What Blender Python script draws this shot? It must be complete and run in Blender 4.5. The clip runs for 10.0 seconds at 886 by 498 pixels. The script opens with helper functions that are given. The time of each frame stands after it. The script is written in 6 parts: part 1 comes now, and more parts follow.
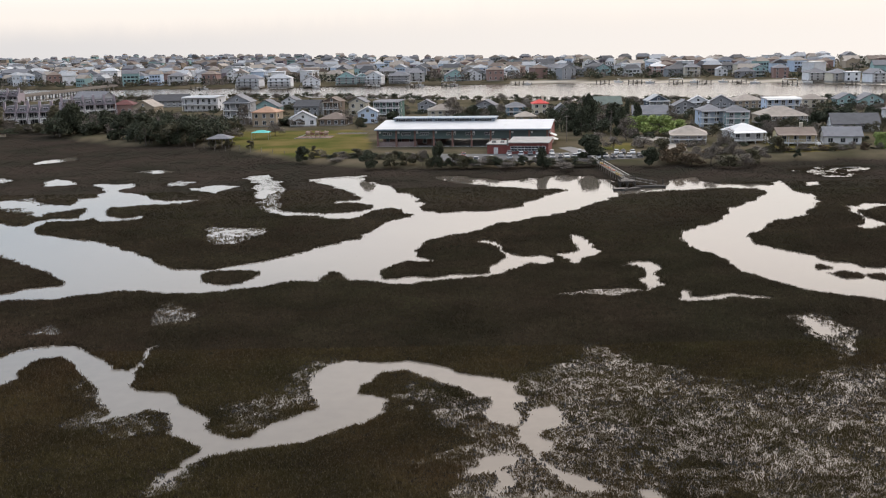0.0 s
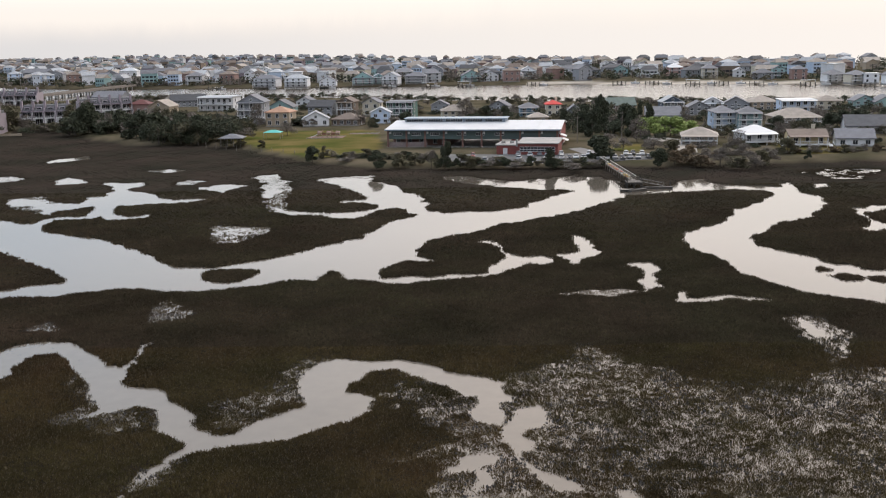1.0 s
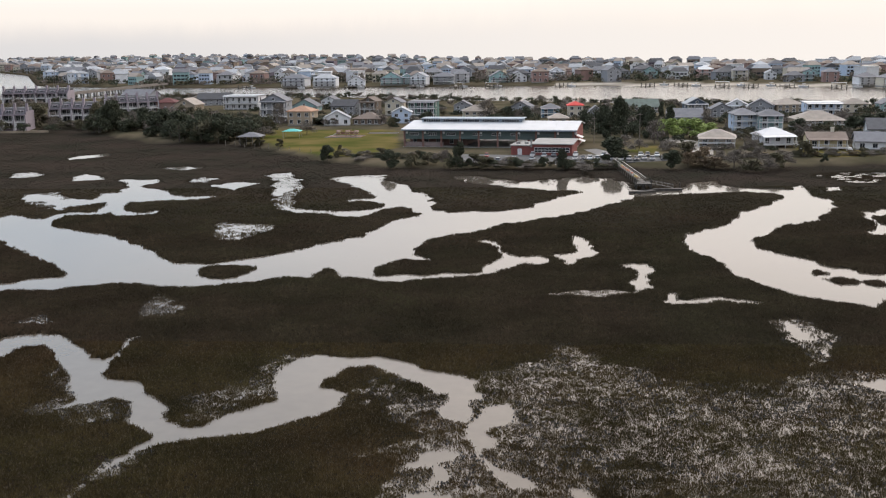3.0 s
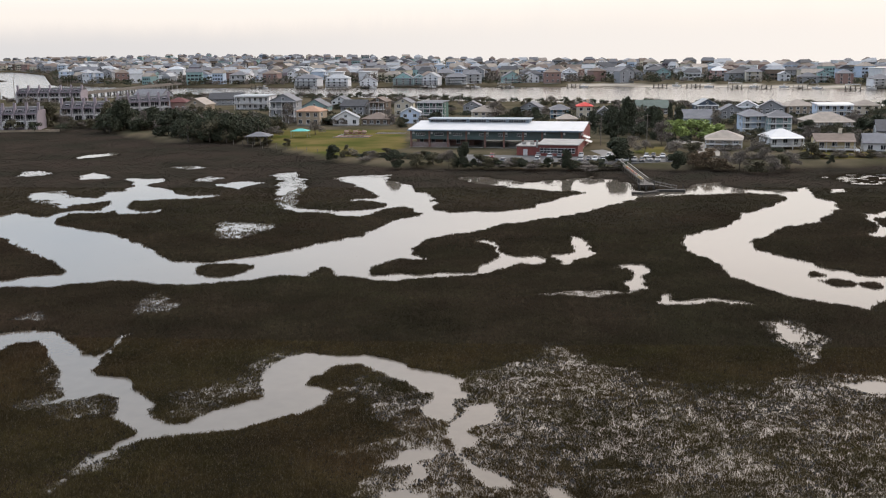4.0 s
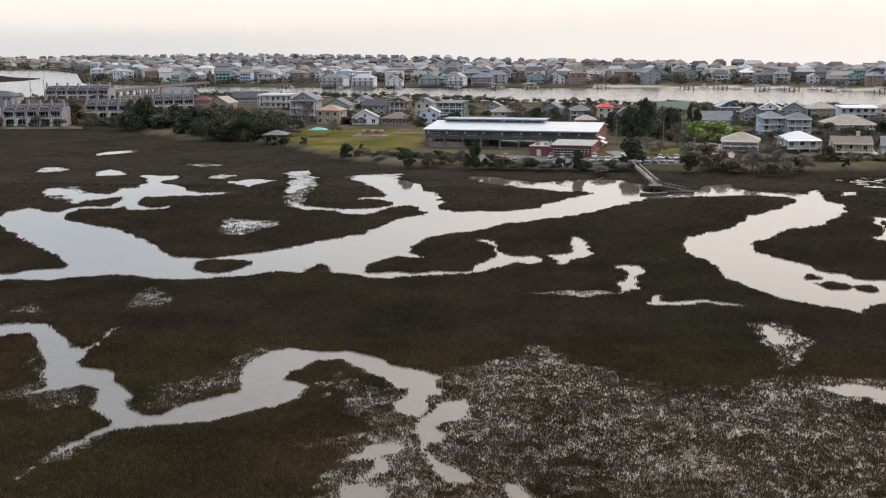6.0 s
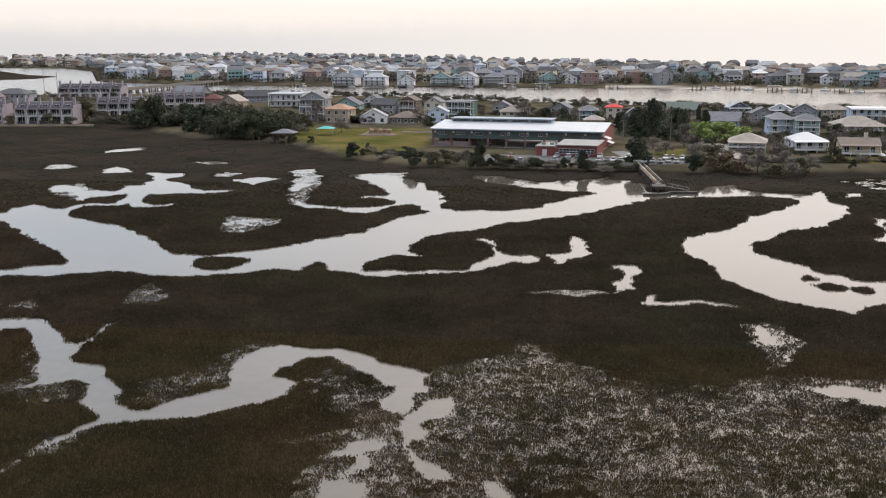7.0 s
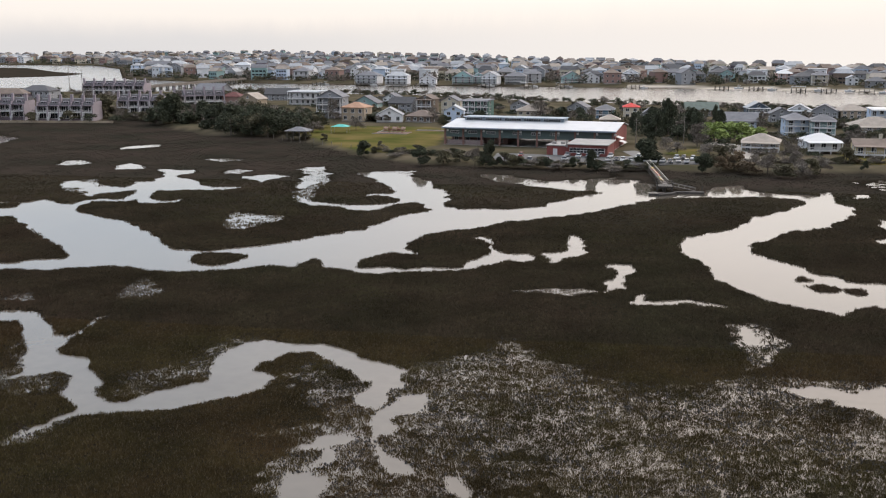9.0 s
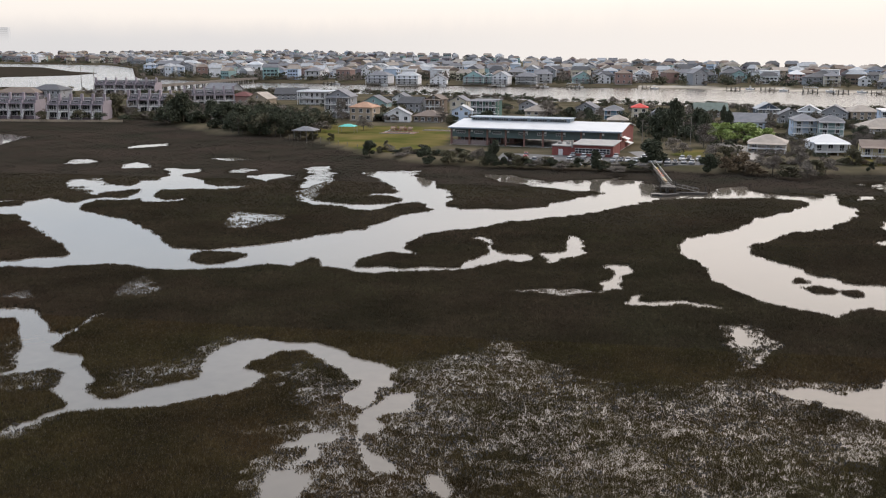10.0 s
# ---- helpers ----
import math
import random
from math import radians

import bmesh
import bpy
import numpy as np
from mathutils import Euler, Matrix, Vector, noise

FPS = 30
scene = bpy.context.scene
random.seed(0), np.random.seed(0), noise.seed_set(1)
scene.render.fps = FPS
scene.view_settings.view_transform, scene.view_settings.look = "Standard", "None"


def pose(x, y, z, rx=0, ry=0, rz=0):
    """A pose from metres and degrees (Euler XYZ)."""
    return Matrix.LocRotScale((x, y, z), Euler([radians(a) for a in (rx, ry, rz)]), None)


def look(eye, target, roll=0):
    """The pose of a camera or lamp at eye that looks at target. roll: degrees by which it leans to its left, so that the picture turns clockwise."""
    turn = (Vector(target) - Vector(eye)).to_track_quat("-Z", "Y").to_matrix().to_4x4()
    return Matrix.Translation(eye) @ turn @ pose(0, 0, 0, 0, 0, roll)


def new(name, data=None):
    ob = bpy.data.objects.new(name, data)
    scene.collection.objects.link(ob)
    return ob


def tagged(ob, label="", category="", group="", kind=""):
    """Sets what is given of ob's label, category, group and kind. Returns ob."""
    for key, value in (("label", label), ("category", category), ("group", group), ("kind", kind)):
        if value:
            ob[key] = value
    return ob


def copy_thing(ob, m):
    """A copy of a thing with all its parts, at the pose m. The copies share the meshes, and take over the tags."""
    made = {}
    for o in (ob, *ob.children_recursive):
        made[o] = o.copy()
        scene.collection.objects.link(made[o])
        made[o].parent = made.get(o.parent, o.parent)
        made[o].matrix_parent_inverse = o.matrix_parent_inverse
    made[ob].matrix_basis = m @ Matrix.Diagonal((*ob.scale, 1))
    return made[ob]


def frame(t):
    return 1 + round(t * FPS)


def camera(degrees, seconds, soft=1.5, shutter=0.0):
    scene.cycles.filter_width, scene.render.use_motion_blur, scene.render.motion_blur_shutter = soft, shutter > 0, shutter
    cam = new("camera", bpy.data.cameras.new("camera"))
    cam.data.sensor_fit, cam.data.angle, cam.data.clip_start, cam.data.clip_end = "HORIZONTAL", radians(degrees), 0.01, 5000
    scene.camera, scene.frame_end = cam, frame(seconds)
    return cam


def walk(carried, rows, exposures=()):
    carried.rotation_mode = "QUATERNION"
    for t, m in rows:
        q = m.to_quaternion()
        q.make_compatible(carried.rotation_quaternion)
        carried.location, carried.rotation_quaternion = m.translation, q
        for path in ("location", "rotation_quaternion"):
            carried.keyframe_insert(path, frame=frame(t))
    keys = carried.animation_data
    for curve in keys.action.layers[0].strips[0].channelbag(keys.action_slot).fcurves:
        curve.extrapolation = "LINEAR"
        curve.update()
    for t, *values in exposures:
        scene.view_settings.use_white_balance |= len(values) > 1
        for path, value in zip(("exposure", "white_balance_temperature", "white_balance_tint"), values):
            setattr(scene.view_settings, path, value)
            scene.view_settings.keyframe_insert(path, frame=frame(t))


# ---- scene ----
cam = camera(48.0, 10.0, soft=1.15)
PATH = [
    (0, (-2.896, -0.353, 35.577), (-2.928, 1.603, 35.164), -1.2),
    (0.5, (-1.254, -0.5, 35.51), (-1.306, 1.457, 35.098), -1.1),
    (1, (0.337, -0.534, 35.439), (0.266, 1.422, 35.028), -1.1),
    (1.5, (1.905, -0.633, 35.366), (1.815, 1.323, 34.955), -1.0),
    (2, (3.5, -0.723, 35.261), (3.394, 1.232, 34.852), -1.0),
    (2.5, (5.026, -0.801, 35.224), (4.903, 1.152, 34.815), -0.9),
    (4, (9.56, -0.956, 35.06), (9.391, 0.995, 34.653), -0.7),
    (4.5, (10.982, -1.077, 35.014), (10.797, 0.872, 34.607), -0.6),
    (5, (12.433, -1.091, 34.962), (12.234, 0.857, 34.555), -0.5),
    (5.5, (13.813, -1.067, 34.871), (13.598, 0.88, 34.465), -0.5),
    (7, (17.841, -1.117, 34.736), (17.583, 0.824, 34.33), -0.2),
    (7.5, (19.245, -1.169, 34.722), (18.973, 0.771, 34.315), -0.2),
    (8, (20.559, -1.118, 34.692), (20.273, 0.82, 34.285), -0.1),
    (8.5, (21.79, -1.109, 34.729), (21.491, 0.826, 34.322), -0.1),
    (9, (23.009, -1.059, 34.691), (22.698, 0.874, 34.283), 0.0),
    (9.5, (24.294, -1.071, 34.679), (23.97, 0.86, 34.271), 0.1),
    (10, (25.492, -0.96, 34.7), (25.155, 0.969, 34.292), 0.1),
]
SKY = 1.0
EXPOSURE = [(0.0, 0.0), (10.0, 0.0)]
walk(cam, [(t, look(eye, target, roll)) for t, eye, target, roll in PATH], EXPOSURE)

# ---- sky and sun: thin bright overcast, sun hazed ahead and to the right ----
world = bpy.data.worlds.new("overcast_sky")
scene.world = world
world.use_nodes = True
wn, wl = world.node_tree.nodes, world.node_tree.links
wn.clear()
w_out = wn.new("ShaderNodeOutputWorld")
w_tc = wn.new("ShaderNodeTexCoord")
w_sep = wn.new("ShaderNodeSeparateXYZ")
wl.new(w_tc.outputs["Generated"], w_sep.inputs[0])
w_ramp = wn.new("ShaderNodeValToRGB")
w_ramp.color_ramp.interpolation = "EASE"
cr = w_ramp.color_ramp
cr.elements[0].position, cr.elements[0].color = 0.0, (0.88, 0.81, 0.765, 1)
cr.elements[1].position, cr.elements[1].color = 1.0, (2.3, 2.3, 2.4, 1)
for pos, col in ((0.03, (0.93, 0.86, 0.81, 1)), (0.07, (1.12, 1.05, 0.985, 1)), (0.12, (1.44, 1.34, 1.25, 1)), (0.22, (1.88, 1.7, 1.58, 1)), (0.45, (2.65, 2.32, 2.12, 1))):
    e = cr.elements.new(pos)
    e.color = col
wl.new(w_sep.outputs["Z"], w_ramp.inputs[0])
# the sky is cooler and duller away from the sun
w_side = wn.new("ShaderNodeMapRange")
w_side.inputs["From Min"].default_value, w_side.inputs["From Max"].default_value = -0.42, 0.04
wl.new(w_sep.outputs["X"], w_side.inputs["Value"])
w_cool = wn.new("ShaderNodeMixRGB")
w_cool.blend_type = "MULTIPLY"
w_cool.inputs["Fac"].default_value = 1.0
w_tint = wn.new("ShaderNodeMixRGB")
w_tint.inputs["Color1"].default_value, w_tint.inputs["Color2"].default_value = (0.56, 0.68, 0.82, 1), (1, 1, 1, 1)
w_high = wn.new("ShaderNodeMapRange")
w_high.inputs["From Min"].default_value, w_high.inputs["From Max"].default_value = 0.05, 0.17
w_high.inputs["To Min"].default_value, w_high.inputs["To Max"].default_value = 1.0, 0.0
wl.new(w_sep.outputs["Z"], w_high.inputs["Value"])
w_both = wn.new("ShaderNodeMath")
w_both.operation = "MAXIMUM"
wl.new(w_side.outputs[0], w_both.inputs[0])
wl.new(w_high.outputs[0], w_both.inputs[1])
wl.new(w_both.outputs[0], w_tint.inputs["Fac"])
wl.new(w_ramp.outputs[0], w_cool.inputs["Color1"])
wl.new(w_tint.outputs[0], w_cool.inputs["Color2"])
w_back = wn.new("ShaderNodeMapRange")
w_back.inputs["From Min"].default_value, w_back.inputs["From Max"].default_value = -0.7, 0.5
w_back.inputs["To Min"].default_value, w_back.inputs["To Max"].default_value = 0.0, 1.0
wl.new(w_sep.outputs["Y"], w_back.inputs["Value"])
w_dull = wn.new("ShaderNodeMixRGB")
w_dull.blend_type = "MULTIPLY"
w_dull.inputs["Fac"].default_value = 1.0
wl.new(w_cool.outputs[0], w_dull.inputs["Color1"])
w_grey = wn.new("ShaderNodeMixRGB")
w_grey.inputs["Color1"].default_value, w_grey.inputs["Color2"].default_value = (0.45, 0.5, 0.57, 1), (1, 1, 1, 1)
wl.new(w_back.outputs[0], w_grey.inputs["Fac"])
wl.new(w_grey.outputs[0], w_dull.inputs["Color2"])
w_cloud = wn.new("ShaderNodeBackground")
w_cloud.inputs["Strength"].default_value = SKY
wl.new(w_dull.outputs[0], w_cloud.inputs["Color"])
w_sky = wn.new("ShaderNodeTexSky")
w_sky.sky_type, w_sky.sun_disc = "NISHITA", False
w_sky.sun_elevation, w_sky.sun_rotation = radians(38), radians(28)
w_blue = wn.new("ShaderNodeBackground")
w_blue.inputs["Strength"].default_value = 0.012
wl.new(w_sky.outputs[0], w_blue.inputs["Color"])
w_add = wn.new("ShaderNodeAddShader")
wl.new(w_cloud.outputs[0], w_add.inputs[0])
wl.new(w_blue.outputs[0], w_add.inputs[1])
wl.new(w_add.outputs[0], w_out.inputs["Surface"])

sun = new("sun", bpy.data.lights.new("sun", "SUN"))
sun.data.energy, sun.data.angle, sun.data.color = 1.0, radians(12), (1.0, 0.93, 0.84)
sun.matrix_world = look((60, 110, 100), (0, 0, 0))


# ---- materials ----
def mat(name, c1, c2=None, rough=0.8, scale=1.5, fine=14.0, bump=0.25, metal=0.0, vary=0.0, islands=0.0, spec=0.4):
    """A surface of two tones mixed by coarse and fine noise, with fine relief; vary and islands shift the tone per object or per piece."""
    m = bpy.data.materials.new(name)
    m.use_nodes = True
    n, l = m.node_tree.nodes, m.node_tree.links
    b = n["Principled BSDF"]
    b.inputs["Roughness"].default_value, b.inputs["Metallic"].default_value = rough, metal
    b.inputs["Specular IOR Level"].default_value = spec
    c2 = c2 or tuple(v * 0.72 for v in c1)
    pos = n.new("ShaderNodeNewGeometry")
    t1, t2 = n.new("ShaderNodeTexNoise"), n.new("ShaderNodeTexNoise")
    t1.inputs["Scale"].default_value, t2.inputs["Scale"].default_value = scale, fine
    t1.inputs["Detail"].default_value, t2.inputs["Detail"].default_value = 4, 3
    for t in (t1, t2):
        l.new(pos.outputs["Position"], t.inputs["Vector"])
    mx = n.new("ShaderNodeMath")
    mx.operation = "MULTIPLY_ADD"
    mx.inputs[1].default_value = 0.45
    l.new(t2.outputs["Fac"], mx.inputs[0])
    l.new(t1.outputs["Fac"], mx.inputs[2])
    mr = n.new("ShaderNodeMapRange")
    mr.inputs["From Min"].default_value, mr.inputs["From Max"].default_value = 0.5, 0.95
    l.new(mx.outputs[0], mr.inputs["Value"])
    mix = n.new("ShaderNodeMixRGB")
    mix.inputs["Color1"].default_value, mix.inputs["Color2"].default_value = (*c1, 1), (*c2, 1)
    l.new(mr.outputs[0], mix.inputs["Fac"])
    last = mix.outputs[0]
    for amount, kind in ((vary, "object"), (islands, "piece")):
        if amount:
            src = n.new("ShaderNodeObjectInfo").outputs["Random"] if kind == "object" else pos.outputs["Random Per Island"]
            r = n.new("ShaderNodeMapRange")
            r.inputs["To Min"].default_value, r.inputs["To Max"].default_value = 1 - amount, 1 + amount
            l.new(src, r.inputs["Value"])
            h = n.new("ShaderNodeHueSaturation")
            l.new(r.outputs[0], h.inputs["Value"])
            l.new(last, h.inputs["Color"])
            last = h.outputs[0]
    l.new(last, b.inputs["Base Color"])
    if bump:
        bp = n.new("ShaderNodeBump")
        bp.inputs["Strength"].default_value, bp.inputs["Distance"].default_value = bump, 0.02
        l.new(t2.outputs["Fac"], bp.inputs["Height"])
        l.new(bp.outputs[0], b.inputs["Normal"])
    return m


def masked(m, attribute, colour1, colour2, scale):
    """Lays a second, two-toned cover over a material where a ground attribute says so."""
    n, l = m.node_tree.nodes, m.node_tree.links
    b = n["Principled BSDF"]
    old = b.inputs["Base Color"].links[0].from_socket
    a = n.new("ShaderNodeAttribute")
    a.attribute_name = attribute
    pos, t = n.new("ShaderNodeNewGeometry"), n.new("ShaderNodeTexNoise")
    t.inputs["Scale"].default_value, t.inputs["Detail"].default_value = scale, 6
    l.new(pos.outputs["Position"], t.inputs["Vector"])
    r = n.new("ShaderNodeMapRange")
    r.inputs["From Min"].default_value, r.inputs["From Max"].default_value = 0.35, 0.65
    l.new(t.outputs["Fac"], r.inputs["Value"])
    c = n.new("ShaderNodeMixRGB")
    c.inputs["Color1"].default_value, c.inputs["Color2"].default_value = (*colour1, 1), (*colour2, 1)
    l.new(r.outputs[0], c.inputs["Fac"])
    mix = n.new("ShaderNodeMixRGB")
    l.new(a.outputs["Fac"], mix.inputs["Fac"])
    l.new(old, mix.inputs["Color1"])
    l.new(c.outputs[0], mix.inputs["Color2"])
    l.new(mix.outputs[0], b.inputs["Base Color"])
    return m


ground_mat = mat("marsh_soil", (0.013, 0.012, 0.008), (0.018, 0.013, 0.009), rough=1.0, scale=0.05, fine=2.5, bump=0.6, spec=0.0)
masked(ground_mat, "thatch", (0.026, 0.024, 0.018), (0.037, 0.029, 0.023), 0.05)
masked(ground_mat, "upland", (0.05, 0.046, 0.028), (0.1, 0.082, 0.056), 0.06)
masked(ground_mat, "lawn", (0.058, 0.064, 0.018), (0.13, 0.1, 0.04), 0.07)
masked(ground_mat, "sand", (0.34, 0.3, 0.25), (0.45, 0.41, 0.35), 0.2)
water_mat = mat("brackish_water", (0.085, 0.074, 0.06), (0.108, 0.092, 0.074), rough=0.06, scale=0.05, fine=0.6, bump=0.0, spec=0.5)
wb = water_mat.node_tree.nodes["Principled BSDF"]
wb.inputs["IOR"].default_value = 1.33
w_noise, w_bump = water_mat.node_tree.nodes.new("ShaderNodeTexNoise"), water_mat.node_tree.nodes.new("ShaderNodeBump")
w_noise.inputs["Scale"].default_value, w_noise.inputs["Detail"].default_value = 0.9, 5
w_geo = water_mat.node_tree.nodes.new("ShaderNodeNewGeometry")
water_mat.node_tree.links.new(w_geo.outputs["Position"], w_noise.inputs["Vector"])
water_mat.node_tree.links.new(w_noise.outputs["Fac"], w_bump.inputs["Height"])
w_bump.inputs["Distance"].default_value = 0.17
# sheltered creeks lie calm; the open channel has a chop
w_xyz, w_chop = water_mat.node_tree.nodes.new("ShaderNodeSeparateXYZ"), water_mat.node_tree.nodes.new("ShaderNodeMapRange")
w_chop.inputs["From Min"].default_value, w_chop.inputs["From Max"].default_value = 330, 560
w_chop.inputs["To Min"].default_value, w_chop.inputs["To Max"].default_value = 0.03, 1.0
water_mat.node_tree.links.new(w_geo.outputs["Position"], w_xyz.inputs[0])
water_mat.node_tree.links.new(w_xyz.outputs["Y"], w_chop.inputs["Value"])
water_mat.node_tree.links.new(w_chop.outputs[0], w_bump.inputs["Strength"])
w_rough = water_mat.node_tree.nodes.new("ShaderNodeMapRange")
w_rough.inputs["From Min"].default_value, w_rough.inputs["From Max"].default_value = 330, 560
w_rough.inputs["To Min"].default_value, w_rough.inputs["To Max"].default_value = 0.05, 0.16
water_mat.node_tree.links.new(w_xyz.outputs["Y"], w_rough.inputs["Value"])
water_mat.node_tree.links.new(w_rough.outputs[0], wb.inputs["Roughness"])
water_mat.node_tree.links.new(w_bump.outputs[0], wb.inputs["Normal"])
grass_mat = mat("cordgrass", (0.05, 0.044, 0.016), (0.068, 0.042, 0.02), rough=0.9, scale=0.022, fine=0.12, bump=0.0, islands=0.2, spec=0.08)


def mottle(m, scale, low, high):
    """Patches of taller and shorter, fresher and duller growth."""
    n, l = m.node_tree.nodes, m.node_tree.links
    b = n["Principled BSDF"]
    old = b.inputs["Base Color"].links[0].from_socket
    pos, t, r, h = n.new("ShaderNodeNewGeometry"), n.new("ShaderNodeTexNoise"), n.new("ShaderNodeMapRange"), n.new("ShaderNodeHueSaturation")
    t.inputs["Scale"].default_value, t.inputs["Detail"].default_value, t.inputs["Roughness"].default_value = scale, 7, 0.65
    l.new(pos.outputs["Position"], t.inputs["Vector"])
    l.new(t.outputs["Fac"], r.inputs["Value"])
    r.inputs["From Min"].default_value, r.inputs["From Max"].default_value = 0.35, 0.65
    r.inputs["To Min"].default_value, r.inputs["To Max"].default_value = low, high
    l.new(r.outputs[0], h.inputs["Value"])
    l.new(old, h.inputs["Color"])
    l.new(h.outputs[0], b.inputs["Base Color"])
    return m


def strawed(m, straw, share):
    """Dead, pale straw blades scattered among the living ones."""
    n, l = m.node_tree.nodes, m.node_tree.links
    b = n["Principled BSDF"]
    old = b.inputs["Base Color"].links[0].from_socket
    pos, white_noise, cut, mix = n.new("ShaderNodeNewGeometry"), n.new("ShaderNodeTexWhiteNoise"), n.new("ShaderNodeMapRange"), n.new("ShaderNodeMixRGB")
    white_noise.noise_dimensions = "1D"
    l.new(pos.outputs["Random Per Island"], white_noise.inputs["W"])
    cut.inputs["From Min"].default_value, cut.inputs["From Max"].default_value = 1 - share * 1.5, 1 - share * 0.5
    l.new(white_noise.outputs["Value"], cut.inputs["Value"])
    l.new(cut.outputs[0], mix.inputs["Fac"])
    l.new(old, mix.inputs["Color1"])
    mix.inputs["Color2"].default_value = (*straw, 1)
    l.new(mix.outputs[0], b.inputs["Base Color"])
    return m


mid_marsh_mat = mottle(mat("creekside_cordgrass", (0.05, 0.046, 0.024), (0.066, 0.046, 0.031), rough=0.9, scale=0.022, fine=0.12, bump=0.0, islands=0.08, spec=0.08), 0.07, 0.68, 1.36)
strawed(mottle(grass_mat, 0.09, 0.62, 1.42), (0.125, 0.1, 0.066), 0.14)
# grass of the far bands is greyer: distance haze put into its colour
far_marsh_mat = mottle(mat("hazed_marsh_grass", (0.047, 0.041, 0.03), (0.056, 0.042, 0.035), rough=0.9, scale=0.02, fine=0.1, bump=0.0, islands=0.06, spec=0.08), 0.05, 0.7, 1.3)


# ---- the lie of the land ----
creek_upper_bank = [(-118, 198), (-109, 197.5), (-103.5, 199.5), (-101, 204.5), (-93.5, 198), (-91.5, 199), (-91.5, 204.5),
    (-88.5, 207), (-81.5, 208), (-81, 205), (-88, 204), (-89, 199.5), (-88.5, 195.5), (-85.5, 191), (-80.5, 186.5), (-73, 183),
    (-69.5, 180), (-64, 174), (-59.5, 169), (-57.5, 167.5), (-54.5, 162.5), (-51, 158), (-49.5, 156), (-43, 156.5), (-38.5, 160),
    (-32.5, 165), (-28, 171), (-25, 175.5), (-21.5, 180), (-20, 187.5), (-17.5, 195.5), (-12, 203), (-12.5, 206), (-14.5, 206.5),
    (-14.5, 210.5), (-18, 215), (-20.5, 209.5)]
creek_bay = [(-23, 202.5), (-25, 200), (-28.5, 200.5), (-32.5, 204.5), (-36.5, 206.5), (-40, 207), (-41, 210), (-35, 209.5),
    (-31, 206.5), (-26.5, 208.5), (-23, 210.5), (-21.5, 215.5), (-24, 219.5), (-30, 221), (-31.5, 224), (-25.5, 225),
    (-26, 230.5), (-29, 238), (-32.5, 244.5), (-36, 252), (-40, 256), (-38, 258.5), (-33.5, 259.5), (-28.5, 260), (-25, 252),
    (-19.5, 245), (-18.5, 239), (-14.5, 232.5), (-12, 226.5), (-12, 221.5), (-10.5, 216), (-10.5, 209.5), (-8, 208.5),
    (-7, 205), (-1, 208), (4, 208), (10.5, 211.5), (14, 221), (17.5, 227.5), (24, 234), (21.5, 237), (15.5, 236.5), (12, 240.5),
    (6.5, 244)]
creek_right = [(8, 250), (12, 247), (18, 244.5), (19.5, 251.5), (23.5, 251.5), (27, 258), (32, 257), (36, 248), (35, 237.5),
    (41.5, 235), (46.5, 238.5), (51, 247.5), (56.5, 251.5), (59, 240), (65.5, 238.5), (71.5, 235), (75.5, 244.5), (75, 239.5),
    (74.5, 231.5), (75.5, 223.5), (75.5, 214), (72, 207), (68, 201.5), (65, 195), (59.5, 191), (52, 182.5), (48.5, 174.5),
    (48.5, 169.5), (49.5, 165), (52.5, 162), (55, 159.5), (55, 156), (57.5, 153), (60.5, 150), (63.5, 149.5), (68.5, 147.5)]
creek_return = [(63.5, 133.5), (59.5, 136.5), (56.5, 134.5), (55.5, 131.5), (55.5, 129.5), (53, 132.5), (49, 134.5),
    (46, 137.5), (42.5, 143), (40.5, 148.5), (40, 152), (40.5, 155), (38.5, 162), (37, 169), (36.5, 175.5), (38, 181),
    (41.5, 185), (48, 190.5), (50, 195.5), (52.5, 200.5), (54, 205.5), (56.5, 209), (61.5, 215), (68, 224.5), (67.5, 230.5),
    (61.5, 233), (55.5, 233.5), (43.5, 230.5), (34.5, 226), (23.5, 209.5), (17, 203.5), (11, 196.5), (5.5, 193.5), (0.5, 187),
    (-4.5, 181.5), (-8, 177), (-10, 172.5), (-10, 167.5), (-9, 163), (-6.5, 159.5)]
creek_lower_bank = [(-8, 160), (-12, 160.5), (-13.5, 158), (-15, 153), (-15.5, 148.5), (-12, 148), (-5, 149), (2, 150.5),
    (2.5, 154), (3, 157), (5, 161.5), (4, 168.5), (2.5, 173.5), (0, 175), (1, 176.5), (4, 175), (4.5, 169.5), (5.5, 163.5),
    (7.5, 161.5), (11, 162.5), (12.5, 158.5), (11, 156.5), (8.5, 157), (5.5, 153), (3, 150), (-2, 147), (-10, 145), (-13.5, 145),
    (-19, 147.5), (-21, 151.5), (-23, 153.5), (-24, 151.5), (-24, 148), (-28, 147), (-32.5, 144), (-39.5, 141), (-45.5, 141),
    (-52.5, 142.5), (-61, 139.5)]
creek_left = [(-69, 137.5), (-74, 136), (-77, 139.5), (-72, 141.5), (-67.5, 145), (-64, 146), (-64.5, 149), (-68.5, 155),
    (-71.5, 158.5), (-77.5, 164), (-85.5, 173), (-94.5, 183), (-98.5, 181.5), (-106.5, 182)]
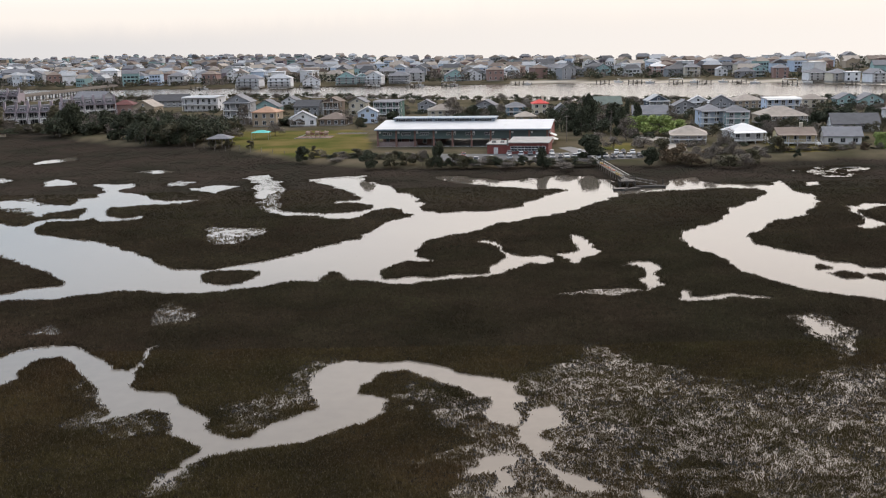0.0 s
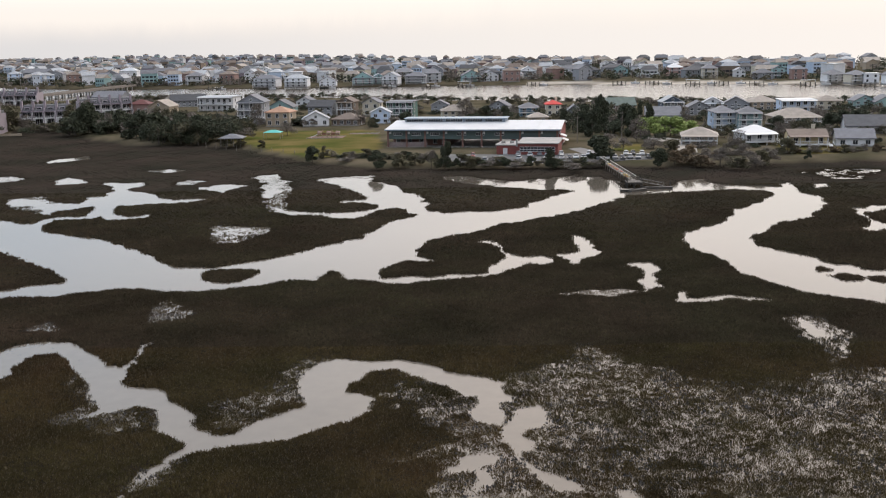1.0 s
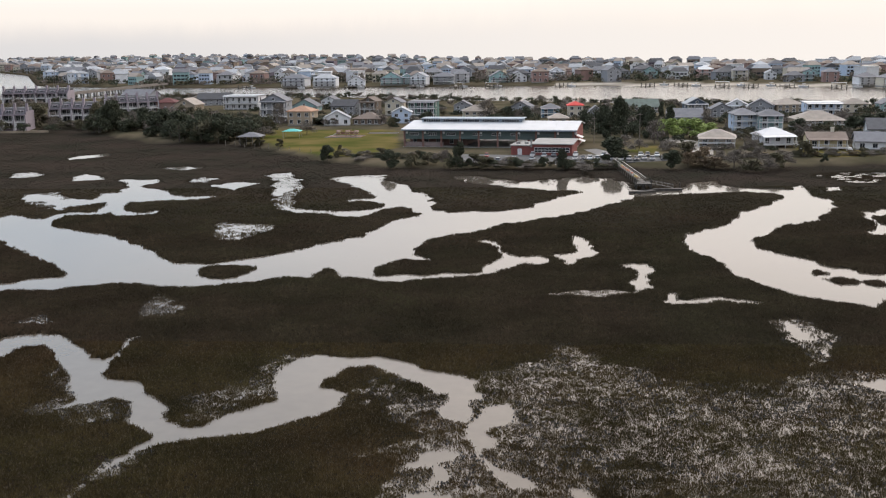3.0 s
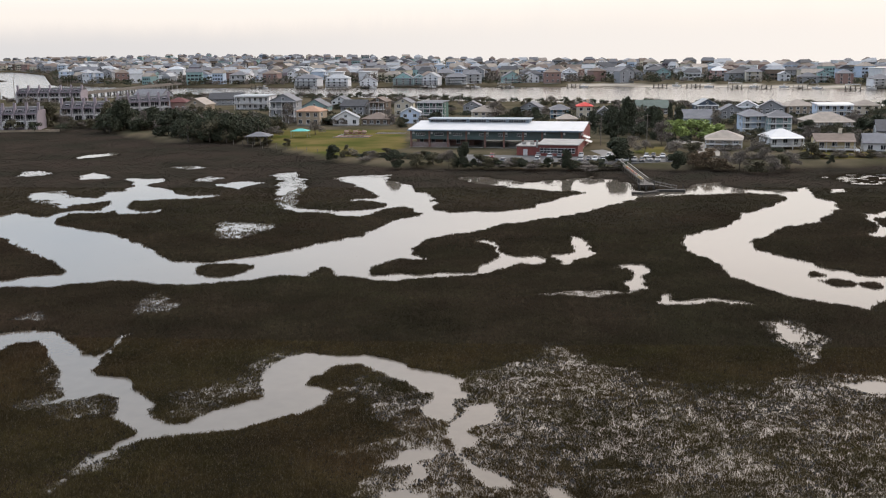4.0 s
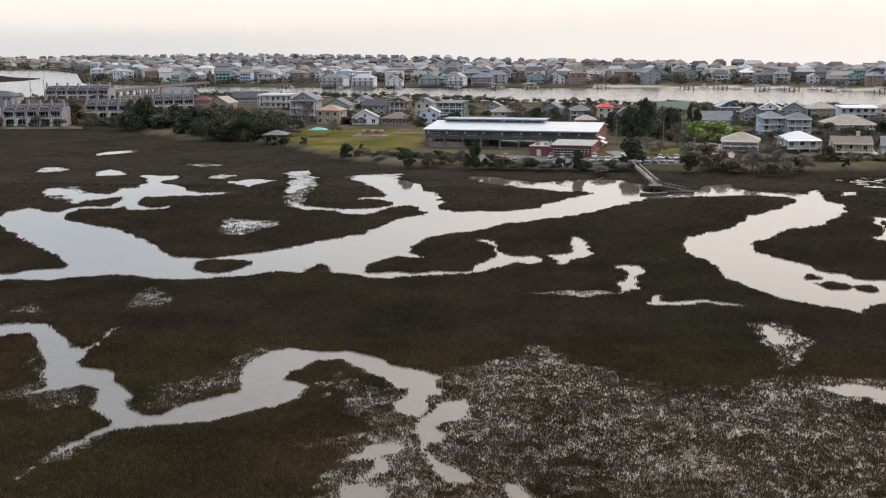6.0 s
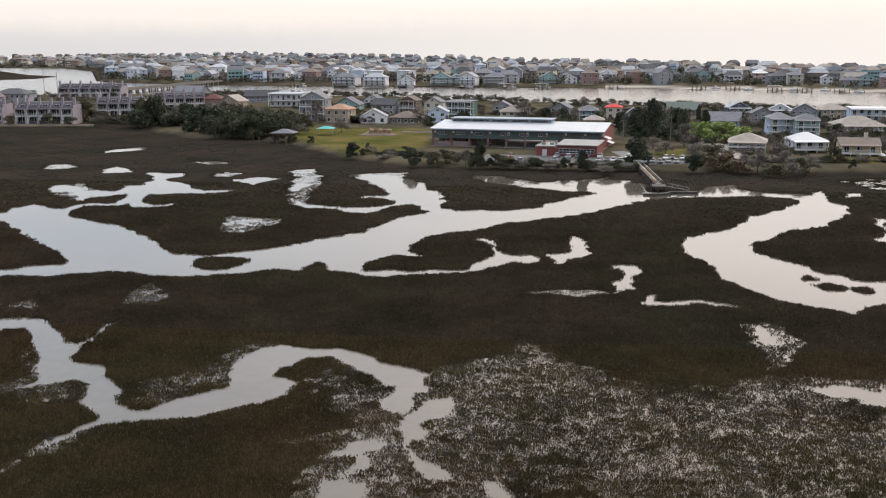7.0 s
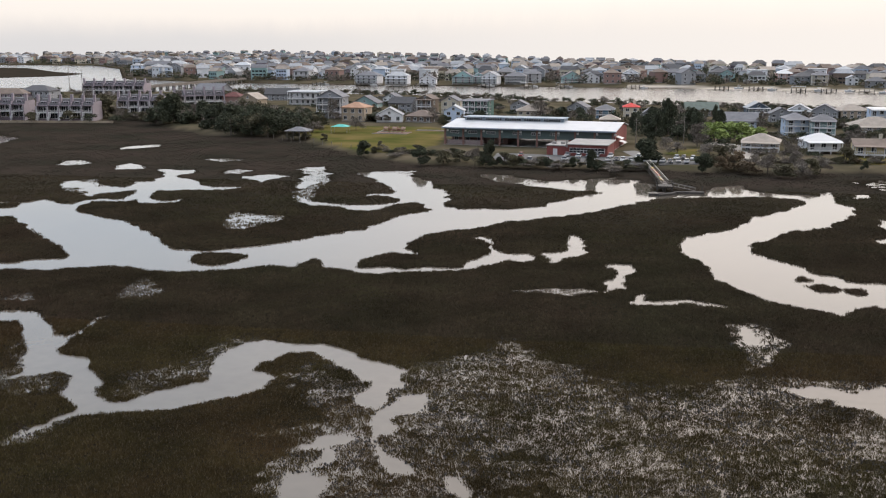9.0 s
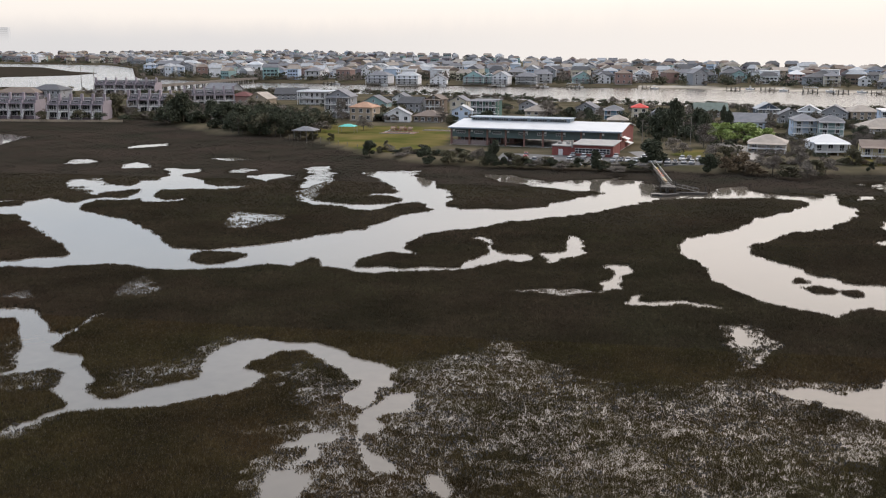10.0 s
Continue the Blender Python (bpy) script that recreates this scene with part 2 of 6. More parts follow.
pool_chain_left = [(-110.5, 226.5), (-112, 234), (-105.5, 231.5), (-99.5, 225), (-93, 223.5), (-92.5, 230), (-94, 234.5),
    (-90.5, 236.5), (-90.5, 242.5), (-93.5, 252), (-99.5, 260), (-93.5, 259), (-88, 261.5), (-86, 254.5), (-88.5, 248),
    (-85, 243), (-79.5, 239), (-74.5, 230.5), (-70, 228), (-64, 231), (-65, 225.5), (-70, 224.5), (-75.5, 224), (-81, 221.5),
    (-80.5, 215.5), (-77.5, 209), (-73.5, 207), (-70, 209.5), (-69.5, 205), (-73, 202.5), (-76, 202.5), (-80, 206.5),
    (-81.5, 208), (-83.5, 208), (-85, 214.5), (-86, 221), (-90, 219), (-94, 215.5), (-93, 210), (-94.5, 211), (-98.5, 219),
    (-102.5, 222), (-105.5, 223)]
pool_a = [(-111, 257.5), (-114, 267), (-114.5, 272), (-109.5, 268.5), (-103, 261), (-105.5, 257.5)]
pool_b = [(-136.5, 309.5), (-135.5, 318), (-128.5, 327), (-125, 318), (-133, 306)]
pool_c = [(-70.5, 247.5), (-67.5, 251), (-63.5, 254), (-59, 251), (-62, 245.5), (-61.5, 238.5), (-64.5, 242.5)]
pool_d = [(-96.5, 286), (-90.5, 287.5), (-83, 284.5), (-88, 279)]
pool_e = [(-51, 229.5), (-52.5, 243), (-47.5, 241), (-48, 233.5), (-48.5, 228.5)]
pool_f = [(-46.5, 218.5), (-42.5, 213), (-38, 207), (-41.5, 208.5)]
pool_chain_mid = [(12, 163), (15.5, 164), (17, 165.5), (18, 170.5), (17, 175.5), (17.5, 180.5), (19, 181), (19.5, 174),
    (21, 166.5), (19.5, 162.5), (17, 159.5), (16, 156.5), (15, 157.5), (14, 162)]
pool_g = [(22.5, 155), (25, 156), (27.5, 157), (28.5, 154.5), (27.5, 147.5), (26.5, 144.5), (27, 141.5), (25.5, 140.5),
    (24, 138.5), (24, 142), (24, 143.5), (25.5, 146.5), (26, 151), (25.5, 154.5)]
pool_h = [(27.5, 132.5), (29, 139), (29.5, 137), (29.5, 133.5), (31.5, 133.5), (35, 136), (38, 134.5), (40.5, 132.5),
    (37.5, 132.5), (34, 134), (31.5, 132), (28.5, 131.5)]
pool_i = [(77.5, 206.5), (80, 204), (82.5, 207), (86.5, 208), (89.5, 205), (82.5, 203.5), (78.5, 200.5), (76, 192),
    (77.5, 191), (77.5, 187.5), (77, 185), (73.5, 181), (71, 182.5), (74, 186), (75, 189), (77, 199.5)]
pool_j = [(80.5, 238.5), (83.5, 240), (83.5, 236), (80, 234.5)]
pool_k = [(-205, 316), (-212.5, 346), (-201, 343.5), (-189.5, 336.5), (-185.5, 320), (-181.5, 306.5), (-190.5, 295.5)]
brook_a = [(-58.5, 108.5), (-57.5, 111.5), (-56, 114.5), (-52, 115.5), (-49, 115), (-46.5, 112.5), (-44, 109), (-41.5, 106),
    (-40, 105), (-39.5, 107), (-40, 110.5), (-40.5, 114), (-39.5, 115), (-39.5, 112.5), (-39.5, 109.5), (-38.5, 106.5),
    (-39, 105), (-38.5, 102), (-38.5, 101), (-36.5, 98.5), (-33.5, 97.5), (-31.5, 95.5), (-29.5, 94), (-28, 91.5), (-26.5, 87),
    (-25, 86), (-23, 86), (-21.5, 88.5), (-20, 90.5), (-17, 92.5), (-16.5, 94), (-18, 96.5), (-19, 101.5), (-18.5, 104.5),
    (-17.5, 107), (-16, 108.5), (-12, 107.5), (-9.5, 108), (-6.5, 106), (-3.5, 103.5), (0.5, 101), (3, 99.5)]
brook_b = [(3, 95), (2, 94), (2, 90), (1, 89), (0, 90), (0, 93.5), (0, 95.5), (-3, 98), (-4.5, 100.5), (-7.5, 102.5),
    (-9, 105), (-11, 104), (-12.5, 102), (-13.5, 100), (-13, 97.5), (-10.5, 94.5), (-11, 93), (-12, 90.5), (-14, 88.5),
    (-15.5, 87), (-18, 85), (-21.5, 83.5), (-25, 82), (-26.5, 80.5), (-26.5, 79.5), (-27.5, 77), (-28.5, 77.5), (-27.5, 80),
    (-27, 82.5), (-27, 83.5), (-28.5, 86), (-30, 87.5), (-31.5, 90.5), (-32.5, 93), (-34.5, 94), (-36.5, 92), (-39, 91),
    (-38, 92.5), (-39.5, 96), (-41.5, 99.5), (-43, 102.5), (-46.5, 108), (-50, 112.5), (-51.5, 110.5), (-52.5, 107.5),
    (-52, 99.5), (-52, 94.5)]
pool_l = [(42, 100.5), (45, 101.5), (48.5, 100), (50, 101.5), (54.5, 105.5), (59, 107.5), (55, 93), (51.5, 93), (48.5, 96),
    (46, 96.5), (46, 98), (43.5, 98.5)]
braid_a = [(-5, 103.5), (-1, 102), (2.5, 99.5), (3.5, 96.5), (4, 94.5), (1, 93.5), (0, 96), (-2, 99), (-4, 100.5)]
braid_b = [(0, 93.5), (2, 93), (2.5, 90.5), (2, 88.5), (0.5, 89.5), (-0.5, 91.5)]
braid_c = [(3, 89.5), (4.5, 91.5), (6.5, 93), (7.5, 91), (7, 89.5), (5.5, 88), (4.5, 87),
    (4, 85), (5, 83.5), (5, 82), (4, 82), (4, 80), (3, 80), (3, 83.5), (2, 87.5)]
braid_d = [(-1, 80.5), (0.5, 82), (1.5, 81), (1.5, 80), (0, 78.5), (1.5, 77),
    (0.5, 74.5), (0, 75), (-0.5, 78), (-2.5, 77.5), (-3.5, 76.5), (-3, 78), (-1.5, 79)]
braid_e = [(4, 80), (5, 78), (6.5, 76.5), (9, 75), (8.5, 74), (6.5, 74.5), (6, 75.5), (4.5, 77), (3.5, 78.5)]
braid_f = [(-2, 72.5), (0, 73.5), (2, 72.5), (2.5, 70.5), (2.5, 66.5), (0.5, 65.5), (-1.5, 69)]
braid_g = [(10.5, 73.5), (12, 74), (13.5, 72), (14, 70), (11.5, 71.5)]
wet_a = [(-13, 101.5), (-8, 103), (-2.5, 99), (2, 105.5), (6, 107.5), (8, 117), (11, 114.5), (15, 110.5), (23.5, 105.5), (29.5, 104), (36, 105.5),
    (42.5, 108), (49, 106.5), (60, 105), (52.5, 83.5), (43.5, 64), (-4, 60.5), (-5.5, 69), (-5.5, 75), (-8, 79.5), (-5.5, 83.5), (-8, 90.5)]
wet_p = [(-4.5, 83.5), (-0.5, 85), (2, 88), (4.5, 83), (7, 74.5), (6.5, 68), (-2.5, 67), (-4.5, 73), (-3, 76)]
wet_q = [(2, 102.5), (8, 102), (12, 100), (14, 100.5), (20, 101), (20, 96.5), (14, 95.5), (8.5, 97), (4.5, 96)]
wet_r = [(37.5, 104.5), (41, 102.5), (48, 103), (55.5, 103), (52.5, 95.5), (46, 96.5), (39.5, 96), (35, 91), (33.5, 96.5)]
wet_s = [(7, 92.5), (8.5, 91), (14, 87), (16.5, 87.5), (16, 82.5), (12.5, 82), (8.5, 86.5)]
wet_t = [(-3, 114), (5, 116.5), (10, 114.5), (8, 102), (2, 103.5), (-2, 105)]
wet_u = [(-28, 94), (-21.5, 101), (-21.5, 107), (-17, 110), (-14, 107.5),
    (-18, 99.5), (-15.5, 95), (-19.5, 90), (-22.5, 86.5), (-25.5, 85.5), (-27.5, 90)]
wet_v = [(-12, 97), (-8, 103), (-1, 96), (1, 86.5), (-2, 85), (-6.5, 87.5), (-10.5, 93)]
wet_b = [(-44.5, 99.5), (-44, 102.5), (-39, 95), (-37, 91), (-34, 92),
    (-31.5, 91.5), (-29.5, 87.5), (-34.5, 85), (-40.5, 89), (-41.5, 91.5), (-39.5, 93.5)]
wet_n = [(-29.5, 71), (-29, 78), (-26.5, 79.5), (-25, 78.5), (-25.5, 76), (-28.5, 74.5), (-28, 70.5)]
wet_w = [(-8.5, 80.5), (-4.5, 82), (-3.5, 81), (-6, 79.5)]
wet_x = [(-110, 227), (-108, 237.5), (-94.5, 223), (-92, 210), (-103.5, 217.5)]
wet_y = [(-54, 235.5), (-57, 259.5), (-49, 253), (-48.5, 238), (-49, 226.5)]
wet_z = [(39.5, 125), (43.5, 124), (45, 116.5), (42, 107), (39.5, 105.5), (39, 114)]
wet_aa = [(-137, 273), (-128.5, 275.5), (-124, 267), (-131.5, 264.5)]
wet_ab = [(10.5, 136.5), (15.5, 139.5), (22, 140.5), (24, 136.5), (18.5, 135.5)]
pool_m = [(40, 123.5), (41.5, 123), (42, 118), (40, 114), (39.5, 117.5)]
pool_n = [(41.5, 111), (43, 112.5), (42.5, 109.5), (41.5, 108)]
isle_a = [(-43.5, 150.5), (-43, 153.5), (-39.5, 155), (-34.5, 152.5), (-35, 149), (-38, 146.5), (-41.5, 147)]
isle_b = [(51.5, 151.5), (53, 153), (54.5, 149.5), (52, 148.5)]
isle_c = [(52.5, 146.5), (55, 147.5), (57, 145.5), (55.5, 143), (53, 143)]
isle_d = [(57.5, 145.5), (61, 146), (61, 143.5), (59, 141.5), (57, 143)]
isle_e = [(-108.5, 196.5), (-104, 199), (-101, 195), (-105.5, 191.5), (-113, 191)]
wet_d = [(-44.5, 131), (-44, 135.5), (-39, 129.5), (-38.5, 125), (-42, 125)]
wet_e = [(-58, 121.5), (-56.5, 124), (-54, 122.5), (-53.5, 120.5)]
wet_f = [(-51.5, 186), (-51, 194), (-42, 191), (-41, 183.5), (-44, 176), (-47.5, 176)]
wet_g = [(-132, 266.5), (-131, 273), (-124, 269), (-124.5, 263)]
wet_h = [(-79.5, 255), (-76, 262), (-73, 258.5), (-75, 250.5)]
wet_i = [(-60.5, 268.5), (-54.5, 272), (-46.5, 246), (-44, 227), (-45, 222.5), (-38, 207), (-45, 210.5), (-52, 241)]
wet_j = [(-9, 261.5), (-3, 261.5), (8, 251), (18, 255.5), (27, 262.5), (25, 251.5), (12, 238.5), (4, 243), (-5, 250.5)]
wet_k = [(81, 264), (92, 269), (102, 269.5), (111, 265), (97, 241.5), (85.5, 245.5), (83.5, 253.5)]
wet_o = [(-42, 260.5), (-35.5, 265.5), (-27.5, 265.5), (-25.5, 252), (-33.5, 246.5)]
upland_front = [(-310, 396), (-256.5, 420.5), (-224, 413), (-197.5, 405.5), (-201.5, 439), (-166.5, 424.5), (-166.5, 400),
    (-126.5, 358.5), (-98, 356.5), (-76, 331), (-53.5, 298.5), (-29.5, 279.5), (-5, 276), (18.5, 276.5), (32.5, 279.5),
    (49, 272.5), (72, 277), (94.5, 277.5), (106, 281.5), (116.5, 277), (136.5, 276.5)]
creek = creek_upper_bank + creek_bay + creek_right + creek_return + creek_lower_bank + creek_left
waters = [creek, pool_chain_left, pool_a, pool_b, pool_c, pool_d, pool_e, pool_f, pool_chain_mid, pool_g, pool_h, pool_i,
          pool_j, pool_k, brook_a + brook_b, braid_a, braid_b, braid_c, braid_d, braid_e, braid_f, braid_g, pool_l, pool_m, pool_n]
isles = [isle_a, isle_b, isle_c, isle_d, isle_e]
# sparse, half-drowned grass, with how wet each stretch is
wets = [(wet_a, 0.27, 9), (wet_p, 0.5, 5), (wet_q, 0.6, 4), (wet_r, 0.52, 5), (wet_s, 0.5, 4), (wet_t, 0.13, 8), (wet_u, 0.36, 8), (wet_v, 0.32, 7), (wet_b, 0.46, 8),
        (wet_n, 0.5, 4), (wet_w, 0.45, 3), (wet_x, 0.5, 7), (wet_y, 0.28, 9), (wet_z, 0.5, 5), (wet_aa, 0.55, 6), (wet_ab, 0.4, 3), (wet_d, 0.6, 7), (wet_e, 0.6, 7), (wet_f, 0.62, 7),
        (wet_g, 0.6, 7), (wet_h, 0.6, 7), (wet_i, 0.55, 7), (wet_j, 0.55, 7), (wet_k, 0.22, 7), (wet_o, 0.55, 7)]
upland = upland_front + [(420, 300), (700, 380), (700, 470), (170, 522), (40, 566), (-20, 592), (-95, 640), (-234, 660), (-330, 648), (-420, 660), (-700, 640), (-700, 470)]
far_island = [(1500, 480), (600, 600), (400, 655), (260, 702), (190, 742), (120, 774), (36, 786), (-20, 790), (-105, 796), (-200, 808), (-330, 840), (-430, 900), (-600, 1230), (-720, 1390),
              (-1200, 1480), (-2400, 1560), (-2400, 3000), (-1100, 2900), (-420, 2150), (60, 1420), (300, 1180), (1500, 1000)]
sound_flat = [(-545, 1040), (-530, 960), (-570, 890), (-900, 860), (-1300, 900), (-1300, 1270), (-818, 1265), (-743, 1250), (-610, 1090)]
lawns = [[(-102.5, 379.5), (-89.5, 399.5), (-38, 389), (-29.5, 323), (-42.5, 295.5), (-55.5, 304.5), (-75, 333)],
         [(93.5, 321), (104.5, 318), (116, 313.5), (108.5, 289), (88.5, 288.5)],
         [(45, 312.5), (52.5, 317), (51, 304.5), (44, 301.5)],
         [(42.5, 323.5), (54, 327), (53, 305), (41, 303)]]
WATER = -0.1


def rough_noise(x, y, size, seed):
    """Smooth value noise from 0 to 1 over the plane, with features of that size."""
    x, y = x / size + seed * 17.3, y / size - seed * 9.1
    i, j = np.floor(x), np.floor(y)
    u, v = x - i, y - j
    u, v = u * u * (3 - 2 * u), v * v * (3 - 2 * v)

    def lattice(a, b):
        s = np.sin(a * 127.1 + b * 311.7 + seed * 74.7) * 43758.5453
        return s - np.floor(s)
    low = lattice(i, j) * (1 - u) + lattice(i + 1, j) * u
    high = lattice(i, j + 1) * (1 - u) + lattice(i + 1, j + 1) * u
    return low * (1 - v) + high * v


def inside(outline, x, y, reach=6.0):
    """Signed distance to an outline, positive inside, cut off at reach."""
    p = np.array(outline, float)
    out = np.full(x.shape, -reach)
    near = (x > p[:, 0].min() - reach) & (x < p[:, 0].max() + reach) & (y > p[:, 1].min() - reach) & (y < p[:, 1].max() + reach)
    if not near.any():
        return out
    px, py = x[near], y[near]
    best, odd = np.full(px.shape, reach**2), np.zeros(px.shape, bool)
    for (ax, ay), (bx, by) in zip(p, np.roll(p, -1, 0)):
        ex, ey = bx - ax, by - ay
        k = np.clip(((px - ax) * ex + (py - ay) * ey) / (ex * ex + ey * ey + 1e-9), 0, 1)
        best = np.minimum(best, (px - ax - k * ex) ** 2 + (py - ay - k * ey) ** 2)
        if ey:
            odd ^= ((ay > py) != (by > py)) & (px < ax + (py - ay) * ex / ey)
    out[near] = np.where(odd, 1, -1) * np.sqrt(best)
    return out


def cover(x, y, wet):
    """The share of clumps that grow on a wet flat, in patches of several sizes."""
    clump = 0.36 * rough_noise(x, y * 1.2, 0.7, 6) + 0.28 * rough_noise(x, y * 1.6, 2.4, 9) + 0.36 * rough_noise(x, y * 2.2, 8, 10)
    share = np.interp(wet, (0.0, 0.12, 0.3, 0.5, 0.65), (1.2, 1.15, 1.0, 0.62, 0.34))
    soaked = np.clip(wet / 0.12, 0, 1)
    return np.clip(share + soaked * 2.1 * (clump - 0.5), 0.04, 1.0)


def lie(x, y):
    """Height of the ground, and how much of it is wet flat, upland, lawn or sand, at places of the plane."""
    wob = 0.3 + 0.0028 * np.clip(y, 0, 300)
    wx = x + wob * 2.2 * (rough_noise(x, y, 3.2, 1) - 0.5) + wob * (rough_noise(x, y, 0.9, 2) - 0.5)
    wy = y + wob * 2.6 * (rough_noise(x, y, 3.6, 3) - 0.5) + wob * (rough_noise(x, y, 1.0, 4) - 0.5)
    lap = 0.3 + 0.0065 * np.clip(y, 0, 330)  # the near banks stand lower, under the grass
    open_water = np.full(x.shape, -6.0)
    for outline in waters:
        open_water = np.maximum(open_water, inside(outline, wx, wy))
        open_water = np.maximum(open_water, inside(outline, wx, wy + lap))
    for outline in isles:
        open_water = np.minimum(open_water, -inside(outline, wx, wy + 0.4 * lap))
    marsh = WATER + np.clip(-(open_water + 0.1) * 0.35, -0.6, 0.22) + 0.05 * (rough_noise(x, y, 7, 5) - 0.5)
    wet = np.zeros(x.shape)
    for outline, amount, wide in wets:
        sway = 5.0 * (rough_noise(x, y, 7, 11) - 0.5) if wide > 8 else 1.5 * (rough_noise(x, y, 2.5, 11) - 0.5)
        wet = np.maximum(wet, amount * np.clip((inside(outline, wx + sway, wy + sway, 14.0) + wide * 0.42) / wide, 0, 1))
    soaked = np.clip(wet / 0.2, 0, 1)
    hummock = 0.5 * rough_noise(x, y, 1.0, 7) + 0.3 * rough_noise(x, y * 1.5, 2.6, 12) + 0.2 * rough_noise(x, y * 2, 9, 13) - 0.5
    z = np.minimum(marsh, marsh * (1 - soaked) + (WATER + 0.06 * hummock + 0.13 * (0.2 - wet)) * soaked)
    up = inside(upland, wx, wy, 14.0)
    far = inside(far_island, x, y, 30.0)
    flat = inside(sound_flat, x, y, 20.0)
    sound = np.where(y > 332 + np.clip(-x - 20, 0, 400) * 0.95, 1, 0) * (up < -2)
    z = np.where(sound > 0, np.minimum(z, -0.8 + 0 * z), z)
    z = np.where(up > -8, np.maximum(np.where(sound > 0, -0.8, z), -0.25 + np.clip((up + 2) * 0.25, 0, 1.5)), z)
    z = np.where(far > -28, np.maximum(np.where(far > -8, -0.9, z), np.clip(far * 0.08, -0.9, 2.0)), z)
    z = np.where(flat > -18, np.maximum(z, np.clip(flat * 0.08, -0.9, 0.4)), z)
    lawn = np.zeros(x.shape)
    for outline in lawns:
        lawn = np.maximum(lawn, np.clip(inside(outline, wx, wy) / 2.0, 0, 1))
    land = np.maximum(np.clip((up + 1) / 3, 0, 1), np.clip(far / 8, 0, 1))
    sand = np.clip(np.minimum(far + 2, 17 - far) / 3, 0, 1) * (x > 40)
    return z, wet, land, lawn, sand


def sheet(name, x, y, z, material):
    rows, cols = x.shape
    me = bpy.data.meshes.new(name)
    n = rows * cols
    me.vertices.add(n)
    me.vertices.foreach_set("co", np.stack([x, y, z], -1).ravel())
    i = (np.arange(rows - 1)[:, None] * cols + np.arange(cols - 1)[None]).ravel()
    quads = np.stack([i, i + 1, i + cols + 1, i + cols], -1)
    me.loops.add(quads.size)
    me.loops.foreach_set("vertex_index", quads.ravel())
    me.polygons.add(len(quads))
    me.polygons.foreach_set("loop_start", np.arange(0, quads.size, 4))
    me.polygons.foreach_set("use_smooth", np.ones(len(quads), bool))
    me.update(calc_edges=True)
    me.materials.append(material)
    return me


def fill_attribute(me, name, values):
    a = me.attributes.new(name, "FLOAT", "POINT")
    a.data.foreach_set("value", values.ravel().astype(np.float32))


ys = [-120.0, -80, -40, 0, 30, 50]
while ys[-1] < 345:
    ys.append(ys[-1] + (0.0036 * ys[-1] if ys[-1] > 60 else 2.0))
while ys[-1] < 4600:
    ys.append(ys[-1] * 1.02)
ss = np.sign(np.linspace(-1, 1, 561)) * np.abs(np.linspace(-1, 1, 561)) ** 1.15
gy, gs = np.meshgrid(np.array(ys), ss, indexing="ij")
gx = gs * (70 + np.abs(gy) * 0.72) + 8
gz, g_wet, g_up, g_lawn, g_sand = lie(gx, gy)
ground_mesh = sheet("ground", gx, gy, gz, ground_mat)
thatch = np.clip((gy - 200 + 30 * rough_noise(gx, gy, 18, 41)) / 55, 0, 1) * np.clip((gz - WATER - 0.02) / 0.1, 0, 1)
for key, values in (("thatch", thatch), ("upland", g_up), ("lawn", g_lawn), ("sand", g_sand)):
    fill_attribute(ground_mesh, key, values)
ground = tagged(new("ground", ground_mesh), "dark brown tidal marsh and low grassy shore land", "ground", kind="structure")

wm = bpy.data.meshes.new("water")
wm.from_pydata([(-4800, -300, WATER), (4800, -300, WATER), (4800, 4900, WATER), (-4800, 4900, WATER)], [], [(0, 1, 2, 3)])
wm.materials.append(water_mat)
tagged(new("water", wm), "still grey tidal water mirroring a pale overcast sky", "water", kind="structure")


# ---- glowing backdrop sheet, painted as haze, that closes the view behind the far island ----
mist_glow_mat = bpy.data.materials.new("mist_glow")
mist_glow_mat.use_nodes = True
mn, ml = mist_glow_mat.node_tree.nodes, mist_glow_mat.node_tree.links
mn.clear()
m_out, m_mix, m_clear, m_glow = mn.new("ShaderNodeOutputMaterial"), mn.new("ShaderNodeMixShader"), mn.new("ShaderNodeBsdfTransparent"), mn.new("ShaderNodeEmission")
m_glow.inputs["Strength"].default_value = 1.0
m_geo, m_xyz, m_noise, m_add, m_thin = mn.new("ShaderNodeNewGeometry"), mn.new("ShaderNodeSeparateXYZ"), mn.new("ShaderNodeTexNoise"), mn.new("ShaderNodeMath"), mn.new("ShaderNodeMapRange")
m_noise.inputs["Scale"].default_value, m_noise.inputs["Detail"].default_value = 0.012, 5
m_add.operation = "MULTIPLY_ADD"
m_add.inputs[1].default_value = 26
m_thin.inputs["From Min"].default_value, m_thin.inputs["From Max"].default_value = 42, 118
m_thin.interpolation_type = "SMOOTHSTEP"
# sky glow put into the emission: greyer to the left, brighter to the right
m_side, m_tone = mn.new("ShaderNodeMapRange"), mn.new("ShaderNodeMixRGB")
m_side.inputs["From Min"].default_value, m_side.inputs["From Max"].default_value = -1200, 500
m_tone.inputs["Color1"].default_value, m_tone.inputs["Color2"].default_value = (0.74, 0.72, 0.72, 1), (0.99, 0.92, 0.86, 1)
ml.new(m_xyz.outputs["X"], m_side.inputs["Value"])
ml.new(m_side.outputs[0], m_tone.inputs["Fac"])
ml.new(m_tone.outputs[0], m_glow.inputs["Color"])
ml.new(m_geo.outputs["Position"], m_noise.inputs["Vector"])
ml.new(m_geo.outputs["Position"], m_xyz.inputs[0])
ml.new(m_noise.outputs["Fac"], m_add.inputs[0])
